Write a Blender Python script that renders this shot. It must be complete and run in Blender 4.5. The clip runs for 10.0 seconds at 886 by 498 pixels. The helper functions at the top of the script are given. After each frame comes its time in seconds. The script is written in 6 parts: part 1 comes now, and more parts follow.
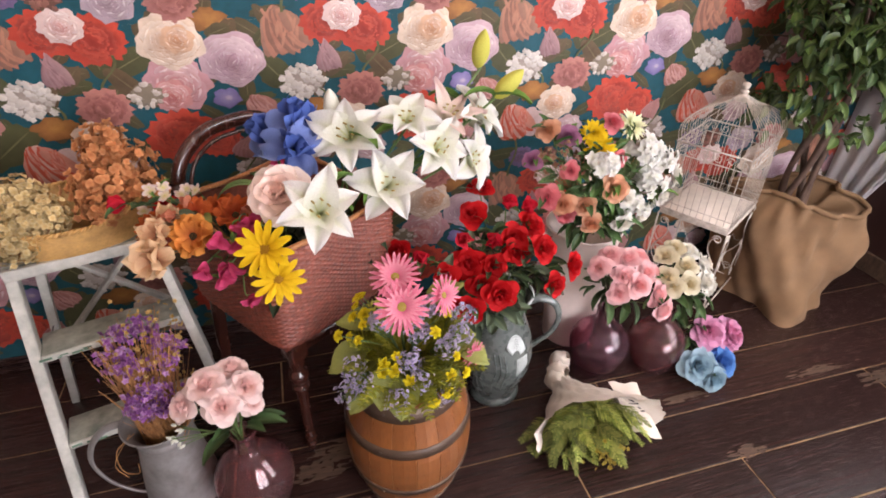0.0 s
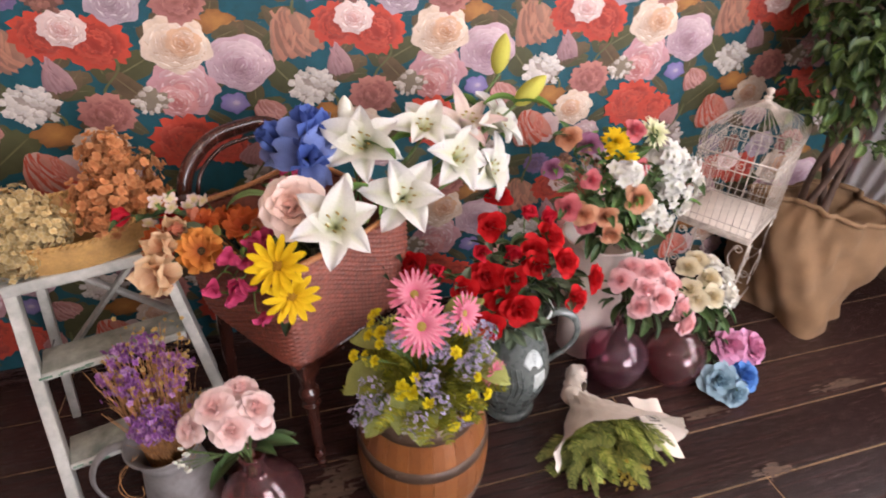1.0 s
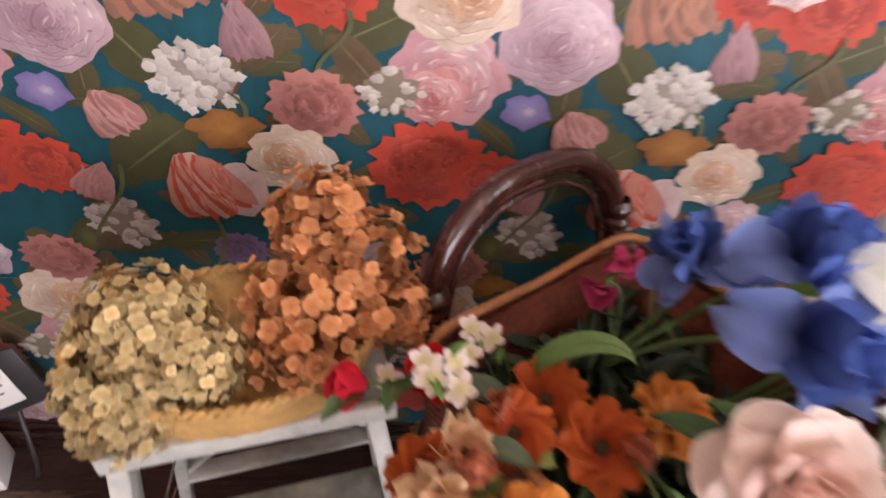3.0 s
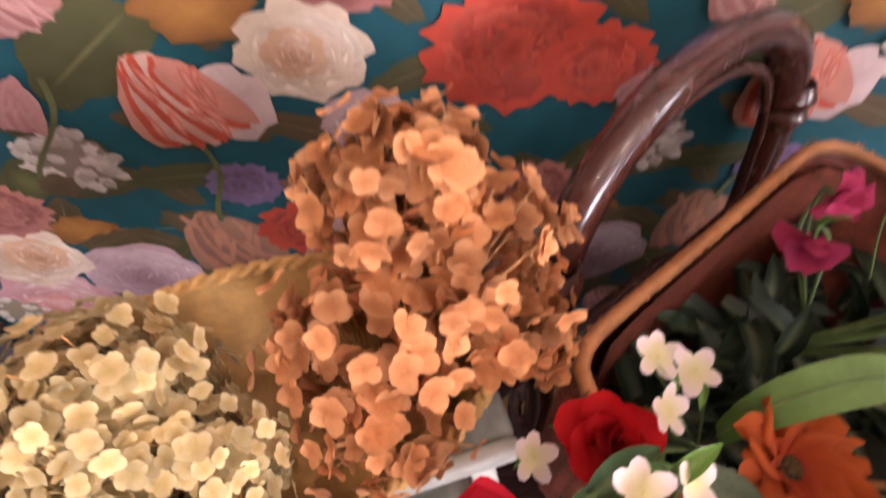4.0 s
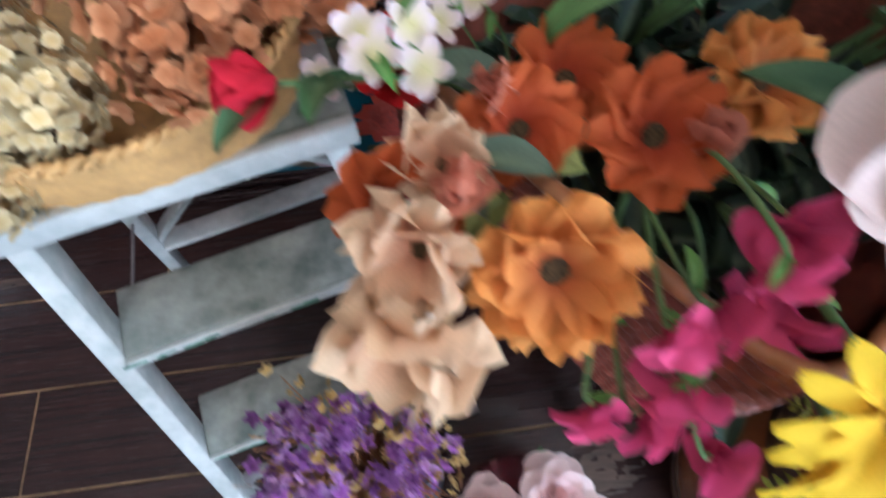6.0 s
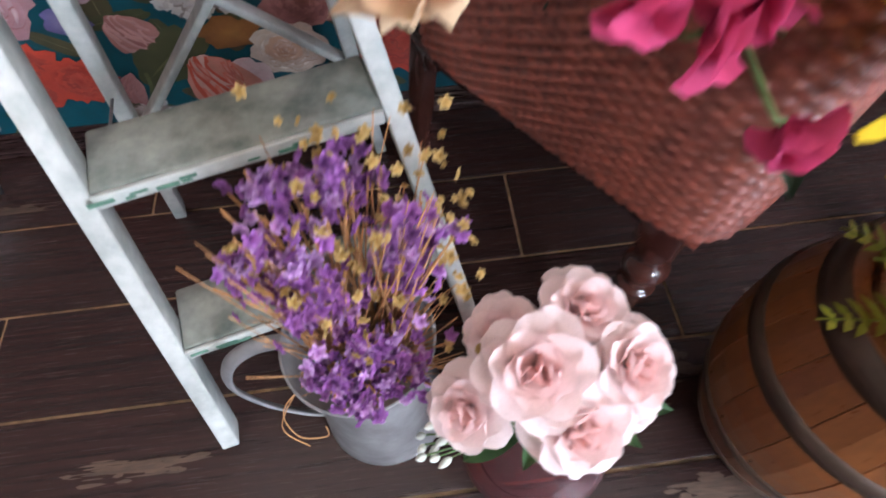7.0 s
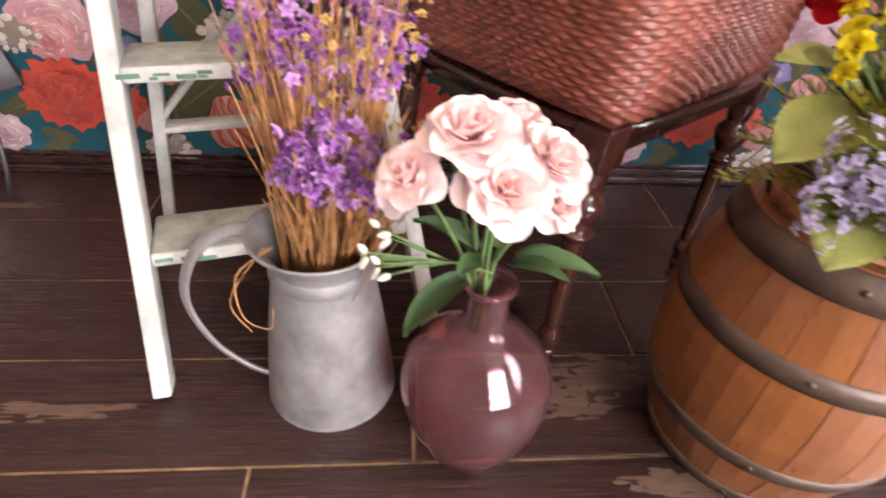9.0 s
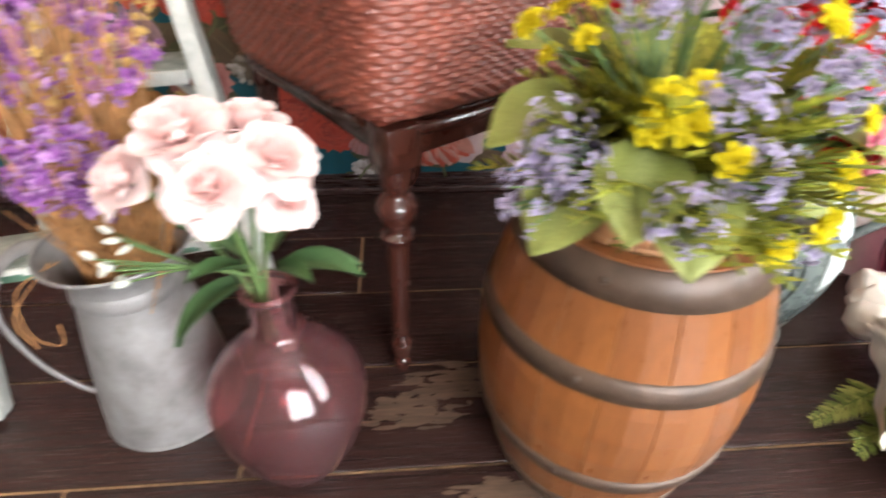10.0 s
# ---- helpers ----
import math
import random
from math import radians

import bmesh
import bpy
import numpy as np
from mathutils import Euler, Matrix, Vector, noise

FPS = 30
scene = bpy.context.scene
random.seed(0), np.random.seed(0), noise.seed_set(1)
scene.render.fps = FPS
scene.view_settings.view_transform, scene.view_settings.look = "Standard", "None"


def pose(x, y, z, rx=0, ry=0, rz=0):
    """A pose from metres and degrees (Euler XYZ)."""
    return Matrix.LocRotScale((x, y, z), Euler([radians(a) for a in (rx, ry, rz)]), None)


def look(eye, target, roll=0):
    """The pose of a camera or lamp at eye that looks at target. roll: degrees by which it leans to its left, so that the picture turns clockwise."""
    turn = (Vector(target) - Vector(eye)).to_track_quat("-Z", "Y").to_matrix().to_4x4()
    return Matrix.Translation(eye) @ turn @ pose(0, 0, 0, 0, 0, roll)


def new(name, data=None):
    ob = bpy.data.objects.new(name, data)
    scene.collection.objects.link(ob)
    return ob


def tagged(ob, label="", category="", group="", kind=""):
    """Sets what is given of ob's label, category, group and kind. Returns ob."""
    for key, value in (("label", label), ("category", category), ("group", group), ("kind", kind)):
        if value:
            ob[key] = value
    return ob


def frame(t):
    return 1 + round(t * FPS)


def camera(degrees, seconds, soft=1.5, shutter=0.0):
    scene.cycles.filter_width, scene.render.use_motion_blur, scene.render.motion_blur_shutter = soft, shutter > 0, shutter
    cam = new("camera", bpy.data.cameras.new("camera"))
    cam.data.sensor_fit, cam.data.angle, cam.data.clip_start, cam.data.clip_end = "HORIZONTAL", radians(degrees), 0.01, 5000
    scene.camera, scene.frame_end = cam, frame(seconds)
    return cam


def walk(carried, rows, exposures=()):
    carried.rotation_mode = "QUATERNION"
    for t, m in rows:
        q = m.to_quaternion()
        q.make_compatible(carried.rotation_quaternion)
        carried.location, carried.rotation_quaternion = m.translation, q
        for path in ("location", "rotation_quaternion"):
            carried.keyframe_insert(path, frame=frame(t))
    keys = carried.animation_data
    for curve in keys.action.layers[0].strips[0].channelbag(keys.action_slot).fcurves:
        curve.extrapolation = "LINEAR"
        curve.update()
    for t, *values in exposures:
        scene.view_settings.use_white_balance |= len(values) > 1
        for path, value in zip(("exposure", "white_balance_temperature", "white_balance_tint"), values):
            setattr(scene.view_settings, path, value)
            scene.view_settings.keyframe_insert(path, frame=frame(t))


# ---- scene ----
cam = camera(78.0, 10.0, soft=1.8, shutter=0.6)
PATH = [
    (0, (0.302, -1.752, 1.441), (0.767, -0.151, 0.336), 0.7),
    (0.5, (0.304, -1.743, 1.437), (0.769, -0.141, 0.334), 0.7),
    (1, (0.276, -1.673, 1.437), (0.743, -0.074, 0.33), 0.9),
    (1.5, (0.187, -1.515, 1.418), (0.664, 0.068, 0.293), 2.0),
    (2, (0.116, -1.287, 1.381), (0.566, 0.26, 0.197), 5.9),
    (2.5, (0.044, -1.042, 1.33), (0.304, 0.547, 0.143), 6.8),
    (2.7, (0.003, -0.956, 1.303), (0.173, 0.633, 0.101), 6.0),
    (3.8, (-0.15, -0.564, 1.174), (-0.026, 0.754, -0.325), 3.1),
    (4, (-0.15, -0.542, 1.146), (-0.032, 0.656, -0.451), 1.7),
    (4.5, (-0.16, -0.53, 1.102), (-0.062, 0.449, -0.64), -0.3),
    (5, (-0.156, -0.56, 1.093), (-0.067, 0.367, -0.677), -0.7),
    (5.5, (-0.109, -0.633, 1.094), (-0.03, 0.282, -0.682), -1.4),
    (6, (-0.016, -0.729, 1.079), (0.042, 0.12, -0.731), -3.7),
    (6.2, (0.012, -0.777, 1.067), (0.065, 0.071, -0.744), -4.2),
    (7.3, (-0.077, -0.942, 0.824), (0.003, 0.202, -0.814), -2.8),
    (7.5, (-0.094, -0.974, 0.773), (-0.023, 0.299, -0.768), -2.5),
    (8, (-0.117, -1.065, 0.739), (-0.017, 0.437, -0.579), 2.5),
    (8.5, (-0.112, -1.156, 0.728), (0.025, 0.405, -0.515), 3.8),
    (9, (-0.04, -1.237, 0.717), (0.141, 0.335, -0.507), 4.5),
    (9.5, (0.04, -1.274, 0.707), (0.228, 0.329, -0.475), 3.9),
    (10, (0.226, -1.26, 0.701), (0.378, 0.362, -0.459), 1.3),
]
walk(cam, [(t, look(eye, target, roll)) for t, eye, target, roll in PATH],
     exposures=[(0, 0.0, 6700, 24), (2.0, -0.1, 6700, 26), (2.7, -0.05, 6700, 25), (3.8, 0.8, 6700, 31), (4.5, 0.72, 6200, 24), (5.3, 0.42, 5200, 14),
                (6.2, 0.55, 4900, 8), (7.3, 0.65, 5800, 17), (8.0, 0.84, 6400, 26), (8.5, 1.08, 6800, 27), (9.0, 1.1, 6700, 24), (10.0, 1.05, 6400, 11)])

# ---- world and light ----
world = bpy.data.worlds.new("world")
scene.world = world
world.use_nodes = True
wn = world.node_tree.nodes
sky = wn.new("ShaderNodeTexSky")
sky.sky_type, sky.sun_disc = "NISHITA", False
sky.sun_elevation, sky.sun_rotation = radians(40), radians(120)
wn["Background"].inputs[1].default_value = 0.1
world.node_tree.links.new(sky.outputs[0], wn["Background"].inputs[0])


def area(name, eye, target, size_x, size_y, power, colour):
    data = bpy.data.lights.new(name, "AREA")
    data.shape, data.size, data.size_y, data.energy, data.color = "RECTANGLE", size_x, size_y, power, colour
    ob = new(name, data)
    ob.matrix_world = look(eye, target)
    return ob


# daylight in the two window openings, and the warm lamps of the room
area("daylight_south", (1.9, -3.93, 1.55), (1.2, 0, 0.5), 2.2, 1.5, 140, (0.93, 0.97, 1.0))
area("daylight_east", (2.64, -1.75, 1.5), (0.3, -0.9, 0.5), 1.5, 1.3, 40, (0.90, 0.98, 1.0))


def bulb(x, y, z, power):
    data = bpy.data.lights.new("bulb_light", "POINT")
    data.energy, data.color, data.shadow_soft_size = power, (1.0, 0.84, 0.66), 0.05
    ob = new("bulb_light", data)
    ob.location = (x, y, z)


LAMPS = [(0.35, -1.15, 2.2), (-0.75, -1.15, 2.2), (1.6, -1.15, 2.2)]
for lx, ly, lz in LAMPS:
    bulb(lx, ly, lz - 0.06, 11.5)


# ---- materials ----
def material(name, colour, rough=0.5, metal=0.0, vary=0.25, scale=8.0, bump=0.0, bump_scale=60.0, stretch=(1, 1, 1),
             colour2=None, attr=False, rand=0.0, coat=0.0, trans=0.0, coords="Object", spec=0.5, thin=0.0, rough_vary=0.12):
    """A surface with a large and a fine variation of colour and a fine relief."""
    m = bpy.data.materials.new(name)
    m.use_nodes = True
    nt = m.node_tree
    n, l = nt.nodes, nt.links
    b = n["Principled BSDF"]
    tc = n.new("ShaderNodeTexCoord")
    mp = n.new("ShaderNodeMapping")
    mp.inputs["Scale"].default_value = stretch
    l.new(tc.outputs[coords], mp.inputs[0])
    big, fine = n.new("ShaderNodeTexNoise"), n.new("ShaderNodeTexNoise")
    big.inputs["Scale"].default_value, fine.inputs["Scale"].default_value = scale, bump_scale
    big.inputs["Detail"].default_value = fine.inputs["Detail"].default_value = 5
    l.new(mp.outputs[0], big.inputs["Vector"]), l.new(mp.outputs[0], fine.inputs["Vector"])
    add = n.new("ShaderNodeMath")
    add.operation = "MULTIPLY_ADD"
    l.new(fine.outputs[0], add.inputs[0])
    add.inputs[1].default_value = 0.5
    l.new(big.outputs[0], add.inputs[2])
    if rand:
        oi = n.new("ShaderNodeObjectInfo")
        r = n.new("ShaderNodeMath")
        r.operation = "MULTIPLY_ADD"
        l.new(oi.outputs["Random"], r.inputs[0])
        r.inputs[1].default_value = rand
        l.new(add.outputs[0], r.inputs[2])
        add = r
    ramp = n.new("ShaderNodeMapRange")
    ramp.inputs["From Min"].default_value, ramp.inputs["From Max"].default_value = 0.45, 1.05 + rand
    l.new(add.outputs[0], ramp.inputs[0])
    mix = n.new("ShaderNodeMix")
    mix.data_type = "RGBA"
    if attr:
        at = n.new("ShaderNodeAttribute")
        at.attribute_name = "Col"
        mul = n.new("ShaderNodeMix")
        mul.data_type, mul.blend_type = "RGBA", "MULTIPLY"
        mul.inputs[0].default_value = 1.0
        l.new(at.outputs["Color"], mul.inputs[6])
        mul.inputs[7].default_value = (1 - vary * 1.4, 1 - vary * 1.5, 1 - vary * 1.6, 1)
        l.new(mul.outputs[2], mix.inputs[6]), l.new(at.outputs["Color"], mix.inputs[7])
    else:
        c2 = colour2 or [min(1, c * (1 + vary)) for c in colour]
        c1 = colour if colour2 else [c * (1 - vary) for c in colour]
        mix.inputs[6].default_value, mix.inputs[7].default_value = (*c1, 1), (*c2, 1)
    l.new(ramp.outputs[0], mix.inputs[0])
    l.new(mix.outputs[2], b.inputs["Base Color"])
    rr = n.new("ShaderNodeMapRange")
    rr.inputs["To Min"].default_value, rr.inputs["To Max"].default_value = max(0.02, rough - rough_vary), min(1, rough + rough_vary)
    l.new(fine.outputs[0], rr.inputs[0]), l.new(rr.outputs[0], b.inputs["Roughness"])
    b.inputs["Metallic"].default_value, b.inputs["Coat Weight"].default_value = metal, coat
    b.inputs["Coat Roughness"].default_value = 0.12
    b.inputs["Transmission Weight"].default_value = trans
    b.inputs["Specular IOR Level"].default_value = spec
    if bump:
        bp = n.new("ShaderNodeBump")
        bp.inputs["Strength"].default_value, bp.inputs["Distance"].default_value = min(1, bump), 0.002
        l.new(fine.outputs[0], bp.inputs["Height"]), l.new(bp.outputs[0], b.inputs["Normal"])
    if thin:
        tl, ms = n.new("ShaderNodeBsdfTranslucent"), n.new("ShaderNodeMixShader")
        ms.inputs[0].default_value = thin
        l.new(mix.outputs[2], tl.inputs["Color"])
        l.new(b.outputs[0], ms.inputs[1]), l.new(tl.outputs[0], ms.inputs[2])
        l.new(ms.outputs[0], n["Material Output"].inputs[0])
    return m


M_PETAL = material("petal_cloth", (1, 1, 1), 0.75, attr=True, vary=0.12, scale=30, bump=0.25, bump_scale=180, spec=0.25, thin=0.36)
M_DRY = material("dried_flower", (1, 1, 1), 0.8, attr=True, vary=0.25, scale=40, bump=0.3, bump_scale=200, spec=0.25, thin=0.35)
M_LEAF = material("leaf_cloth", (1, 1, 1), 0.5, attr=True, vary=0.28, scale=35, bump=0.3, bump_scale=150, spec=0.4, thin=0.12)
M_STEM = material("stem_green", (0.10, 0.17, 0.05), 0.6, vary=0.4, scale=40)
M_DRYSTEM = material("stem_straw", (0.42, 0.20, 0.07), 0.8, vary=0.45, scale=60)
M_PAPER = material("wallpaper_print", (1, 1, 1), 0.62, attr=True, vary=0.22, scale=22, bump=0.12, bump_scale=90, spec=0.3)
M_PLANK = material("dark_wood_tile", (0.0105, 0.0052, 0.0048), 0.23, scale=7, bump=0.35, bump_scale=42, stretch=(0.35, 3.2, 1),
                   colour2=(0.048, 0.022, 0.018), rand=0.25, coords="Generated", rough_vary=0.16)
M_GROUT = material("tan_grout", (0.30, 0.19, 0.095), 0.8, vary=0.7, scale=9, bump=0.4)
M_WORN = material("worn_tan_scuff", (0.085, 0.05, 0.032), 0.5, vary=0.6, scale=30, bump=0.5, bump_scale=120, stretch=(0.3, 2, 1))
M_BASEBOARD = material("dark_stained_baseboard", (0.030, 0.014, 0.012), 0.28, vary=0.4, scale=6, stretch=(0.3, 3, 3), bump=0.1)
M_PLASTER = material("warm_plaster", (0.34, 0.29, 0.25), 0.9, vary=0.08, scale=3, bump=0.3)
M_CEILING = material("white_ceiling", (0.60, 0.57, 0.53), 0.9, vary=0.05, scale=2)
M_PANEL = material("dark_wall_panel", (0.045, 0.020, 0.016), 0.4, vary=0.35, scale=5, stretch=(3, 3, 0.4))
M_LADDER = material("chipped_white_paint", (0.26, 0.27, 0.235), 0.7, scale=9, bump=0.6, bump_scale=55, colour2=(0.64, 0.63, 0.57), stretch=(1, 1, 1))
M_TREAD = material("worn_grey_tread", (0.085, 0.105, 0.088), 0.75, scale=17, bump=0.6, bump_scale=50, colour2=(0.43, 0.425, 0.36))
M_PATINA = material("green_paint_chip", (0.10, 0.20, 0.13), 0.75, vary=0.4, scale=40)
M_WICKER = material("red_brown_wicker", (0.18, 0.045, 0.026), 0.48, vary=0.55, scale=60, bump=0.25, bump_scale=260, coat=0.04)
M_CANE = material("honey_cane", (0.36, 0.15, 0.055), 0.4, vary=0.35, scale=25, bump=0.2)
M_MAHOG = material("dark_polished_mahogany", (0.050, 0.014, 0.009), 0.24, vary=0.45, scale=9, stretch=(1, 1, 0.3), coat=0.5)
M_BROCADE = material("gold_brocade", (0.14, 0.07, 0.03), 0.7, scale=45, colour2=(0.44, 0.29, 0.13), bump=0.7, bump_scale=130)
M_STRAW = material("straw_basket", (0.52, 0.30, 0.10), 0.75, vary=0.3, scale=30, bump=0.4, bump_scale=150)
M_ZINC = material("weathered_zinc", (0.17, 0.155, 0.15), 0.6, metal=0.45, scale=18, colour2=(0.36, 0.34, 0.33), bump=0.45, bump_scale=60)
M_BARREL = material("varnished_oak", (0.12, 0.036, 0.013), 0.32, scale=5, colour2=(0.28, 0.098, 0.026), stretch=(3, 3, 0.5), rand=0.16, bump=0.2, coat=0.3)
M_HOOP = material("dull_iron_hoop", (0.085, 0.052, 0.034), 0.45, metal=0.3, vary=0.45, scale=18, bump=0.35)
M_COPPER = material("copper_weave", (0.30, 0.09, 0.035), 0.45, metal=0.2, scale=40, colour2=(0.55, 0.30, 0.14), bump=0.4)
M_STONEWARE = material("grey_green_stoneware", (0.048, 0.058, 0.053), 0.28, scale=14, colour2=(0.13, 0.15, 0.138), bump=0.3, bump_scale=40, coat=0.4)
M_GLAZEWHITE = material("pale_relief_glaze", (0.56, 0.60, 0.58), 0.35, vary=0.15, scale=30, coat=0.3)
M_CERAMIC = material("blush_ceramic", (0.78, 0.66, 0.60), 0.38, vary=0.08, scale=7, bump=0.06)
M_WIRE = material("cream_chipped_wire", (0.44, 0.38, 0.32), 0.6, vary=0.35, scale=50, bump=0.4)
M_BURLAP = material("brown_burlap", (0.20, 0.112, 0.054), 0.9, vary=0.22, scale=12, bump=0.8, bump_scale=320)
M_BARK = material("twisted_bark", (0.075, 0.042, 0.028), 0.85, vary=0.45, scale=25, bump=0.8, bump_scale=90)
M_KRAFT = material("cream_wrapping_paper", (0.66, 0.58, 0.50), 0.8, vary=0.12, scale=14, bump=0.5, bump_scale=35)
M_CURTAIN = material("white_sheer_curtain", (0.80, 0.78, 0.77), 0.9, vary=0.05, scale=6, bump=0.2, thin=0.45)
M_BLACK = material("black_plastic_frame", (0.03, 0.027, 0.027), 0.4, vary=0.3, scale=20)
M_CARD = material("white_card", (0.75, 0.73, 0.70), 0.8, vary=0.05, scale=20)
M_INK = material("dark_ink", (0.03, 0.03, 0.04), 0.8, vary=0.2, scale=20)
M_SHADE = material("brass_lamp", (0.5, 0.33, 0.12), 0.35, metal=0.9, vary=0.2, scale=20)
M_SOIL = material("dark_filling", (0.05, 0.035, 0.025), 0.95, vary=0.5, scale=60, bump=0.8)


def glass(name, colour, rough=0.03, clear=1.0):
    m = material(name, colour, rough, vary=0.12, scale=6, trans=clear, rough_vary=0.02)
    m.node_tree.nodes["Principled BSDF"].inputs["IOR"].default_value = 1.45
    return m


M_GLASS = glass("plum_glass", (0.82, 0.44, 0.45), 0.035, 0.96)
M_GLASS2 = glass("purple_glass", (0.66, 0.36, 0.44), 0.035, 0.96)
M_PANE = glass("window_glass", (0.95, 0.96, 0.96))
M_GLOW = bpy.data.materials.new("bulb_glow")
M_GLOW.use_nodes = True
M_GLOW.node_tree.nodes["Principled BSDF"].inputs["Emission Color"].default_value = (1, 0.82, 0.6, 1)
M_GLOW.node_tree.nodes["Principled BSDF"].inputs["Emission Strength"].default_value = 12
M_SKYGLOW = bpy.data.materials.new("bright_outdoors")
M_SKYGLOW.use_nodes = True
M_SKYGLOW.node_tree.nodes["Principled BSDF"].inputs["Emission Color"].default_value = (0.9, 0.96, 1, 1)
M_SKYGLOW.node_tree.nodes["Principled BSDF"].inputs["Emission Strength"].default_value = 3.0


# ---- mesh tools ----
class Shape:
    """Vertices, faces and vertex colours that become one mesh."""

    def __init__(self):
        self.v, self.f, self.c = [], [], []

    def add(self, verts, faces, colours=None):
        k = len(self.v)
        self.v.extend(verts)
        self.f.extend([tuple(i + k for i in q) for q in faces])
        self.c.extend(colours if colours else [(1, 1, 1)] * len(verts))
        return self

    def put(self, other, m, tint=None):
        k = len(self.v)
        self.v.extend([m @ Vector(p) for p in other.v])
        self.f.extend([tuple(i + k for i in q) for q in other.f])
        self.c.extend([tuple(a * b for a, b in zip(c, tint)) for c in other.c] if tint else other.c)
        return self

    def mesh(self, name, mat, smooth=True):
        me = bpy.data.meshes.new(name)
        me.from_pydata([tuple(p) for p in self.v], [], self.f)
        col = me.color_attributes.new("Col", "FLOAT_COLOR", "POINT")
        flat = np.ones((len(self.v), 4), np.float32)
        flat[:, :3] = np.array(self.c, np.float32).reshape(-1, 3)
        col.data.foreach_set("color", flat.ravel())
        if smooth:
            me.polygons.foreach_set("use_smooth", [True] * len(me.polygons))
        me.materials.append(mat)
        me.update()
        return me


def part(name, shape, mat, parent=None, label="", m=None, smooth=True):
    """Links a shape, or a mesh that is made already, as one object, under a thing or a part."""
    me = shape if isinstance(shape, bpy.types.Mesh) else shape.mesh(name, mat, smooth)
    ob = new(name, me)
    if parent:
        ob.parent = parent
    if m is not None:
        ob.matrix_basis = m
    return tagged(ob, label)


def thing(name, label, category, at=None, group="", kind=""):
    ob = new(name)
    ob.empty_display_size = 0.02
    if at is not None:
        ob.matrix_basis = at if isinstance(at, Matrix) else Matrix.Translation(at)
    return tagged(ob, label, category, group, kind)


def grid_faces(nu, nv, wrap=False):
    out = []
    for j in range(nv - 1):
        for i in range(nu if wrap else nu - 1):
            a, b = j * nu + i, j * nu + (i + 1) % nu
            out.append((a, b, b + nu, a + nu))
    return out


def box(sx, sy, sz, m=None, bevel=0.004):
    """A box with bevelled edges about the middle of its base plate."""
    bm = bmesh.new()
    bmesh.ops.create_cube(bm, size=1)
    bmesh.ops.scale(bm, vec=(sx, sy, sz), verts=bm.verts)
    if bevel:
        bmesh.ops.bevel(bm, geom=bm.edges[:], offset=min(bevel, 0.3 * min(sx, sy, sz)), segments=2, profile=0.5, affect="EDGES")
    s = Shape()
    bm.verts.index_update()
    s.add([v.co.copy() if m is None else m @ v.co for v in bm.verts], [[v.index for v in f.verts] for f in bm.faces])
    bm.free()
    return s


def beam(a, b, w, d, up=(0, 0, 1), bevel=0.003):
    """A bar of w by d from a to b; w runs square to the way and to up."""
    a, b = Vector(a), Vector(b)
    z = (b - a).normalized()
    x = z.cross(Vector(up)).normalized()
    y = z.cross(x)
    m = Matrix((x, y, z)).transposed().to_4x4()
    m.translation = (a + b) / 2
    return box(w, d, (b - a).length, m, bevel)


def lathe(profile, n=40):
    s = Shape()
    v = []
    for k, (r, z) in enumerate(profile):
        for i in range(n):
            a = 2 * math.pi * i / n
            v.append(Vector((r * math.cos(a), r * math.sin(a), z)))
    return s.add(v, grid_faces(n, len(profile), True))


def smooth_profile(points, n=6):
    """A rounded profile through the given (r, z) points."""
    p = [np.array(q, float) for q in points]
    out = []
    for i in range(len(p) - 1):
        a, b, c, d = p[max(i - 1, 0)], p[i], p[i + 1], p[min(i + 2, len(p) - 1)]
        for t in np.linspace(0, 1, n, endpoint=False):
            q = 0.5 * (2 * b + (c - a) * t + (2 * a - 5 * b + 4 * c - d) * t * t + (3 * b - a - 3 * c + d) * t**3)
            out.append((max(q[0], 0.0005), q[1]))
    return out + [tuple(points[-1])]


def spline(points, n=8):
    p = [Vector(q) for q in points]
    out = []
    for i in range(len(p) - 1):
        a, b, c, d = p[max(i - 1, 0)], p[i], p[i + 1], p[min(i + 2, len(p) - 1)]
        for k in range(n):
            t = k / n
            out.append(0.5 * (2 * b + (c - a) * t + (2 * a - 5 * b + 4 * c - d) * t * t + (3 * b - a - 3 * c + d) * t**3))
    return out + [p[-1]]


def tube(points, radius, n=6, flat=1.0, colour=None):
    """A closed round rod along points; radius is a number or a function of 0 to 1."""
    s = Shape()
    v = []
    last = None
    for k, p in enumerate(points):
        p = Vector(p)
        way = (Vector(points[min(k + 1, len(points) - 1)]) - Vector(points[max(k - 1, 0)])).normalized()
        if last is None:
            last = way.orthogonal().normalized()
        x = (last - way * last.dot(way)).normalized()
        last, y = x, way.cross(x)
        r = radius(k / max(1, len(points) - 1)) if callable(radius) else radius
        for i in range(n):
            a = 2 * math.pi * i / n
            v.append(p + x * (r * math.cos(a)) + y * (r * flat * math.sin(a)))
    faces = grid_faces(n, len(points), True)
    faces += [tuple(range(n))[::-1], tuple(range(len(v) - n, len(v)))]
    return s.add(v, faces, [colour] * len(v) if colour else None)


def mixc(a, b, t):
    return tuple(x + (y - x) * max(0, min(1, t)) for x, y in zip(a, b))


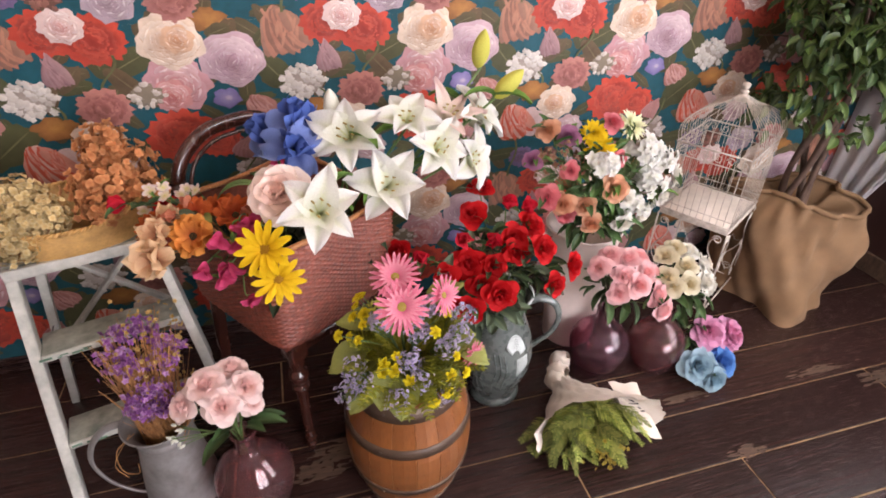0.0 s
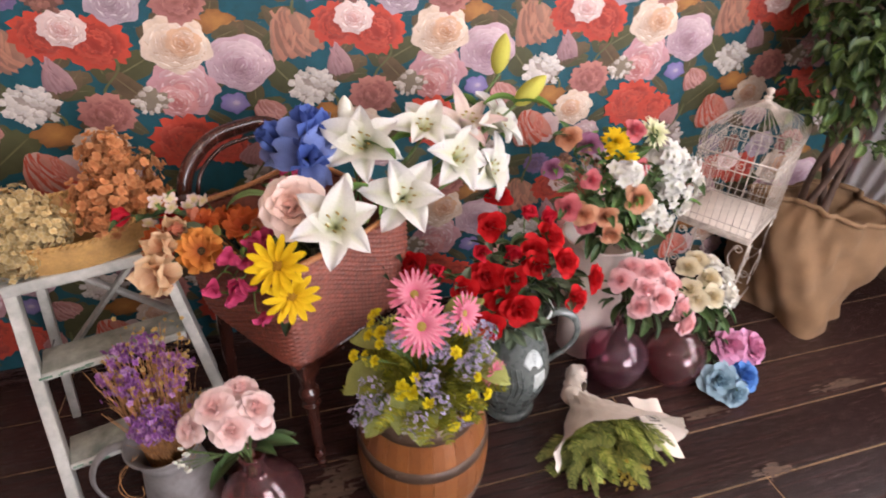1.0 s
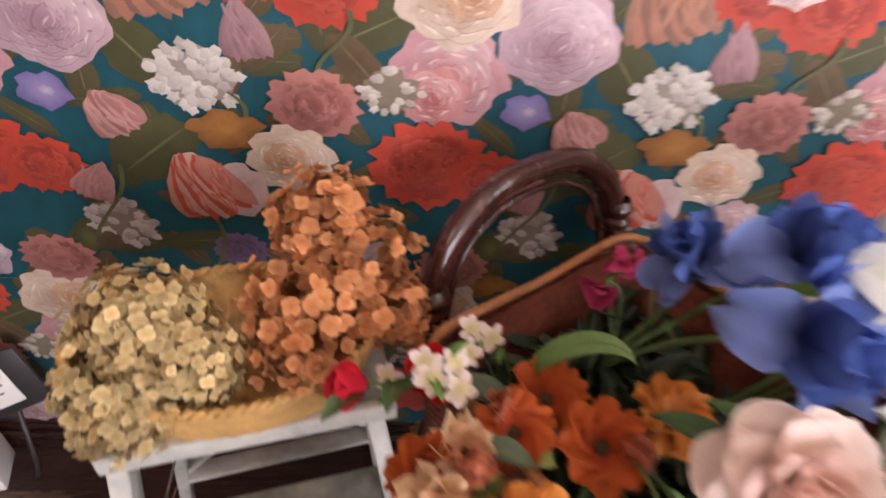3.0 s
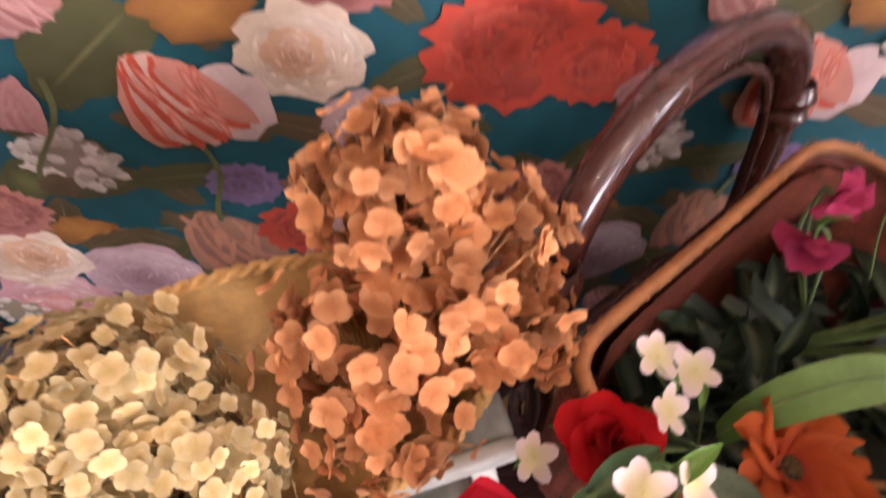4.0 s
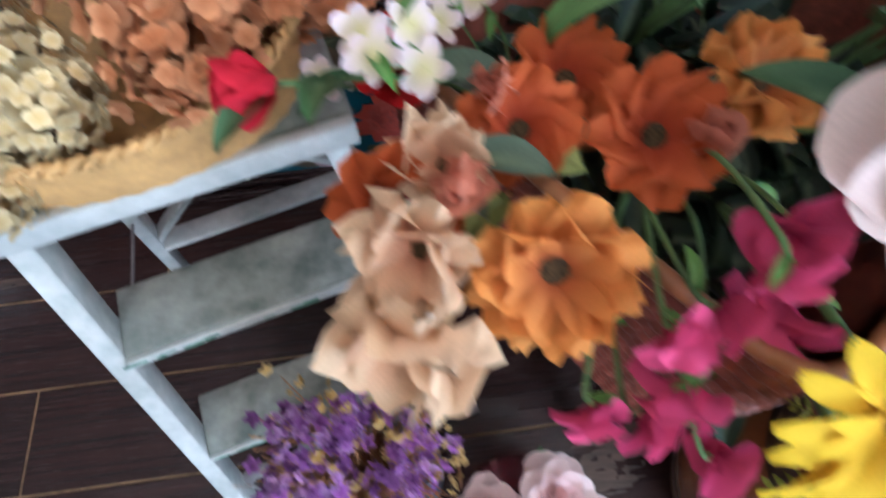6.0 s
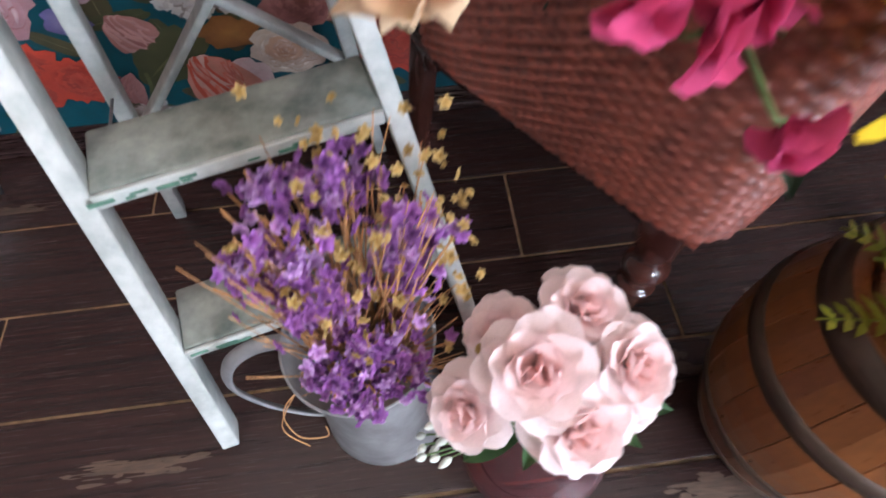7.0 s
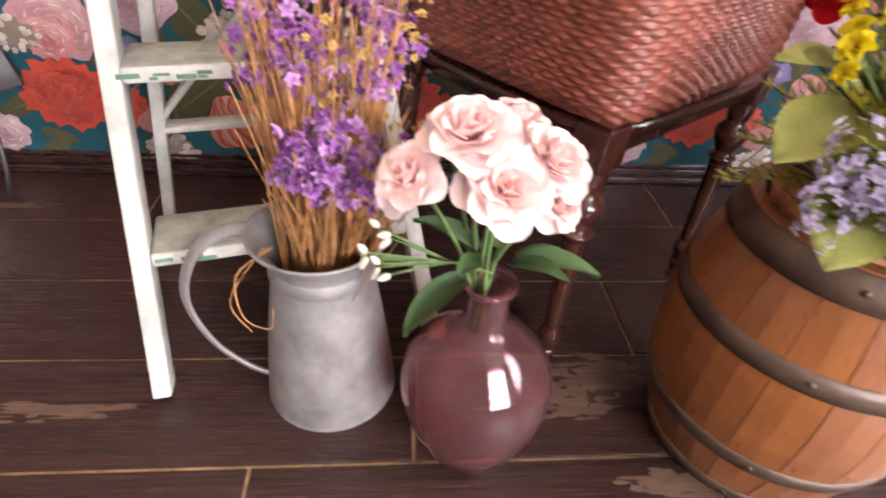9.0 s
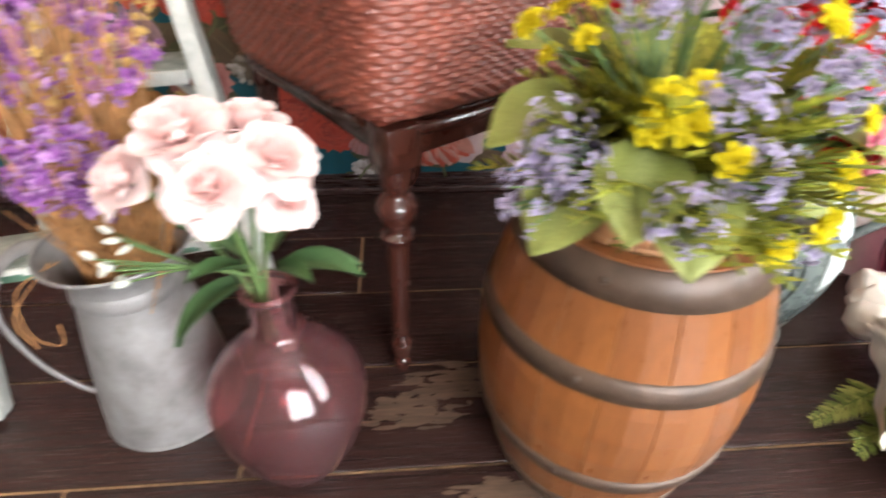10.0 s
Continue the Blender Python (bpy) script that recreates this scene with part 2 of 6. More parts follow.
def petal(length, width, lean0, lean1, cup=0.2, ruffle=0.0, tip="round", c0=(1, 1, 1), c1=(1, 1, 1), nu=5, nv=6, seed=0, start=0.0, mid=None):
    """One petal that grows from the origin out along +x and up. lean: its angle from upright at the base and at the tip."""
    rnd = random.Random(seed)
    ph = rnd.random() * 6.3
    s = Shape()
    v, col, line = [], [], [(start, 0.0, radians(lean0))]
    for k in range(1, 41):
        a = radians(lean0 + (lean1 - lean0) * k / 40)
        line.append((line[-1][0] + math.sin(a) * length / 40, line[-1][1] + math.cos(a) * length / 40, a))
    for j in range(nv):
        t = j / (nv - 1)
        if tip == "point":
            w = math.sin(math.pi * min(1, 0.12 + 0.88 * t)) ** 0.8 * (1 - 0.25 * t)
        elif tip == "strap":
            w = (0.5 + 0.5 * math.sin(math.pi * 0.5 * min(1, t * 1.6))) * (1 if t < 0.6 else math.sqrt(max(0.08, 1 - ((t - 0.6) / 0.41) ** 2)))
        else:
            w = (0.30 + 0.70 * math.sin(math.pi * 0.5 * min(1, t * 1.35))) * (1 if t < 0.7 else 1 - 1.3 * (t - 0.7) ** 1.5)
        for i in range(nu):
            u = 2 * i / (nu - 1) - 1
            e = t * (1 - 0.34 * abs(u) ** 2.6) if tip == "round" else t
            q = min(39, int(e * 40))
            r, z, a = (line[q][n] + (line[q + 1][n] - line[q][n]) * (e * 40 - q) for n in range(3))
            bow = cup * width * u * u
            wav = ruffle * length * t * (math.sin(6.2 * u + ph + 3 * t) * (0.4 + abs(u)) + 0.5 * math.sin(11 * u - 2 * ph + 5 * t) * t)
            nx, nz = -math.cos(a), math.sin(a)
            v.append(Vector((r + (bow + wav) * nx, w * width * 0.5 * u, z + (bow + wav) * nz)))
            c = mixc(c0, c1, t ** 0.8 + 0.15 * abs(u))
            if mid and abs(u) < 0.3:
                c = mixc(c, mid, 0.7 * (1 - t))
            col.append(c)
    return s.add(v, grid_faces(nu, nv), col)


def turned(a, tilt=0.0):
    return Matrix.Rotation(a, 4, "Z") @ Matrix.Rotation(tilt, 4, "Y")


def rose_shape(inner, outer, n=22, openness=1.0, seed=1, ruffle=0.03):
    """A rose of spiralling petals, 1 in radius, that faces +z."""
    rnd = random.Random(seed)
    s = Shape()
    for i in range(n):
        t = i / (n - 1)
        L = 0.62 + 0.42 * t
        lean0 = 2 + 52 * t ** 0.8 * openness
        lean1 = -32 + 152 * t ** 0.75 * openness + rnd.uniform(-10, 10)
        p = petal(L, 0.55 + 0.75 * t, lean0, lean1, 0.20 - 0.08 * t, ruffle * (0.3 + t), "round", mixc(inner, outer, t * 0.7), mixc(inner, outer, 0.3 + t), seed=seed * 50 + i, start=0.03 + 0.13 * t, nu=8, nv=8)
        s.put(p, Matrix.Translation((0, 0, 0.25 * (1 - t))) @ turned(i * 2.399 + rnd.random() * 0.3))
    top = max(math.hypot(p.x, p.y) for p in s.v)
    s.v = [p / top for p in s.v]
    return s


def daisy_shape(inner, outer, rings, width, cup=0.1, tip="strap", seed=2):
    """Rings of narrow petals: (count, length, lean)."""
    rnd = random.Random(seed)
    s = Shape()
    for n, L, lean in rings:
        for i in range(n):
            p = petal(L * rnd.uniform(0.92, 1.05), width, lean - 14, lean + rnd.uniform(0, 26), cup, 0.02, tip, inner, outer, 3, 5, rnd.randint(0, 999), start=0.1)
            s.put(p, turned(2 * math.pi * i / n + rnd.uniform(-0.1, 0.1) + lean))
    return s


def dome(r, h, colour, colour2, n=90, size=0.06, seed=3):
    """A flower's middle: many small grains on a dome."""
    rnd = random.Random(seed)
    s = Shape()
    core = lathe([(r, 0), (r * 0.92, h * 0.5), (r * 0.6, h * 0.88), (0.001, h)], 14)
    core.c = [colour] * len(core.v)
    s.put(core, Matrix())
    tet = [(0, 0, 1), (0.9, 0, -0.3), (-0.45, 0.8, -0.3), (-0.45, -0.8, -0.3)]
    for i in range(n):
        q = math.sqrt((i + 0.5) / n)
        a = i * 2.399
        c = Vector((q * r * math.cos(a), q * r * math.sin(a), h * math.sqrt(max(0, 1 - q * q)) * 0.98))
        s.add([c + Vector(t) * size * r * rnd.uniform(0.7, 1.3) for t in tet], [(0, 1, 2), (0, 2, 3), (0, 3, 1)], [mixc(colour, colour2, rnd.random())] * 4)
    return s


def leaf_shape(c0, c1, width=0.45, fold=0.25, droop=40, wav=0.03, seed=4):
    """A pointed leaf, 1 long, along +x."""
    s = petal(1.0, width, 90 - droop * 0.3, 90 + droop, fold, wav, "point", c0, c1, 5, 8, seed, mid=mixc(c1, (0.5, 0.6, 0.3), 0.4))
    return s


def floret_shape(c0, c1, n=4, cup=0.2, width=0.88):
    s = Shape()
    for i in range(n):
        s.put(petal(1.0, width, 60, 95, cup, 0.03, "round", c0, c1, 5, 5, i, start=0.05), turned(2 * math.pi * i / n))
    return s


def round_floret(c0, c1, n=4, cup=0.3, seed=0, wide=1.0):
    """A floret of overlapping round papery petals, each dished."""
    rnd = random.Random(seed)
    s = Shape()
    for i in range(n):
        lift = rnd.uniform(0.05, 0.4)
        r = rnd.uniform(0.44, 0.56)
        v, c = [Vector((0.52, 0, 0.30 * lift - cup * 0.2))], [mixc(c0, c1, 0.55)]
        for k in range(9):
            a = 2 * math.pi * k / 9
            x, y = 0.52 + r * math.cos(a), r * 1.06 * wide * math.sin(a)
            v.append(Vector((x, y, lift * x * 0.6 + cup * 0.12 * math.cos(2 * a) + 0.04 * math.sin(3 * a + seed))))
            c.append(mixc(c0, c1, 0.2 + 0.8 * x))
        s.put(Shape().add(v, [(0, 1 + k, 1 + (k + 1) % 9) for k in range(9)], c), turned(2 * math.pi * i / n + rnd.uniform(-0.2, 0.2)))
    return s


def aim(at, way, size=1.0, spin=0.0):
    """The pose that turns +z to way."""
    q = Vector(way).normalized().to_track_quat("Z", "Y")
    return Matrix.Translation(at) @ q.to_matrix().to_4x4() @ Matrix.Rotation(spin, 4, "Z") @ Matrix.Scale(size, 4)


HEADS = {}
ORIGIN = Vector((0, 0, 0))


def around(x, y, z):
    """Sets the point that the places of the next flowers count from."""
    ORIGIN[:] = (x, y, z)



def flower(name, label, category, blossom, mat, head, way, size, root, group="", stem_r=0.0022, leaf=None, leaves=0, leaf_size=0.05, extra=None, stem_mat=None, seed=0, spin=None, petals=None):
    """A flower on its stem: the Empty stands where the stem goes into its holder."""
    rnd = random.Random(seed + 11)
    head, root = Vector(head) + ORIGIN, Vector(root) + ORIGIN
    way = Vector(way).normalized()
    top = thing(name, label, category, root, group)
    sp = rnd.random() * 6.28 if spin is None else spin
    m = aim(head - root, way, size, sp)
    HEADS[top.name] = m
    if petals:
        for k in range(petals):
            part("petal", blossom, mat, top, m=m @ turned(2 * math.pi * k / petals + (0.0 if k % 2 else 0.05), rnd.uniform(-0.14, 0.14) * (2.2 if petals == 6 else 1)) @ Matrix.Scale(rnd.uniform(0.86, 1.1) if petals == 6 else 1.0, 4))
    else:
        part("blossom", blossom, mat, top, m=m)
    if extra:
        part("flower_centre", extra, mat, top, m=m)
    mid = (head - root) * 0.55 + Vector((0, 0, 0.015)) - way * 0.03
    line = spline([(0, 0, 0), mid, head - root - way * 0.015, head - root], 5)
    part("stem", tube(line, stem_r, 5), stem_mat or M_STEM, top)
    for k in range(leaves):
        q = line[int(len(line) * rnd.uniform(0.45, 0.9))]
        d = Vector((rnd.uniform(-1, 1), rnd.uniform(-1, 0.6), rnd.uniform(-0.1, 0.5))).normalized()
        part("leaf", leaf, M_LEAF, top, m=Matrix.Translation(q) @ d.to_track_quat("X", "Z").to_matrix().to_4x4() @ Matrix.Scale(leaf_size * rnd.uniform(0.8, 1.2), 4))
    return top


# ---- room ----
X0, X1, Y0, H = -2.6, 2.72, -4.0, 2.6
north = tagged(part("wall_north", box(X1 - X0 + 0.3, 0.15, H, pose((X0 + X1) / 2, 0.079, H / 2), 0), M_PLASTER, smooth=False), "wall hung with dark teal wallpaper of large painted flowers", "wall", kind="structure")
tagged(part("wall_west", box(0.15, -Y0 + 0.3, H, pose(X0 - 0.075, Y0 / 2, H / 2), 0), M_PLASTER, smooth=False), "plain warm plaster wall", "wall", kind="structure")
floor_base = tagged(part("floor", box(X1 - X0 + 0.3, -Y0 + 0.3, 0.1, pose((X0 + X1) / 2, Y0 / 2, -0.0535), 0), M_GROUT, smooth=False), "dark brown wood-look plank floor with tan joints", "floor", kind="structure")
tagged(part("ceiling", box(X1 - X0 + 0.3, -Y0 + 0.3, 0.1, pose((X0 + X1) / 2, Y0 / 2, H + 0.05), 0), M_CEILING, smooth=False), "plain white ceiling", "ceiling", kind="structure")


def wall_with_opening(name, label, along, at, lo, hi, w0, w1, z0, z1, mats):
    """A wall in four pieces round one opening; along is the axis it runs on."""
    top = thing(name, label, "wall", kind="structure")
    for a, b, c, d, mat in ((lo, w0, 0, H, mats[1]), (w1, hi, 0, H, mats[1]), (w0, w1, 0, z0, mats[0]), (w0, w1, z1, H, mats[1])):
        mid, ln = (a + b) / 2, b - a
        s = box(0.15, ln, d - c, pose(at, mid, (c + d) / 2), 0) if along == "y" else box(ln, 0.15, d - c, pose(mid, at, (c + d) / 2), 0)
        part("wall_piece", s, mat, top, smooth=False)
    return top


wall_with_opening("wall_south", "plaster wall with a wide window", "x", Y0 - 0.075, X0 - 0.15, X1 + 0.15, 0.7, 3.0 - 0.1, 0.75, 2.3, (M_PLASTER, M_PLASTER))
wall_with_opening("wall_east", "dark panelled wall with a curtained window", "y", X1 + 0.075, Y0, 0.0, -2.6, -0.85, 0.8, 2.2, (M_PANEL, M_PANEL))


def window(name, m, w, h):
    """A window with frame, sill and two panes, in the plane of x and z."""
    top = thing(name, "plain window with a white frame and two panes", "window", m, kind="structure")
    for cx, cz, sx, sz in ((0, h / 2 - 0.03, w, 0.06), (0, -h / 2 + 0.03, w, 0.06), (-w / 2 + 0.03, 0, 0.06, h - 0.12), (w / 2 - 0.03, 0, 0.06, h - 0.12), (0, 0, 0.06, h - 0.12)):
        part("window_frame", box(sx, 0.06, sz, pose(cx, 0, cz), 0.004), M_CARD, top, smooth=False)
    for cx in (-w / 4, w / 4):
        pane = part("pane", box(w / 2 - 0.09, 0.006, h - 0.12, pose(cx, 0, 0), 0), M_PANE, top, smooth=False)
        pane.visible_shadow = False
    part("window_sill", box(w + 0.1, 0.14, 0.03, pose(0, 0.06, -h / 2 - 0.017), 0.004), M_CARD, top, smooth=False)


window("window_1", pose(1.8, Y0 - 0.06, 1.525), 2.2, 1.55)
window("window_2", pose(X1 + 0.08, -1.725, 1.5, 0, 0, 90), 1.75, 1.4)
for nm, m, sx, sz in (("backdrop", pose(1.8, Y0 - 1.2, 1.5), 5, 3.5), ("backdrop", pose(X1 + 1.2, -1.7, 1.5, 0, 0, 90), 5, 3.5)):
    tagged(part(nm, box(sx, 0.02, sz, m, 0), M_SKYGLOW, smooth=False), "bright daylight outside the window", "sky", kind="structure")

# baseboard with a stepped top
bb = thing("baseboard", "dark stained wooden baseboard with a stepped moulding", "baseboard", kind="structure")
part("board", box(X1 - X0, 0.014, 0.034, pose((X0 + X1) / 2, -0.0075, 0.018), 0.002), M_BASEBOARD, bb, smooth=False)
part("moulding", box(X1 - X0, 0.009, 0.012, pose((X0 + X1) / 2, -0.005, 0.042), 0.003), M_BASEBOARD, bb, smooth=False)
part("shoe_moulding", box(X1 - X0, 0.016, 0.018, pose((X0 + X1) / 2, -0.0235, 0.010), 0.004), M_BASEBOARD, bb, smooth=False)
bb2 = thing("baseboard", "dark stained wooden baseboard by the curtained window", "baseboard", kind="structure")
part("board", box(0.016, 3.9, 0.09, pose(X1 - 0.0085, -2.0, 0.046), 0.003), M_WORN, bb2, smooth=False)


# wallpaper: one printed repeat, laid side by side
def blob(s, x, z, rx, rz, c0, c1, n=26, wob=0.08, lobes=7, layer=[0.0], rot=0.0, seed=0, shade=(0.75, 0.75, 0.78)):
    """A printed shape: a fan of facets, light in the middle, darker to one side."""
    rnd = random.Random(seed)
    ph = rnd.random() * 6.28
    layer[0] += 0.0000035
    y = -0.0042 - layer[0]
    v, c = [Vector((x, y, z))], [c0]
    for ring in (0.55, 1.0):
        for i in range(n):
            a = 2 * math.pi * i / n
            k = ring * (1 + (wob * math.sin(lobes * a + ph) + wob * 0.5 * math.sin((lobes * 2 + 1) * a + 2 * ph) + rnd.uniform(-wob, wob) * 0.4) * ring)
            dx, dz = rx * k * math.cos(a), rz * k * math.sin(a)
            v.append(Vector((x + dx * math.cos(rot) - dz * math.sin(rot), y, z + dx * math.sin(rot) + dz * math.cos(rot))))
            side = 0.5 - 0.5 * math.sin(a + rot + 0.6)
            col = mixc(c0, c1, ring * 0.85)
            c.append(tuple(p * (1 - (1 - q) * side * ring) for p, q in zip(col, shade)))
    faces = [(0, 1 + i, 1 + (i + 1) % n) for i in range(n)] + [(1 + i, 1 + n + i, 1 + n + (i + 1) % n, 1 + (i + 1) % n) for i in range(n)]
    s.add(v, [q[::-1] for q in faces], c)


def printed_rose(s, x, z, r, pale, deep, seed, petals=26, wob=0.05):
    rnd = random.Random(seed)
    blob(s, x, z, r, r * 0.95, mixc(deep, pale, 0.4), mixc(deep, pale, 0.85), 40, 0.07, 5 + seed % 4, seed=seed)
    for k in range(petals):
        q = 1 - k / petals
        a = k * 2.399 + seed
        t = rnd.uniform(-0.12, 0.12)
        c = mixc(mixc(deep, pale, 0.35 + 0.65 * q), (1, 0.95, 0.92), max(0, 0.22 * math.sin(a + 0.5)))
        d = mixc(c, mixc(deep, (0.05, 0.03, 0.03), 0.25), 0.62)
        px, pz = x + r * 0.62 * q * math.cos(a), z + r * 0.58 * q * math.sin(a) - 0.05 * r
        blob(s, px, pz, r * (0.24 + 0.2 * q), r * (0.15 + 0.16 * q), mixc(deep, (0, 0, 0), 0.35), mixc(deep, c, 0.35), 14, wob, 3, rot=a + 1.57 + t, seed=seed * 77 + k)
        blob(s, px + 0.03 * r * math.cos(a), pz + 0.03 * r * math.sin(a) + 0.02 * r, r * (0.22 + 0.2 * q), r * (0.13 + 0.155 * q), d, c, 14, wob, 3, rot=a + 1.57 + t, seed=seed * 77 + k)
        blob(s, px + r * (0.06 + 0.06 * q) * math.cos(a), pz + r * (0.06 + 0.06 * q) * math.sin(a), r * (0.12 + 0.1 * q), r * (0.025 + 0.03 * q), mixc(c, (1, 0.96, 0.93), 0.35), c, 10, 0.15, 3, rot=a + 1.57 - t, seed=seed * 79 + k)


def printed_carnation(s, x, z, r, pale, deep, seed, n=34):
    rnd = random.Random(seed)
    blob(s, x, z, r, r * 0.9, deep, pale, 44, 0.09, 17, seed=seed)
    for k in range(n):
        q = 1 - k / n
        a = k * 2.399
        c = mixc(deep, pale, rnd.random())
        blob(s, x + r * 0.66 * q * math.cos(a), z + r * 0.62 * q * math.sin(a), r * 0.30, r * 0.17, mixc(c, mixc(deep, (0, 0, 0), 0.3), 0.75), mixc(c, (0.9, 0.4, 0.3), 0.12 * rnd.random()), 20, 0.18, 7, rot=a + 1.57, seed=seed * 31 + k)


def printed_tulip(s, x, z, w, h, pale, deep, stripe, rot, seed):
    rnd = random.Random(seed)
    for k in range(9):
        u = (k - 4) / 4
        a = rot + u * 0.35
        c = stripe if k % 2 else mixc(pale, deep, rnd.random() * 0.6)
        blob(s, x + math.cos(rot) * u * w * 0.55, z + math.sin(rot) * u * w * 0.55 - abs(u) * h * 0.05, w * 0.34, h * (0.98 - 0.15 * abs(u)), mixc(c, deep, 0.25), c, 18, 0.07, 3, rot=a, seed=seed * 13 + k)
    for k in range(12):
        blob(s, x + rnd.uniform(-0.6, 0.6) * w, z + rnd.uniform(-0.6, 0.6) * h, w * 0.07, h * 0.32, mixc(stripe, pale, 0.6), stripe, 8, 0.2, 3, rot=rot + rnd.uniform(-0.5, 0.5), seed=seed * 17 + k)


def printed_cluster(s, x, z, r, pale, deep, seed, n=46):
    rnd = random.Random(seed)
    blob(s, x, z, r * 0.9, r * 0.8, deep, deep, wob=0.15, lobes=9, seed=seed)
    for k in range(n):
        a, q = rnd.random() * 6.28, math.sqrt(rnd.random())
        c = mixc(deep, pale, 0.35 + 0.65 * rnd.random())
        blob(s, x + r * q * math.cos(a), z + r * q * math.sin(a) * 0.9, r * 0.17, r * 0.14, mixc(c, deep, 0.3), c, 10, 0.2, 5, rot=a, seed=seed * 19 + k)


def printed_leaf(s, x, z, length, w, c, rot, seed):
    blob(s, x, z, length / 2, w / 2, mixc(c, (0, 0, 0), 0.25), c, 20, 0.06, 5, rot=rot, seed=seed)
    blob(s, x, z, length * 0.45, w * 0.03, mixc(c, (0.4, 0.4, 0.2), 0.3), c, 10, 0.1, 3, rot=rot, seed=seed + 1)


PX, PZ = 0.74, 0.685
OLIVE, BROWN, TEAL = (0.085, 0.085, 0.035), (0.13, 0.085, 0.045), (0.006, 0.075, 0.100)
REDS, CREAM, LILAC = ((0.60, 0.075, 0.04), (0.30, 0.03, 0.02)), ((0.80, 0.68, 0.56), (0.50, 0.26, 0.14)), ((0.60, 0.43, 0.47), (0.32, 0.17, 0.22))
MAUVE, DUST, GOLD = ((0.56, 0.33, 0.36), (0.42, 0.12, 0.11)), ((0.50, 0.21, 0.18), (0.25, 0.08, 0.07)), ((0.42, 0.19, 0.05), (0.25, 0.10, 0.03))


def wallpaper_repeat():
    s = Shape()
    rnd = random.Random(5)
    s.add([Vector((0, -0.0040, 0)), Vector((PX, -0.0040, 0)), Vector((PX, -0.0040, PZ)), Vector((0, -0.0040, PZ))], [(0, 1, 2, 3)], [TEAL] * 4)
    # loose foliage behind the flowers
    for k in range(64):
        x, z = rnd.uniform(0, PX), rnd.uniform(0, PZ)
        for ox in (-PX, 0, PX):
            if -0.06 < x + ox < PX + 0.06:
                printed_leaf(s, x + ox, z, rnd.uniform(0.06, 0.13), rnd.uniform(0.03, 0.055), mixc(OLIVE, BROWN, (k * 0.37) % 1), k * 1.7, 500 + k)
    for x, z, ln, w, a in ((0.62, 0.57, 0.16, 0.08, 0.5), (0.27, 0.52, 0.14, 0.09, 2.2), (0.26, 0.33, 0.18, 0.11, 0.7), (0.60, 0.51, 0.13, 0.06, -0.9), (0.40, 0.47, 0.10, 0.04, 1.2), (0.30, 0.12, 0.16, 0.05, 0.1), (0.08, 0.11, 0.14, 0.05, 1.0), (0.47, 0.20, 0.12, 0.05, -0.4), (0.63, 0.15, 0.14, 0.05, 0.9), (0.20, 0.43, 0.14, 0.035, 0.15)):
        printed_leaf(s, x, z, ln, w, OLIVE if ln > 0.13 else BROWN, a, int(900 + 100 * x))
    every = []
    every.append((0.313, 0.649, 0.09, lambda x, z: printed_tulip(s, x, z, 0.075, 0.082, (0.36, 0.19, 0.13), (0.16, 0.07, 0.05), (0.46, 0.20, 0.13), 0.25, 21)))
    every.append((0.135, 0.005, 0.06, lambda x, z: (blob(s, x - 0.02, z, 0.05, 0.035, *GOLD, 24, 0.14, 5, seed=31), blob(s, x + 0.03, z - 0.03, 0.055, 0.03, GOLD[0], GOLD[0], 24, 0.14, 5, seed=32))))
    every.append((0.44, 0.670, 0.09, lambda x, z: printed_carnation(s, x, z, 0.075, *REDS, 41)))
    every.append((0.552, 0.645, 0.10, lambda x, z: printed_carnation(s, x, z, 0.085, *REDS, 42)))
    every.append((0.488, 0.690, 0.06, lambda x, z: printed_rose(s, x, z, 0.055, (0.78, 0.66, 0.62), (0.5, 0.2, 0.17), 43, 16)))
    every.append((0.435, 0.560, 0.07, lambda x, z: printed_tulip(s, x, z, 0.036, 0.055, (0.40, 0.24, 0.25), (0.18, 0.09, 0.10), (0.34, 0.19, 0.20), 0.1, 22)))
    every.append((0.158, 0.565, 0.10, lambda x, z: printed_rose(s, x, z, 0.092, *LILAC, 44, 40, 0.1)))
    every.append((0.735, 0.495, 0.10, lambda x, z: (printed_rose(s, x, z, 0.092, *MAUVE, 45, 24), printed_rose(s, x - 0.02, z - 0.035, 0.055, (0.60, 0.30, 0.29), (0.42, 0.10, 0.09), 46, 20))))
    every.append((0.650, 0.465, 0.05, lambda x, z: printed_cluster(s, x, z, 0.048, (0.72, 0.66, 0.60), (0.22, 0.18, 0.13), 47, 30)))
    every.append((0.005, 0.632, 0.10, lambda x, z: (printed_rose(s, x, z, 0.088, *CREAM, 48, 34, 0.08), printed_rose(s, x + 0.02, z + 0.005, 0.045, (0.74, 0.50, 0.34), (0.52, 0.22, 0.10), 49, 16))))
    every.append((0.03, 0.065, 0.07, lambda x, z: printed_carnation(s, x, z, 0.068, *DUST, 50, 24)))
    every.append((0.17, 0.160, 0.07, lambda x, z: printed_cluster(s, x, z, 0.062, (0.68, 0.60, 0.57), (0.24, 0.19, 0.16), 51)))
    every.append((0.10, 0.120, 0.04, lambda x, z: (blob(s, x, z, 0.022, 0.034, (0.12, 0.13, 0.05), OLIVE, seed=52), blob(s, x + 0.035, z - 0.005, 0.025, 0.025, (0.09, 0.06, 0.035), BROWN, seed=53))))
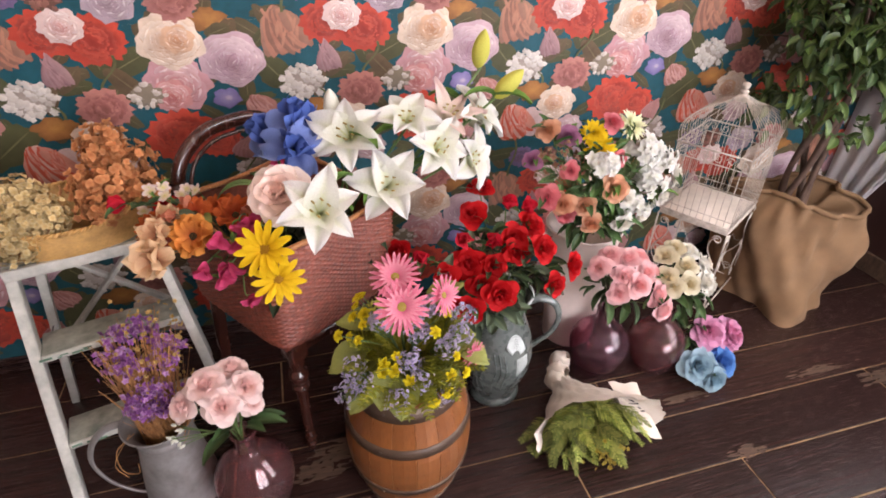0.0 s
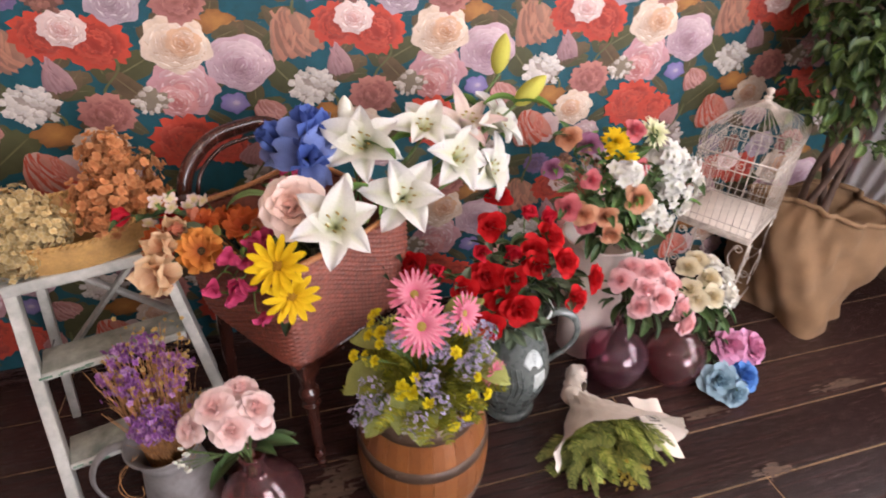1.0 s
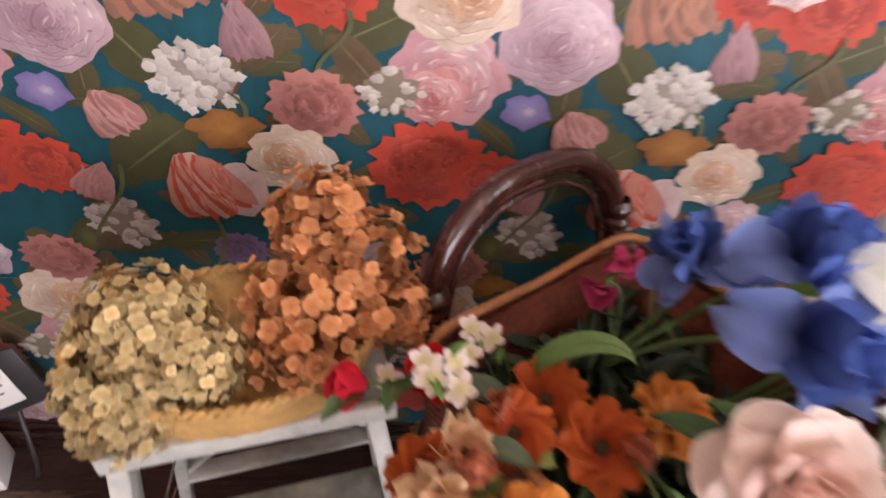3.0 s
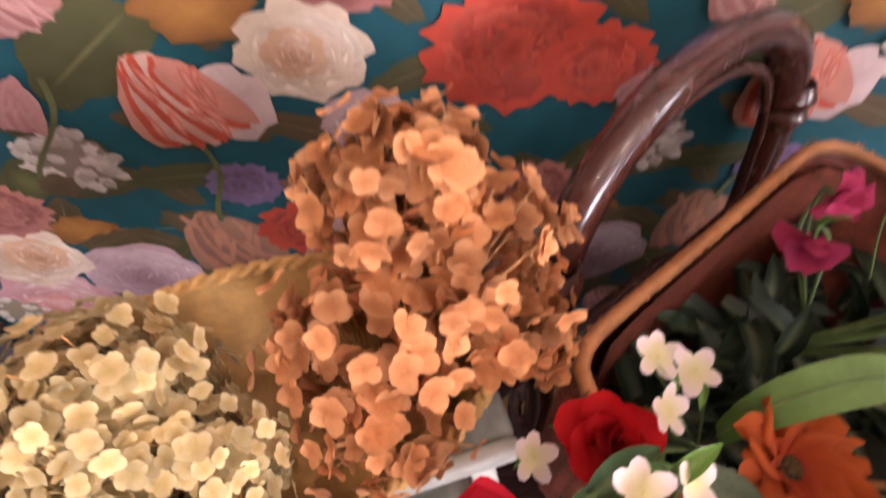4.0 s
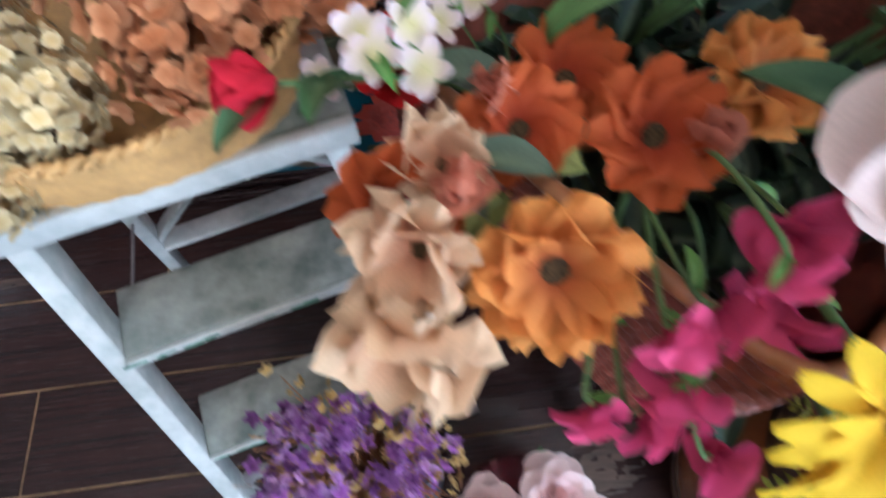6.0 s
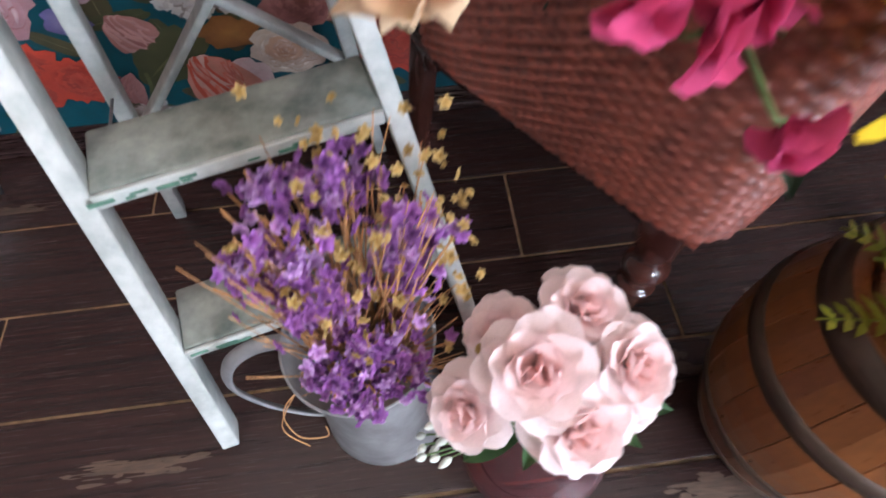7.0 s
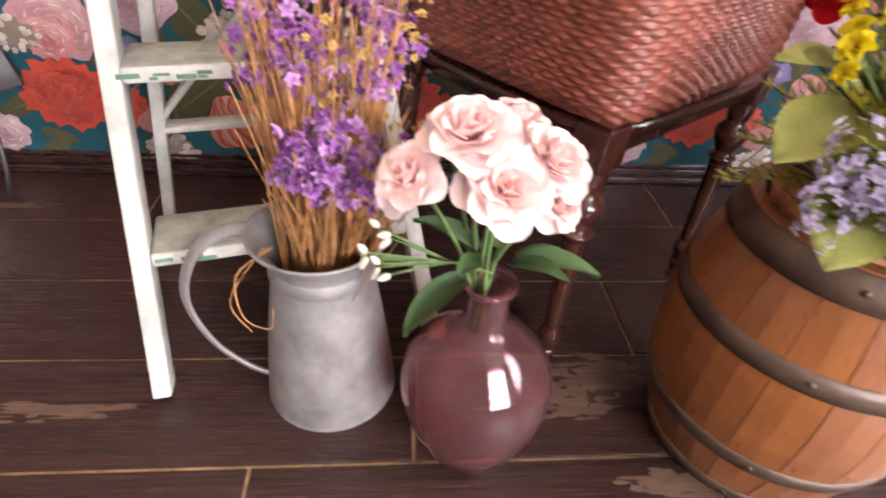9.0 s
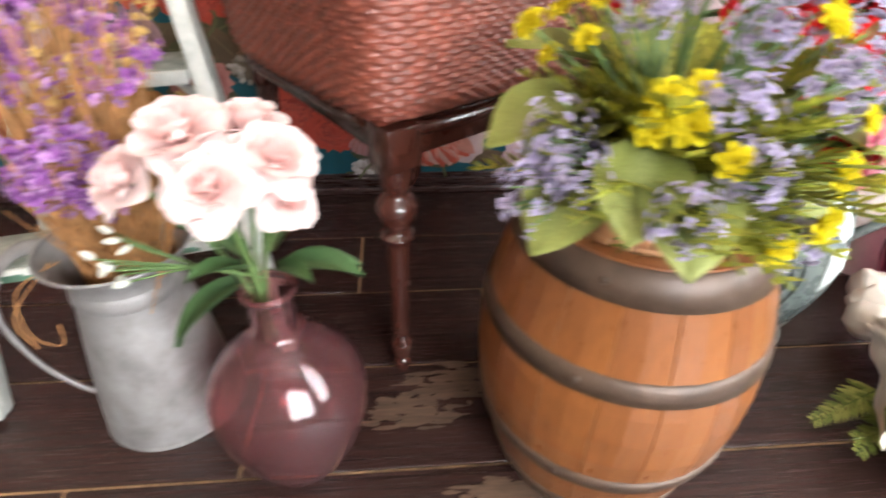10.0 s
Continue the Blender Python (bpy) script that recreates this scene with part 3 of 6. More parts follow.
    every.append((0.37, 0.100, 0.06, lambda x, z: printed_carnation(s, x, z, 0.050, (0.20, 0.14, 0.26), (0.09, 0.06, 0.14), 54, 18)))
    every.append((0.545, 0.215, 0.06, lambda x, z: printed_rose(s, x, z, 0.055, (0.56, 0.40, 0.41), (0.36, 0.20, 0.21), 55, 16)))
    every.append((0.47, 0.090, 0.06, lambda x, z: printed_cluster(s, x, z, 0.05, (0.38, 0.17, 0.13), (0.16, 0.07, 0.05), 56, 26)))
    every.append((0.62, 0.070, 0.07, lambda x, z: printed_rose(s, x, z, 0.065, (0.50, 0.40, 0.44), (0.28, 0.18, 0.22), 57, 20)))
    every.append((0.715, 0.320, 0.11, lambda x, z: printed_carnation(s, x, z, 0.102, *REDS, 58, 44)))
    every.append((0.075, 0.295, 0.08, lambda x, z: printed_carnation(s, x, z, 0.068, *REDS, 59, 26)))
    every.append((0.355, 0.475, 0.08, lambda x, z: printed_cluster(s, x, z, 0.066, (0.74, 0.70, 0.65), (0.33, 0.28, 0.24), 60, 70)))
    every.append((0.530, 0.435, 0.08, lambda x, z: printed_carnation(s, x, z, 0.072, *DUST, 61, 30)))
    every.append((0.387, 0.380, 0.06, lambda x, z: blob(s, x, z, 0.06, 0.038, *GOLD, 24, 0.12, 5, seed=62)))
    every.append((0.215, 0.405, 0.06, lambda x, z: printed_tulip(s, x, z, 0.05, 0.045, (0.48, 0.22, 0.19), (0.25, 0.08, 0.07), (0.55, 0.30, 0.27), 0.5, 63)))
    every.append((0.125, 0.440, 0.05, lambda x, z: (blob(s, x, z, 0.040, 0.034, (0.30, 0.25, 0.42), (0.16, 0.13, 0.33), 20, 0.12, 5, seed=64), blob(s, x + 0.004, z, 0.012, 0.010, (0.5, 0.42, 0.5), (0.3, 0.25, 0.42), seed=65))))
    every.append((0.151, 0.262, 0.06, lambda x, z: printed_tulip(s, x, z, 0.035, 0.048, (0.50, 0.26, 0.25), (0.28, 0.11, 0.11), (0.42, 0.19, 0.18), -0.5, 66)))
    every.append((0.485, 0.325, 0.08, lambda x, z: (printed_rose(s, x, z, 0.072, *CREAM, 67, 30, 0.08), printed_rose(s, x - 0.01, z, 0.035, (0.70, 0.46, 0.31), (0.48, 0.22, 0.12), 68, 12))))
    every.append((0.335, 0.262, 0.10, lambda x, z: (blob(s, x + 0.05, z - 0.01, 0.055, 0.062, (0.50, 0.35, 0.35), (0.62, 0.47, 0.46), seed=69), printed_tulip(s, x - 0.005, z, 0.072, 0.080, (0.66, 0.44, 0.38), (0.48, 0.10, 0.05), (0.55, 0.09, 0.045), 0.35, 70))))
    for k, (x, z, reach, draw) in enumerate(every):
        draw(x, z)
        if x - reach < 0:
            draw(x + PX, z)
        if x + reach > PX:
            draw(x - PX, z)
    # stems
    for a, b in (((0.335, 0.19), (0.33, 0.02)), ((0.39, 0.46), (0.44, 0.38)), ((0.20, 0.30), (0.13, 0.13)), ((0.59, 0.60), (0.55, 0.50))):
        line = [Vector((a[0] + (b[0] - a[0]) * t + 0.012 * math.sin(5 * t), -0.0095, a[1] + (b[1] - a[1]) * t)) for t in np.linspace(0, 1, 9)]
        v = []
        for p in line:
            v += [p + Vector((-0.004, 0, 0)), p + Vector((0.004, 0, 0))]
        s.add(v, [(2 * i, 2 * i + 1, 2 * i + 3, 2 * i + 2) for i in range(8)], [(0.11, 0.12, 0.05)] * len(v))
    return s


def clipped(s):
    """Cuts the repeat at its edges, so that neighbours butt."""
    me = s.mesh("wallpaper", M_PAPER, False)
    bm = bmesh.new()
    bm.from_mesh(me)
    for co, no in (((0, 0, 0), (-1, 0, 0)), ((PX, 0, 0), (1, 0, 0))):
        bmesh.ops.bisect_plane(bm, geom=bm.verts[:] + bm.edges[:] + bm.faces[:], plane_co=co, plane_no=no, clear_outer=True)
    bm.to_mesh(me)
    bm.free()
    return me


paper = clipped(wallpaper_repeat())
for row in range(-1, 3):
    for col in range(-3, 4):
        part("wallpaper", paper, M_PAPER, north, m=Matrix.Translation((col * PX, 0.0008 * row, 0.512 + row * PZ * 0.886)) @ Matrix.Diagonal((1, 1, 0.886, 1)))


# ---- step ladder ----
def ladder():
    top = thing("step_ladder", "old wooden step ladder in chipped white paint with worn grey treads", "ladder")
    u, v = Vector((0.972, 0.235, 0)), Vector((-0.235, 0.972, 0))
    fl, fr = Vector((-0.388, -0.682, 0)), Vector((0.028, -0.558, 0))
    tl, tr = Vector((-0.418, -0.410, 0.655)), Vector((-0.112, -0.338, 0.655))
    for a, b in ((fl, tl), (fr, tr)):
        part("front_stile", beam(a + Vector((0, 0, 0.004)), b, 0.026, 0.048, v), M_LADDER, top)
    bl, br = Vector((-0.522, -0.225, 0)), Vector((-0.112, -0.115, 0))
    ul, ur = Vector((-0.398, -0.305, 0.655)), Vector((-0.138, -0.240, 0.655))
    for a, b in ((bl, ul), (br, ur)):
        part("back_leg", beam(a + Vector((0, 0, 0.004)), b, 0.022, 0.036, v), M_LADDER, top)
    platform = Vector((-0.259, -0.342, 0.664))
    part("top_platform", box(0.348, 0.190, 0.026, Matrix.Translation(platform + Vector((0, 0, 0.004))) @ pose(0, 0, 0, 0, 0, 13.6), 0.006), M_TREAD, top)
    part("top_edge", box(0.346, 0.014, 0.030, Matrix.Translation(platform - v * 0.1022 + Vector((0, 0, 0.003))) @ pose(0, 0, 0, 0, 0, 13.6), 0.003), M_LADDER, top)
    for z in (0.211, 0.440):
        t = z / 0.655
        a, b = fl + (tl - fl) * t, fr + (tr - fr) * t
        c = (a + b) / 2 + v * 0.03
        m = Matrix.Translation(c) @ pose(0, 0, 0, 0, 0, 14)
        part("tread", box((b - a).length - 0.028, 0.096, 0.022, m @ pose(0, -0.0145, 0), 0.005), M_TREAD, top)
        part("tread_edge", box((b - a).length - 0.03, 0.006, 0.020, m @ pose(0, -0.0655, 0), 0.002), M_LADDER, top)
        rnd = random.Random(int(z * 1000))
        for k in range(9):
            part("paint_chip", box(rnd.uniform(0.008, 0.035), 0.0016, rnd.uniform(0.003, 0.008), m @ pose(rnd.uniform(-0.44, 0.40) * (b - a).length, -0.0686, rnd.uniform(-0.007, 0.001)), 0.0005), M_PATINA, top)
    # crossed braces and a rail between the back legs
    def on(t, s):
        return bl + (ul - bl) * t + ((br + (ur - br) * t) - (bl + (ul - bl) * t)) * s
    part("cross_brace", beam(on(0.40, 0.02), on(0.95, 0.97), 0.012, 0.028, v), M_LADDER, top)
    part("cross_brace", beam(on(0.95, 0.03) + v * 0.014, on(0.42, 0.97) + v * 0.014, 0.012, 0.028, v), M_LADDER, top)
    part("back_rail", beam(on(0.36, 0.02), on(0.36, 0.98), 0.012, 0.04, v), M_LADDER, top)
    part("side_hook", tube(spline([tl + (fl - tl) * 0.30 + v * 0.02, tl + (fl - tl) * 0.42 + v * 0.10, ul + (bl - ul) * 0.45], 5), 0.0022, 5), M_ZINC, top)


ladder()


# ---- chair with the wicker basket ----
CH = pose(0.250, -0.302, 0, 0, 0, 35.6)


def chair():
    top = thing("side_chair", "dark polished mahogany chair with arched back and gold brocade seat", "chair", CH)
    leg = smooth_profile([(0.012, 0.0), (0.016, 0.02), (0.012, 0.03), (0.019, 0.055), (0.012, 0.075), (0.014, 0.09), (0.018, 0.24), (0.026, 0.255), (0.017, 0.265), (0.028, 0.29), (0.028, 0.305), (0.018, 0.32), (0.022, 0.335), (0.024, 0.36)], 4)
    leg = [(0.001, 0.0)] + leg + [(0.001, 0.36)]
    lx, ly = 0.207, -0.240
    for x in (-1, 1):
        part("front_leg", lathe([(r, z * 1.055) for r, z in leg], 20), M_MAHOG, top, m=pose(x * lx, ly, 0.001))
        part("leg_block", box(0.052, 0.052, 0.06, pose(x * lx, ly, 0.408), 0.004), M_MAHOG, top)
        part("back_leg", beam((x * 0.185, 0.245, 0.001), (x * 0.18, 0.18, 0.44), 0.034, 0.034, (0, 1, 0), 0.006), M_MAHOG, top)
    for a, b in (((-lx, ly), (lx, ly)), ((-0.185, 0.18), (0.185, 0.18)), ((-lx, ly), (-0.185, 0.18)), ((lx, ly), (0.185, 0.18))):
        part("seat_rail", beam((*a, 0.412), (*b, 0.412), 0.028, 0.05, (0, 0, 1), 0.006), M_MAHOG, top)
    s = Shape()
    n, v = 15, []
    for j in range(n):
        for i in range(n):
            x, y = 2 * i / (n - 1) - 1, 2 * j / (n - 1) - 1
            rim = max(abs(x), abs(y))
            v.append(Vector((x * 0.224, y * 0.228 - 0.030, 0.431 + 0.022 * (1 - rim ** 6) - (0.0 if rim < 1 else 0.008))))
    s.add(v, grid_faces(n, n))
    part("seat_cushion", s, M_BROCADE, top)
    edge = [Vector((math.copysign(abs(math.cos(a)) ** 0.35, math.cos(a)) * 0.230, math.copysign(abs(math.sin(a)) ** 0.35, math.sin(a)) * 0.234 - 0.030, 0.427)) for a in np.linspace(0, 2 * math.pi, 49)]
    part("seat_moulding", tube(edge, 0.011, 8), M_MAHOG, top)
    # the arched back leans away from the seat
    drop = Matrix.Translation((-0.006, -0.045, -0.018)) @ Matrix.Diagonal((1.12, 1, 1, 1))
    arch = [(-0.180, 0.185, 0.40), (-0.178, 0.195, 0.53), (-0.186, 0.21, 0.64), (-0.182, 0.225, 0.735), (-0.150, 0.24, 0.825), (-0.08, 0.25, 0.880), (0.0, 0.255, 0.890), (0.08, 0.25, 0.880), (0.150, 0.24, 0.825), (0.182, 0.225, 0.735), (0.186, 0.21, 0.64), (0.178, 0.195, 0.55), (0.180, 0.185, 0.40)]
    part("back_frame", tube([drop @ p for p in spline(arch, 6)], lambda t: 0.019 + 0.005 * math.sin(math.pi * t), 12, 0.8), M_MAHOG, top)
    inner = [(-0.152, 0.20, 0.60), (-0.157, 0.213, 0.66), (-0.150, 0.226, 0.735), (-0.118, 0.238, 0.81), (-0.06, 0.245, 0.85), (0, 0.248, 0.857), (0.06, 0.245, 0.85), (0.118, 0.238, 0.81), (0.150, 0.226, 0.735), (0.157, 0.213, 0.66), (0.152, 0.20, 0.60)]
    part("back_bead", tube([drop @ p for p in spline(inner, 5)], 0.006, 6), M_MAHOG, top)
    for x in (-0.183, 0.183):
        part("carved_collar", lathe(smooth_profile([(0.019, -0.03), (0.027, -0.012), (0.022, 0), (0.028, 0.012), (0.02, 0.03)], 4), 14), M_MAHOG, top, m=pose(x * 1.12 - 0.006, 0.178, 0.735, -6))
    part("back_splat", beam((-0.185, 0.155, 0.582), (0.173, 0.155, 0.582), 0.016, 0.04, (0, 0, 1), 0.006), M_MAHOG, top)


chair()


def basket():
    """The woven box: rows of strands that pass in front of and behind the stakes."""
    top = thing("wicker_basket", "large red-brown woven wicker basket standing on a chair", "basket", pose(0.252, -0.414, 0.4545, 0, 0, 35.6))
    hx0, hy0, hx1, hy1, hz = 0.205, 0.203, 0.214, 0.209, 0.285
    rows, stakes = 42, 116
    nu, nv = stakes * 4, rows * 3 + 1
    v = []
    for j in range(nv):
        t = j / (nv - 1)
        row = j / 3
        hx, hy = hx0 + (hx1 - hx0) * t, hy0 + (hy1 - hy0) * t
        if t < 0.08:
            hx, hy = hx - 0.012 * (1 - t / 0.08), hy - 0.012 * (1 - t / 0.08)
        for i in range(nu):
            a = 2 * math.pi * i / nu
            c, s_ = math.cos(a), math.sin(a)
            k = (abs(c) ** 8 + abs(s_) ** 8) ** (-1 / 8)
            wave = math.cos(math.pi * (i / 4)) * (1 if int(row) % 2 else -1)
            round_ = abs(math.sin(math.pi * row))
            d = 0.0030 * wave * round_ + 0.0034 * round_
            sag = 0.012 * math.sin(math.pi * t) * 0.4
            v.append(Vector((c * k * (hx + d + sag), s_ * k * (hy + d + sag), t * hz + 0.012 * abs(s_ * k * c * k) * t)))
    s = Shape()
    s.add(v, grid_faces(nu, nv, True))
    part("woven_side", s, M_WICKER, top)
    inner = Shape()
    v = []
    for z, q in ((hz, 0.985), (0.02, 0.95), (0.012, 0.02)):
        for i in range(48):
            a = 2 * math.pi * i / 48
            c, s_ = math.cos(a), math.sin(a)
            k = (abs(c) ** 8 + abs(s_) ** 8) ** (-1 / 8)
            v.append(Vector((c * k * hx1 * q * 0.97, s_ * k * hy1 * q * 0.97, z)))
    inner.add(v, [f[::-1] for f in grid_faces(48, 3, True)])
    part("lining", inner, M_WICKER, top)
    base = Shape().add([Vector((x * 0.190, y * 0.188, 0.001)) for x, y in ((-1, -1), (1, -1), (1, 1), (-1, 1))], [(3, 2, 1, 0)])
    part("base", base, M_WICKER, top)
    rim = []
    for i in range(97):
        a = 2 * math.pi * i / 96
        c, s_ = math.cos(a), math.sin(a)
        k = (abs(c) ** 10 + abs(s_) ** 10) ** (-1 / 10)
        rim.append(Vector((c * k * hx1, s_ * k * hy1, hz + 0.007 + 0.012 * abs(s_ * k * c * k))))
    part("rim", tube(rim, 0.0068, 8), M_CANE, top, "honey-coloured bound cane rim")
    for side in range(4):
        for k in range(24):
            q = (k - 11.5) / 13.4
            x, y, r = ((q * hx1, -hy1, 0), (hx1, q * hy1, 90), (q * hx1, hy1, 0), (-hx1, q * hy1, 90))[side]
            ring = [Vector((0, 0.0070 * math.cos(a), 0.0070 * math.sin(a))) for a in np.linspace(0, 2 * math.pi, 9)]
            part("rim_binding", tube(ring, 0.0011, 4), M_CANE, top, m=pose(x, y, hz + 0.007 + 0.012 * abs(q), 0, 0, r))


basket()


# ---- zinc jug, plum vases, barrel, pitcher, ceramic vase ----
def jug():
    top = thing("zinc_jug", "weathered grey zinc jug with wide lip and large looped handle", "jug", Matrix.Translation((-0.135, -0.660, 0.001)) @ Matrix.Scale(1.05, 4))
    prof = smooth_profile([(0.001, 0.0), (0.086, 0.0), (0.092, 0.006), (0.089, 0.05), (0.079, 0.13), (0.067, 0.21), (0.063, 0.245), (0.068, 0.262), (0.085, 0.282), (0.087, 0.284)], 4)
    prof += [(0.085, 0.283), (0.065, 0.262), (0.060, 0.24), (0.062, 0.03), (0.001, 0.03)]
    part("body", lathe(prof, 56), M_ZINC, top)
    part("lip", tube([Vector((0.0865 * math.cos(a), 0.0865 * math.sin(a), 0.284)) for a in np.linspace(0, 2 * math.pi, 49)], 0.0024, 6), M_ZINC, top)
    part("seam_band", lathe([(0.0660, 0.222), (0.0682, 0.225), (0.0662, 0.240), (0.0636, 0.243)], 48), M_ZINC, top)
    h = [(-0.078, 0.012, 0.275), (-0.125, 0.01, 0.268), (-0.165, 0.006, 0.228), (-0.182, 0.0, 0.165), (-0.160, -0.006, 0.095), (-0.118, -0.012, 0.050), (-0.086, -0.014, 0.032)]
    part("handle", tube(spline(h, 7), 0.0095, 10, 0.42), M_ZINC, top)


jug()


def demijohn(name, label, at, r, h, neck, mat, group):
    """A round glass bottle with a narrow neck, hollow."""
    top = thing(name, label, "vase", at, group)
    out = smooth_profile([(0.001, 0.004), (r * 0.55, 0.0), (r * 0.66, 0.006), (r * 0.84, h * 0.16), (r, h * 0.38), (r * 0.93, h * 0.55), (r * 0.55, h * 0.72), (neck * 1.15, h * 0.80), (neck, h * 0.90), (neck * 1.02, h * 0.965), (neck * 1.22, h * 0.985), (neck * 1.15, h)], 5)
    inn = [(max(0.0008, q - 0.0035), z + (0.004 if z < 0.02 else 0)) for q, z in out][::-1]
    part("body", lathe(out + inn, 56), mat, top)
    part("lip", tube([Vector((neck * 1.16 * math.cos(a), neck * 1.16 * math.sin(a), h + 0.0015)) for a in np.linspace(0, 2 * math.pi, 33)], 0.0032, 8), mat, top)
    return top


demijohn("glass_vase", "plum-tinted round glass vase with narrow neck on the floor", (0.073, -0.765, 0.001), 0.102, 0.298, 0.026, M_GLASS, "round glass vases")
demijohn("glass_vase", "purple round glass vase with narrow neck beside a paper bouquet", (1.233, -0.532, 0.001), 0.103, 0.262, 0.024, M_GLASS2, "round glass vases")
demijohn("glass_vase", "plum-tinted round glass vase standing by blue roses", (1.436, -0.580, 0.001), 0.100, 0.255, 0.026, M_GLASS, "round glass vases")


def barrel():
    top = thing("wooden_barrel", "varnished orange-brown oak barrel with dark iron hoops used as a planter", "barrel", Matrix.Translation((0.494, -0.766, 0.001)) @ Matrix.Diagonal((1.035, 1.035, 0.985, 1)))
    hz = 0.412

    def rad(z):
        t = z / hz
        return 0.122 + 0.044 * math.sin(math.pi * min(1, max(0, t * 0.96 + 0.02)))

    n = 17
    s = Shape()
    v = []
    levels = [hz * k / 10 for k in range(11)]
    for z in levels:
        for q in (-1, -0.965, 0, 0.965, 1):
            a = q * math.pi / n * 0.998
            r = rad(z) - (0.0012 if abs(q) == 1 else 0)
            v.append(Vector((r * math.cos(a), r * math.sin(a), z)))
    f = grid_faces(5, 11)
    k = len(v)
    for z in levels:
        for q in (-1, 1):
            a = q * math.pi / n * 0.998
            v.append(Vector(((rad(z) - 0.014) * math.cos(a), (rad(z) - 0.014) * math.sin(a), z)))
    f += [q[::-1] for q in [(k + 2 * j, k + 2 * j + 1, k + 2 * j + 3, k + 2 * j + 2) for j in range(10)]]
    f += [(5 * j, 5 * j + 5, k + 2 * j + 2, k + 2 * j) for j in range(10)] + [(5 * j + 4, k + 2 * j + 1, k + 2 * j + 3, 5 * j + 9) for j in range(10)]
    f += [(50, 51, 52, 53, 54, k + 21, k + 20), (0, k, k + 1, 4, 3, 2, 1)]
    s.add(v, f)
    stave = s.mesh("stave", M_BARREL, False)
    for i in range(n):
        part("stave", stave, M_BARREL, top, m=turned(2 * math.pi * i / n))
    for z0, z1 in ((0.372, 0.410), (0.268, 0.296), (0.105, 0.132), (0.004, 0.035)):
        prof = [(rad(z0) - 0.001, z0), (rad(z0) + 0.0026, z0 + 0.001), (rad((z0 + z1) / 2) + 0.0028, (z0 + z1) / 2), (rad(z1) + 0.0026, z1 - 0.001), (rad(z1) - 0.001, z1)]
        part("hoop", lathe(prof, 64), M_HOOP, top)
        part("rivet", lathe([(0.005, 0), (0.004, 0.002), (0.001, 0.003)], 8), M_HOOP, top, m=turned(-2.2) @ pose(rad((z0 + z1) / 2) + 0.002, 0, (z0 + z1) / 2, 0, 90))
    part("inner_wall", lathe([(rad(hz) - 0.012, hz), (rad(0.3) - 0.014, 0.33), (0.001, 0.325)], 40), M_BARREL, top)
    pot = thing("woven_pot", "copper-brown chequered woven pot set inside a barrel", "flower pot", (0.494, -0.766, 0.322))
    bp = Shape()
    m2 = 26
    for j in range(6):
        for i in range(m2):
            a = 2 * math.pi * (i + 0.5 * (j % 2)) / m2
            r = 0.084 + 0.004 * j
            d = (0.82, 0.5, 0.3) if (i + j) % 2 else (0.35, 0.12, 0.06)
            q = box(0.008, 2 * math.pi * r / m2 * 0.96, 0.0165, turned(a) @ pose(r, 0, 0.010 + j * 0.0172), 0.003)
            bp.put(q, Matrix(), None)
    part("weave", bp, M_COPPER, pot)
    part("rim", tube([Vector((0.108 * math.cos(a), 0.108 * math.sin(a), 0.112)) for a in np.linspace(0, 2 * math.pi, 41)], 0.006, 8), M_COPPER, pot)
    part("filling", lathe([(0.10, 0.095), (0.05, 0.102), (0.001, 0.105)], 24), M_SOIL, pot)


barrel()


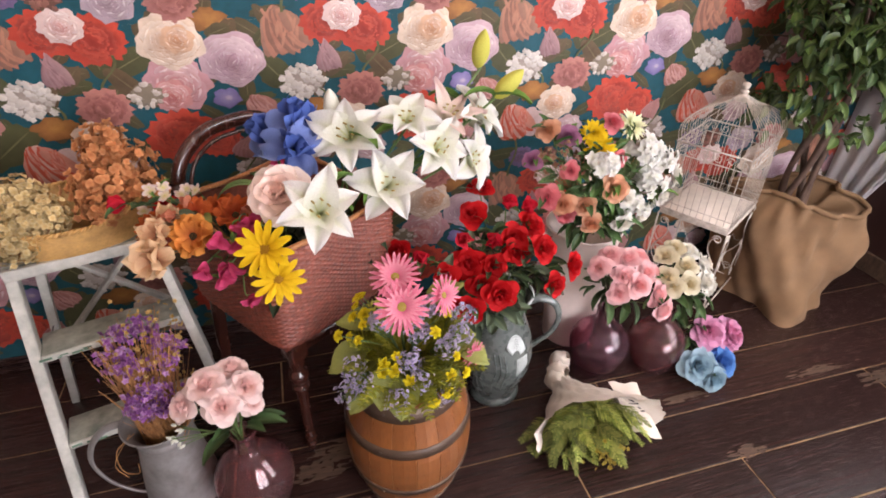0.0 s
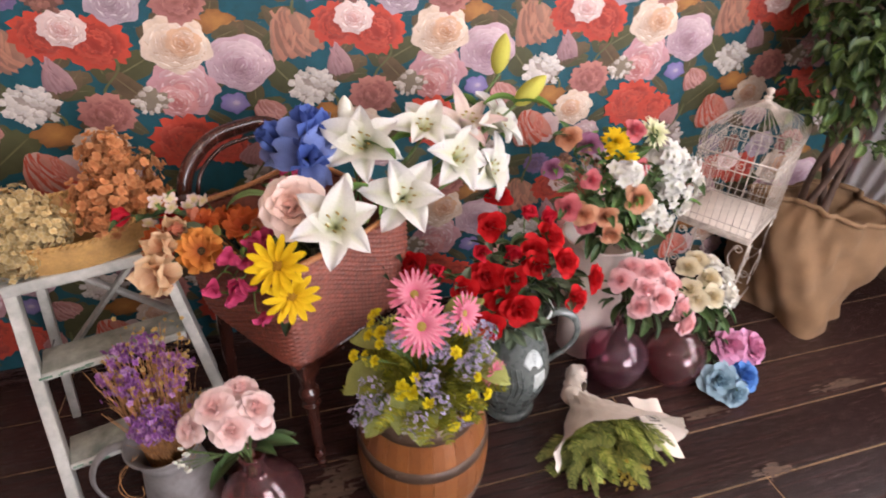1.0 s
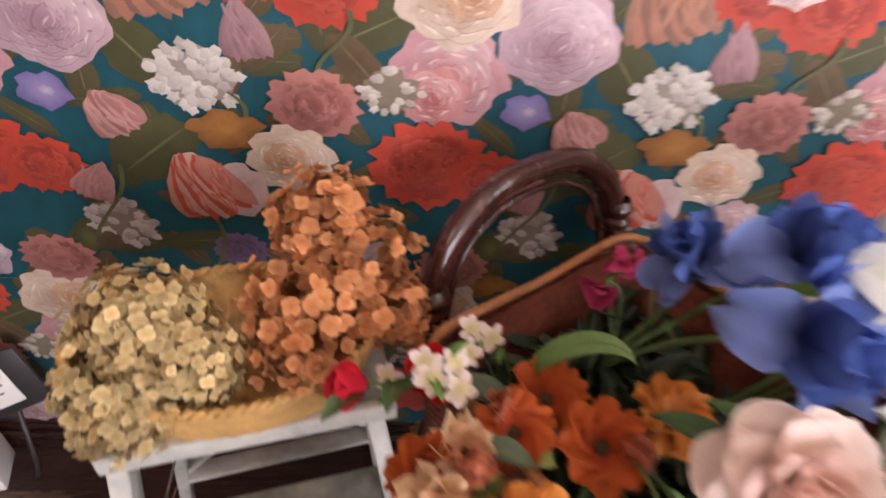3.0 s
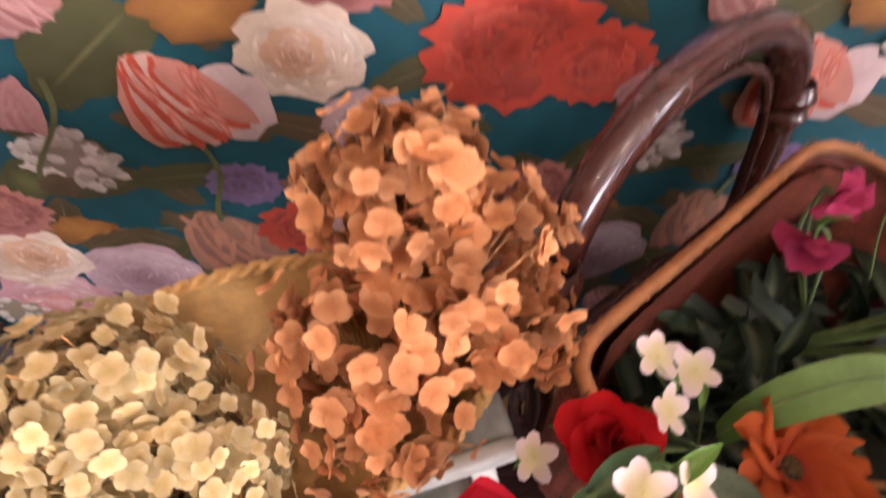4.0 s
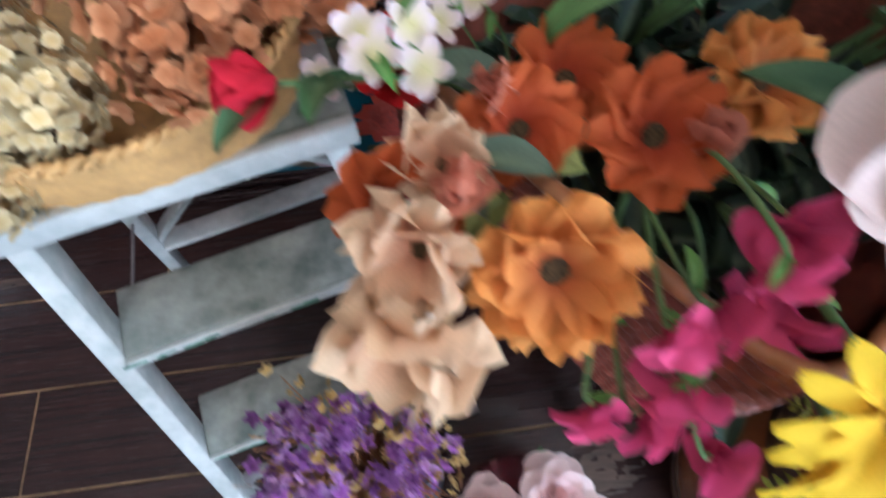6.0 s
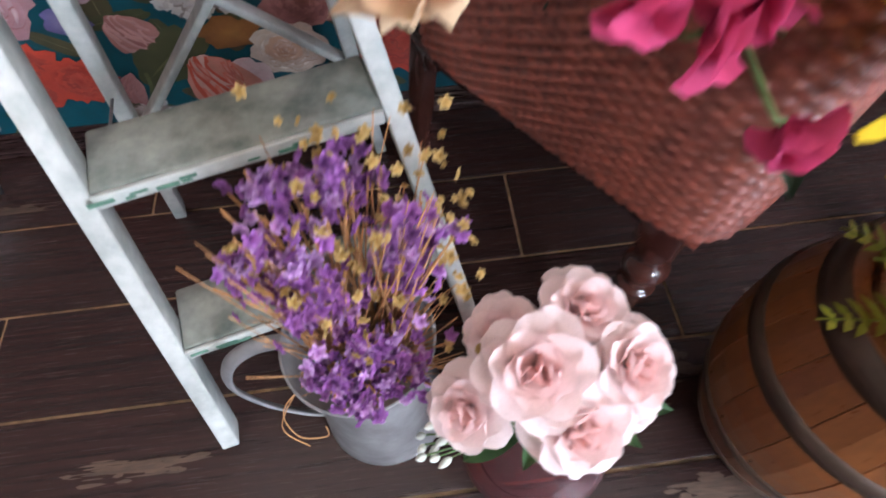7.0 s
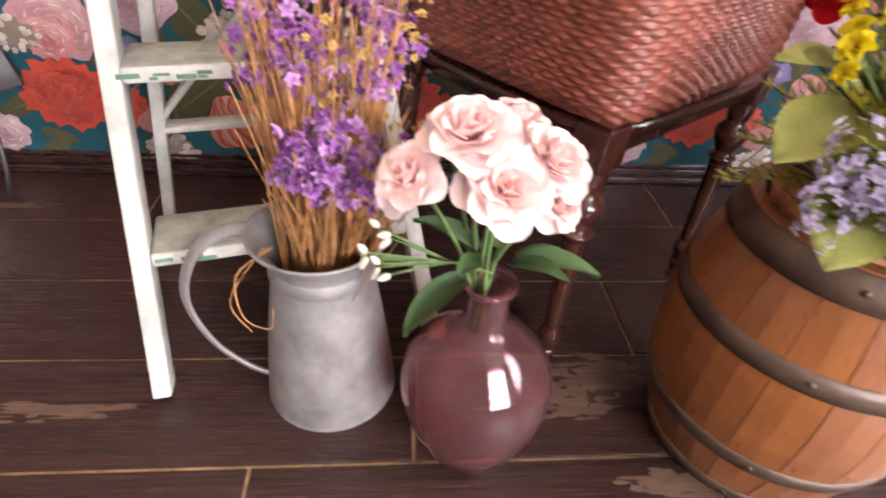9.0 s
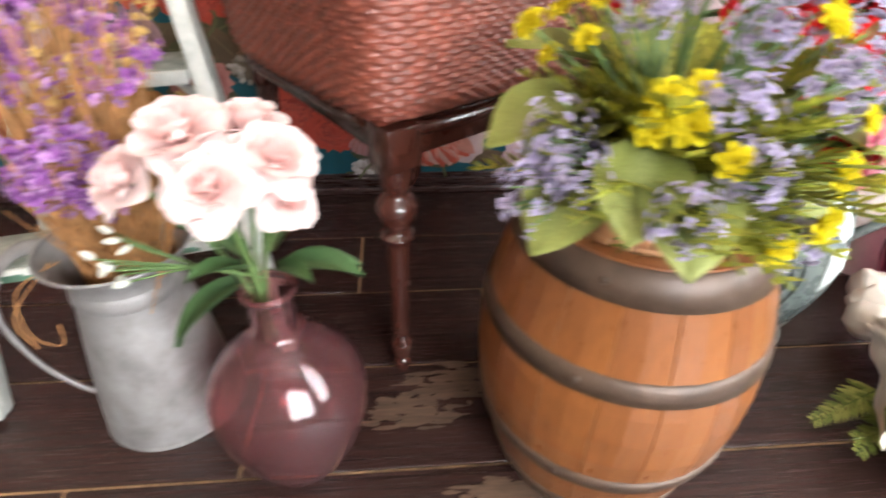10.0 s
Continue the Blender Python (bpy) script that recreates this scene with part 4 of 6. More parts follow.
def pitcher():
    top = thing("stoneware_pitcher", "grey-green glazed stoneware pitcher with pale carved relief", "pitcher", pose(0.838, -0.544, 0.001, 0, 0, -20))
    prof = smooth_profile([(0.001, 0.006), (0.072, 0.0), (0.085, 0.004), (0.083, 0.016), (0.074, 0.028), (0.086, 0.06), (0.108, 0.13), (0.115, 0.185), (0.107, 0.25), (0.088, 0.31), (0.077, 0.35), (0.079, 0.385), (0.094, 0.415), (0.097, 0.420)], 5)
    prof += [(0.093, 0.421), (0.074, 0.385), (0.071, 0.35), (0.09, 0.28), (0.001, 0.20)]

    s = lathe(prof, 56)
    for p in s.v:
        if p.z > 0.36:
            a = math.atan2(p.y, p.x)
            k = max(0, math.cos(a - math.pi)) ** 6 * (p.z - 0.36) / 0.06
            p.x -= 0.03 * k
            p.z += 0.012 * k
    part("body", s, M_STONEWARE, top)
    h = [(0.078, 0, 0.385), (0.115, 0, 0.405), (0.165, 0, 0.385), (0.183, 0, 0.33), (0.165, 0, 0.27), (0.125, 0, 0.225), (0.104, 0, 0.205)]
    part("handle", tube(spline(h, 6), lambda t: 0.015 - 0.004 * math.sin(math.pi * t), 12, 0.65), M_STONEWARE, top)
    part("lip_band", tube([Vector((0.0955 * math.cos(a), 0.0955 * math.sin(a), 0.419)) for a in np.linspace(-2.4, 2.4, 40)], 0.0042, 8), M_GLAZEWHITE, top)

    def skin(a, z):
        r = 0.001
        for (r0, z0), (r1, z1) in zip(prof, prof[1:]):
            if z0 <= z <= z1 and z1 > z0:
                r = r0 + (r1 - r0) * (z - z0) / (z1 - z0)
                break
        return Vector(((r + 0.0012) * math.cos(a), (r + 0.0012) * math.sin(a), z))

    # fan of pale ribs, a striped band, an urn and a column in relief
    for k in range(7):
        line = [skin(-1.02 + 0.34 * math.cos(t) * (0.45 + 0.09 * k), 0.245 + 0.075 * math.sin(t) * (0.3 + 0.1 * k)) for t in np.linspace(0.15, 2.7, 12)]
        part("relief_rib", tube(line, 0.0028, 5), M_GLAZEWHITE, top)
    for k in range(8):
        line = [skin(-0.98 + 0.05 * k, z) for z in np.linspace(0.165 + 0.004 * k, 0.232, 6)]
        part("relief_rib", tube(line, 0.0022, 5), M_GLAZEWHITE, top)
    for da in (-0.16, 0, 0.16):
        part("relief_line", tube([skin(-2.15 + da * (1 - 0.35 * math.sin(6 * z * 9)), z) for z in np.linspace(0.07, 0.23, 16)], 0.0022, 5), M_STONEWARE, top)
        part("relief_line", tube([skin(-1.5 + da * 0.9 + 0.05 * math.sin(40 * z), z) for z in np.linspace(0.10, 0.26, 16)], 0.0022, 5), M_STONEWARE, top)
    for z in (0.075, 0.15, 0.165, 0.235):
        part("relief_line", tube([skin(a, z) for a in np.linspace(-2.35, -1.95, 8)], 0.0026, 5), M_STONEWARE, top)


pitcher()


def ceramic_vase():
    top = thing("ceramic_vase", "tall flared blush-white ceramic vase with a matt glaze", "vase", (1.216, -0.340, 0.001))
    prof = smooth_profile([(0.001, 0.0), (0.085, 0.0), (0.092, 0.008), (0.097, 0.10), (0.108, 0.26), (0.119, 0.40), (0.127, 0.475), (0.129, 0.480)], 5)
    prof += [(0.124, 0.480), (0.115, 0.40), (0.1, 0.3), (0.001, 0.29)]
    part("body", lathe(prof, 56), M_CERAMIC, top)
    part("lip", tube([Vector((0.1275 * math.cos(a), 0.1275 * math.sin(a), 0.480)) for a in np.linspace(0, 2 * math.pi, 49)], 0.0045, 8), M_CERAMIC, top)


ceramic_vase()


# ---- bird cage on its stand ----
def cage():
    top = thing("bird_cage", "cream chipped wire bird cage with domed top on scrolled legs", "bird cage", pose(1.798, -0.257, 0, 0, 0, 31))
    hx, hy, z0, z1 = 0.150, 0.128, 0.424, 0.700

    def wire(points, r=0.0019, name="wire", n=5):
        return part(name, tube(points, r, n), M_WIRE, top)

    part("tray", box(2 * hx, 2 * hy, 0.02, pose(0, 0, z0 - 0.004), 0.003), M_WIRE, top)
    part("tray_floor", box(2 * hx - 0.02, 2 * hy - 0.02, 0.004, pose(0, 0, z0 + 0.009), 0.001), M_KRAFT, top)
    for z, r in ((z0 + 0.012, 0.003), (z0 + 0.04, 0.0016), (z1 - 0.045, 0.002), (z1, 0.0032)):
        part("rail", tube([(-hx, -hy, z), (hx, -hy, z), (hx, hy, z), (-hx, hy, z), (-hx, -hy, z)], r, 6), M_WIRE, top)

    def ring(t):
        """A place on the rectangle's outline."""
        p = 4 * hx + 4 * hy
        d = t * p
        for ln, a, b in ((2 * hx, (-hx, -hy), (hx, -hy)), (2 * hy, (hx, -hy), (hx, hy)), (2 * hx, (hx, hy), (-hx, hy)), (2 * hy, (-hx, hy), (-hx, -hy))):
            if d <= ln:
                return a[0] + (b[0] - a[0]) * d / ln, a[1] + (b[1] - a[1]) * d / ln
            d -= ln
        return -hx, -hy

    n = 46
    for i in range(n):
        x, y = ring(i / n)
        wire([(x, y, z0 + 0.008), (x, y, z1)], 0.00115)
        dome_line = [(x, y, z1), (x * 1.03, y * 1.03, z1 + 0.045), (x * 0.92, y * 0.92, z1 + 0.085), (x * 0.62, y * 0.62, z1 + 0.115), (x * 0.32, y * 0.32, z1 + 0.135), (x * 0.12, y * 0.12, z1 + 0.155)]
        wire(spline(dome_line, 4), 0.00115)
    part("finial", lathe(smooth_profile([(0.026, z1 + 0.140), (0.020, z1 + 0.155), (0.012, z1 + 0.163), (0.015, z1 + 0.172), (0.008, z1 + 0.178), (0.013, z1 + 0.188), (0.012, z1 + 0.198), (0.001, z1 + 0.203)], 4), 16), M_WIRE, top)

    def scroll(c, ex, ez, r, turns=1.3, flip=1):
        out = []
        for t in np.linspace(0, 1, 18):
            a = flip * turns * 2 * math.pi * t
            q = r * (1 - 0.75 * t)
            out.append(Vector(c) + Vector(ex) * (q * math.cos(a)) + Vector(ez) * (q * math.sin(a)))
        return out

    for side, ex in ((-1, (1, 0, 0)), (1, (1, 0, 0))):
        for k in range(7):
            wire(scroll((-hx + 0.022 + k * 0.0425, side * hy, z1 - 0.022), ex, (0, 0, 1), 0.016, 1.2, 1 if k % 2 else -1), 0.0015)
    for side in (-1, 1):
        for k in range(6):
            wire(scroll((side * hx, -hy + 0.021 + k * 0.0425, z1 - 0.022), (0, 1, 0), (0, 0, 1), 0.016, 1.2, 1 if k % 2 else -1), 0.0015)
    for x in (-hx, hx):
        for y in (-hy, hy):
            ln = [(x, y, z0 - 0.01), (x * 1.02, y * 1.02, 0.2), (x * 1.06, y * 1.06, 0.03), (x * 1.13, y * 1.13, 0.006), (x * 1.23, y * 1.2, 0.014), (x * 1.22, y * 1.2, 0.034), (x * 1.15, y * 1.14, 0.034)]
            part("leg", tube(spline(ln, 6), 0.0036, 6), M_WIRE, top)
    for y in (-hy, hy):
        wire([(-hx * 1.04, y * 1.04, 0.075), (hx * 1.04, y * 1.04, 0.075)], 0.003, "leg_rail")
    for x in (-hx, hx):
        wire([(x * 1.04, -hy * 1.04, 0.075), (x * 1.04, hy * 1.04, 0.075)], 0.003, "leg_rail")
    for sx, sy, ex in ((-hx, -hy, (0, 1, 0)), (-hx, hy, (0, -1, 0)), (hx, -hy, (0, 1, 0)), (hx, hy, (0, -1, 0)), (-hx, -hy, (1, 0, 0)), (hx, -hy, (-1, 0, 0))):
        ex = Vector(ex)
        b = Vector((sx, sy, 0))
        wave = [b + ex * (0.03 + 0.022 * math.sin(t * 9.5)) + Vector((0, 0, 0.40 - 0.30 * t)) for t in np.linspace(0, 1, 26)]
        wire(wave, 0.0022, "scroll")
        for z in (0.12, 0.26, 0.385):
            wire(scroll(b + ex * 0.028 + Vector((0, 0, z)), ex, (0, 0, 1), 0.018, 1.4, 1), 0.002, "scroll")


cage()


# ---- potted tree in a burlap sack, and the curtain ----
def tree():
    rnd = random.Random(8)
    top = thing("potted_tree", "indoor fig tree with twisted bare trunks and glossy green leaves", "tree", (2.18, -0.29, 0.29))
    for k in range(5):
        a0 = 2 * math.pi * k / 5
        pts = []
        for t in np.linspace(0, 1, 16):
            a = a0 + 4.2 * t
            r = 0.045 + 0.02 * math.sin(5 * t + k)
            pts.append(Vector((r * math.cos(a) + 0.02 * t, r * math.sin(a), 0.02 + 0.95 * t)))
        part("trunk", tube(pts, lambda t: 0.0145 - 0.005 * t + 0.002 * math.sin(20 * t), 9), M_BARK, top)
    for k in range(15):
        a = rnd.random() * 6.28
        z = rnd.uniform(0.60, 0.95)
        b = Vector((0.05 * math.cos(a), 0.05 * math.sin(a), z))
        e = b + Vector((math.cos(a) * rnd.uniform(0.15, 0.42), min(0.24, math.sin(a) * rnd.uniform(0.1, 0.3)), rnd.uniform(0.05, 0.4)))
        part("limb", tube(spline([b, (b + e) / 2 + Vector((0, 0, 0.04)), e], 5), lambda t: 0.006 - 0.004 * t, 5), M_BARK, top)
    lf = leaf_shape((0.030, 0.065, 0.012), (0.085, 0.145, 0.028), 0.56, 0.18, 35, 0.02)
    dark = leaf_shape((0.018, 0.045, 0.012), (0.035, 0.08, 0.02), 0.50, 0.2, 45, 0.03)
    crown = Shape()
    for k in range(4600):
        a, e, q = rnd.random() * 6.28, rnd.uniform(-0.9, 1), rnd.random() ** 0.45
        c = Vector((0.10 + 0.40 * q * math.cos(a), 0.0 + 0.26 * q * math.sin(a), 0.88 + 0.50 * q * e))
        if c.y > 0.22 or (c.z < 0.55 and q < 0.6):
            continue
        if noise.noise(c * 5.0) < -0.16:
            continue
        d = Vector((rnd.uniform(-1, 1), rnd.uniform(-1, 0.6), rnd.uniform(-1.1, 0.15))).normalized()
        m = Matrix.Translation(c) @ d.to_track_quat("X", "Z").to_matrix().to_4x4() @ Matrix.Rotation(rnd.uniform(-0.6, 0.6), 4, "X") @ Matrix.Scale(rnd.uniform(0.042, 0.068), 4)
        crown.put(lf if rnd.random() < 0.55 else dark, m, tuple(rnd.uniform(0.7, 1.25) for _ in range(1)) * 3)
    part("crown", crown, M_LEAF, top)

    sack = thing("burlap_sack", "brown burlap sack folded round a tree pot", "sack", (2.18, -0.302, 0.001))
    s, v = Shape(), []
    n, rows = 72, 30
    for j in range(rows):
        t = j / (rows - 1)
        for i in range(n):
            a = 2 * math.pi * i / n
            corner = 0.085 * max(0, math.cos(2 * (a + 0.75))) ** 2
            r = 0.178 + corner * (0.4 + 0.6 * t) + 0.035 * math.sin(math.pi * t) - 0.03 * t
            fold = 0.8 * (0.018 * math.sin(3 * a + 6 * t) + 0.014 * math.sin(5 * a - 11 * t + 1.3 * math.sin(3 * a)) + 0.008 * math.sin(11 * a + 14 * t) + 0.007 * math.sin(17 * a + 3 * t) * t)
            tipz = max(0, math.cos(a + 1.95)) ** 14
            r += fold + 0.10 * tipz * (1 - t) ** 3
            z = 0.455 * t * (1 - 0.35 * tipz * (1 - t)) + 0.02 * math.sin(2 * a + 1) * t
            v.append(Vector((r * math.cos(a), min(r * math.sin(a), 0.225), max(z, 0))))
    for rr, z in ((0.80, 0.44), (0.62, 0.40), (0.02, 0.39)):
        for i in range(n):
            p = v[(rows - 1) * n + i]
            v.append(Vector((p.x * rr, p.y * rr, z)))
    s.add(v, grid_faces(n, rows + 3, True))
    part("cloth", s, M_BURLAP, sack)
    edge = [v[(rows - 1) * n + i % n] + Vector((0, 0, 0.004)) for i in range(n + 1)]
    part("rolled_rim", tube(edge, 0.010, 7), M_BURLAP, sack)


tree()


def curtain():
    top = thing("curtain", "white sheer curtain gathered to the corner of a window", "curtain")
    s, v = Shape(), []
    nu, nv = 70, 24
    for j in range(nv):
        t = j / (nv - 1)
        z = 2.3 - 2.08 * t
        w = 1.0 - 0.70 * t ** 1.5
        for i in range(nu):
            u = i / (nu - 1)
            y = -0.014 - u * w
            zz = z + 0.40 * u ** 4 * t
            v.append(Vector((X1 - 0.07 + 0.012 * math.sin(u * 34 + 2 * t) * (1 - 0.3 * t), y, zz)))
    s.add(v, grid_faces(nu, nv))
    part("cloth", s, M_CURTAIN, top)
    part("curtain_rod", tube([(X1 - 0.07, -0.05, 2.32), (X1 - 0.07, -2.9, 2.32)], 0.012, 10), M_MAHOG, top)


curtain()

for k, (lx, ly, lz) in enumerate(LAMPS):
    lamp = thing("pendant_lamp", "warm glass bulb on a black cord with a brass cap", "lamp", (lx, ly, lz), "pendant lamps")
    part("cord", tube([(0, 0, 0.05), (0, 0, H - lz)], 0.003, 6), M_BLACK, lamp)
    part("cap", lathe(smooth_profile([(0.004, 0.07), (0.016, 0.06), (0.02, 0.02), (0.018, 0.0)], 4), 16), M_SHADE, lamp)
    ob = part("bulb", lathe(smooth_profile([(0.012, 0.02), (0.016, 0.0), (0.03, -0.04), (0.03, -0.07), (0.018, -0.095), (0.001, -0.102)], 4), 16), M_GLOW, lamp)
    ob.visible_shadow = False

# card in a frame and the white box at its foot
card = thing("card_holder", "tilted black frame holding a white printed card", "sign", pose(-0.880, -0.085, 0.290, -12, 0, 18))
part("frame", box(0.115, 0.010, 0.145, pose(0, 0, 0, 0, -14), 0.006), M_BLACK, card)
part("card", box(0.055, 0.003, 0.095, pose(-0.012, -0.0062, -0.005, 0, -14), 0.001), M_CARD, card)
for k in range(3):
    part("print_bar", box(0.030 - 0.006 * k, 0.001, 0.004, pose(-0.014, -0.0084, 0.020 - 0.02 * k, 0, -14), 0.0002), M_INK, card)
part("foot", tube([(0, 0.006, -0.05), (-0.02, 0.02, -0.24), (-0.03, 0.02, -0.283)], 0.006, 6), M_BLACK, card)
box_ob = thing("white_box", "plain white paper box on the floor", "box", pose(-1.015, -0.13, 0.001, 0, 0, 20))
part("carton", box(0.10, 0.10, 0.11, pose(0, 0, 0.055), 0.003), M_CARD, box_ob)
part("flap", box(0.098, 0.05, 0.002, pose(0, -0.02, 0.1125), 0.0006), M_CARD, box_ob)


# ---- flowers ----
RED = rose_shape((0.34, 0.005, 0.008), (0.62, 0.012, 0.014), 16, 0.85, 3).mesh("blossom", M_PETAL)
RED_BUD = rose_shape((0.40, 0.008, 0.02), (0.68, 0.02, 0.045), 9, 0.35, 4).mesh("blossom", M_PETAL)
PINK = rose_shape((0.86, 0.34, 0.33), (0.91, 0.60, 0.61), 22, 0.9, 5).mesh("blossom", M_PETAL)
PINK_BIG = rose_shape((0.94, 0.57, 0.53), (0.96, 0.79, 0.76), 24, 1.0, 6, 0.045).mesh("blossom", M_PETAL)
PEACH = rose_shape((0.96, 0.60, 0.48), (0.98, 0.82, 0.75), 30, 1.05, 7, 0.04).mesh("blossom", M_PETAL)
APRICOT = rose_shape((0.60, 0.22, 0.10), (0.74, 0.40, 0.25), 20, 0.95, 8).mesh("blossom", M_PETAL)
CREAMR = rose_shape((0.66, 0.50, 0.24), (0.80, 0.74, 0.56), 18, 0.85, 9).mesh("blossom", M_PETAL)
WHITER = rose_shape((0.76, 0.70, 0.58), (0.84, 0.82, 0.76), 20, 1.0, 10, 0.06).mesh("blossom", M_PETAL)
VIOLETR = rose_shape((0.26, 0.06, 0.16), (0.46, 0.20, 0.34), 18, 0.9, 11).mesh("blossom", M_PETAL)
CORALR = rose_shape((0.62, 0.10, 0.14), (0.72, 0.22, 0.24), 18, 0.95, 12).mesh("blossom", M_PETAL)
BLUER = rose_shape((0.05, 0.17, 0.50), (0.12, 0.32, 0.70), 20, 1.0, 13).mesh("blossom", M_PETAL)
PALEBLUE = rose_shape((0.22, 0.38, 0.48), (0.38, 0.54, 0.62), 22, 1.0, 14).mesh("blossom", M_PETAL)
PEONY = rose_shape((0.66, 0.20, 0.34), (0.74, 0.36, 0.54), 26, 1.1, 15, 0.08).mesh("blossom", M_PETAL)
LILY_PETAL = petal(1.0, 0.66, 8, 128, 0.24, 0.06, "point", (0.66, 0.70, 0.46), (0.80, 0.79, 0.77), 7, 10, 16, 0.02, (0.62, 0.68, 0.30)).mesh("petal", M_PETAL)
PINKLILY_PETAL = petal(1.0, 0.40, 22, 80, 0.22, 0.05, "point", (0.74, 0.70, 0.55), (0.84, 0.64, 0.60), 7, 10, 17, 0.02).mesh("petal", M_PETAL)
SUN_PETAL = petal(1.0, 0.31, 58, 100, 0.14, 0.04, "strap", (0.74, 0.42, 0.005), (0.84, 0.58, 0.01), 5, 7, 18, 0.22).mesh("petal", M_PETAL)
SUN_MID = dome(0.36, 0.14, (0.36, 0.17, 0.01), (0.62, 0.36, 0.015), 160, 0.09).mesh("flower_centre", M_PETAL)
GERB_PETAL = petal(1.0, 0.17, 66, 96, 0.1, 0.01, "strap", (0.60, 0.07, 0.16), (0.80, 0.25, 0.35), 3, 6, 19, 0.16).mesh("petal", M_PETAL)
GERB_MID = dome(0.24, 0.10, (0.42, 0.30, 0.06), (0.62, 0.52, 0.24), 120, 0.1).mesh("flower_centre", M_PETAL)
YELLOW_MUM = daisy_shape((0.70, 0.40, 0.0), (0.84, 0.60, 0.01), ((16, 1.0, 84), (14, 0.85, 60), (12, 0.6, 32), (8, 0.4, 10)), 0.26).mesh("blossom", M_PETAL)
GREEN_MUM = daisy_shape((0.55, 0.62, 0.22), (0.80, 0.80, 0.56), ((20, 1.0, 88), (16, 0.85, 62), (12, 0.6, 35)), 0.2).mesh("blossom", M_PETAL)
POPPY_PETAL = petal(1.0, 0.95, 44, 104, 0.20, 0.19, "round", (0.30, 0.012, 0.004), (0.84, 0.36, 0.08), 12, 10, 20, 0.08).mesh("petal", M_PETAL)
RUST_PETAL = petal(1.0, 0.9, 38, 92, 0.2, 0.17, "round", (0.34, 0.02, 0.012), (0.56, 0.12, 0.025), 12, 10, 21, 0.08).mesh("petal", M_PETAL)
TAN_PETAL = petal(1.0, 1.0, 22, 118, 0.28, 0.23, "round", (0.58, 0.15, 0.05), (0.86, 0.62, 0.38), 12, 10, 22, 0.05).mesh("petal", M_PETAL)
POPPY_MID = dome(0.26, 0.18, (0.05, 0.03, 0.015), (0.22, 0.13, 0.05), 140, 0.16).mesh("flower_centre", M_PETAL)
MAGENTA = Shape()
for k in range(5):
    MAGENTA.put(petal(1.0, 0.95, 10 + 12 * k, 70 + 14 * k, 0.35, 0.06, "round", (0.44, 0.02, 0.09), (0.66, 0.08, 0.20), 6, 6, k), turned(k * 2.2))
MAGENTA = MAGENTA.mesh("blossom", M_PETAL)
IRIS_UP = petal(1.0, 0.95, -6, 28, 0.42, 0.13, "round", (0.025, 0.04, 0.18), (0.10, 0.18, 0.52), 10, 10, 23, 0.05).mesh("petal", M_PETAL)
IRIS_FALL = petal(1.15, 0.95, 40, 165, 0.15, 0.13, "round", (0.04, 0.06, 0.26), (0.24, 0.34, 0.70), 10, 11, 24, 0.05).mesh("petal", M_PETAL)
BLOSSOM5 = round_floret((0.70, 0.64, 0.16), (0.88, 0.72, 0.77), 5, 0.5, 5, 0.68).mesh("blossom", M_PETAL)
WHITE5 = floret_shape((0.74, 0.74, 0.60), (0.85, 0.84, 0.81), 5, 0.15, 0.85)
LEAF = leaf_shape((0.030, 0.075, 0.022), (0.075, 0.16, 0.05)).mesh("leaf", M_LEAF)
LEAF_GREY = leaf_shape((0.07, 0.11, 0.07), (0.13, 0.18, 0.11), 0.62).mesh("leaf", M_LEAF)
LEAF_BRIGHT = leaf_shape((0.05, 0.15, 0.02), (0.16, 0.32, 0.06), 0.38, 0.3, 60).mesh("leaf", M_LEAF)
LEAF_WIDE = leaf_shape((0.17, 0.20, 0.04), (0.32, 0.35, 0.09), 0.95, 0.1, 30, 0.06).mesh("leaf", M_LEAF)
LEAF_DARK = leaf_shape((0.012, 0.035, 0.012), (0.03, 0.07, 0.03), 0.42).mesh("leaf", M_LEAF)
BUD = Shape().put(lathe(smooth_profile([(0.001, 0), (0.16, 0.15), (0.24, 0.45), (0.17, 0.8), (0.04, 1.0), (0.001, 1.02)], 4), 12), Matrix())
BUD_WHITE, BUD_YELLOW = Shape().put(BUD, Matrix(), (0.80, 0.80, 0.70)).mesh("bud", M_PETAL), Shape().put(BUD, Matrix(), (0.62, 0.60, 0.12)).mesh("bud", M_PETAL)
BUD_CORAL = Shape().put(rose_shape((0.46, 0.10, 0.05), (0.70, 0.27, 0.16), 8, 0.2, 33, 0.02), Matrix.Diagonal((0.36, 0.36, 0.5, 1))).mesh("bud", M_PETAL)


def stamens(n, r, length, tip):
    s = Shape()
    for i in range(n):
        a = 2 * math.pi * i / n
        e = Vector((r * math.cos(a), r * math.sin(a), length))
        s.put(tube([(0, 0, 0.05), e * 0.6, e], 0.012, 4, colour=(0.66, 0.68, 0.36)), Matrix())
        s.put(tube([e - Vector((0.03, 0, 0)), e + Vector((0.05, 0, 0.01))], 0.02, 4, colour=tip), Matrix())
    return s


LILY_MID = stamens(6, 0.16, 0.42, (0.42, 0.30, 0.10)).mesh("flower_centre", M_PETAL)

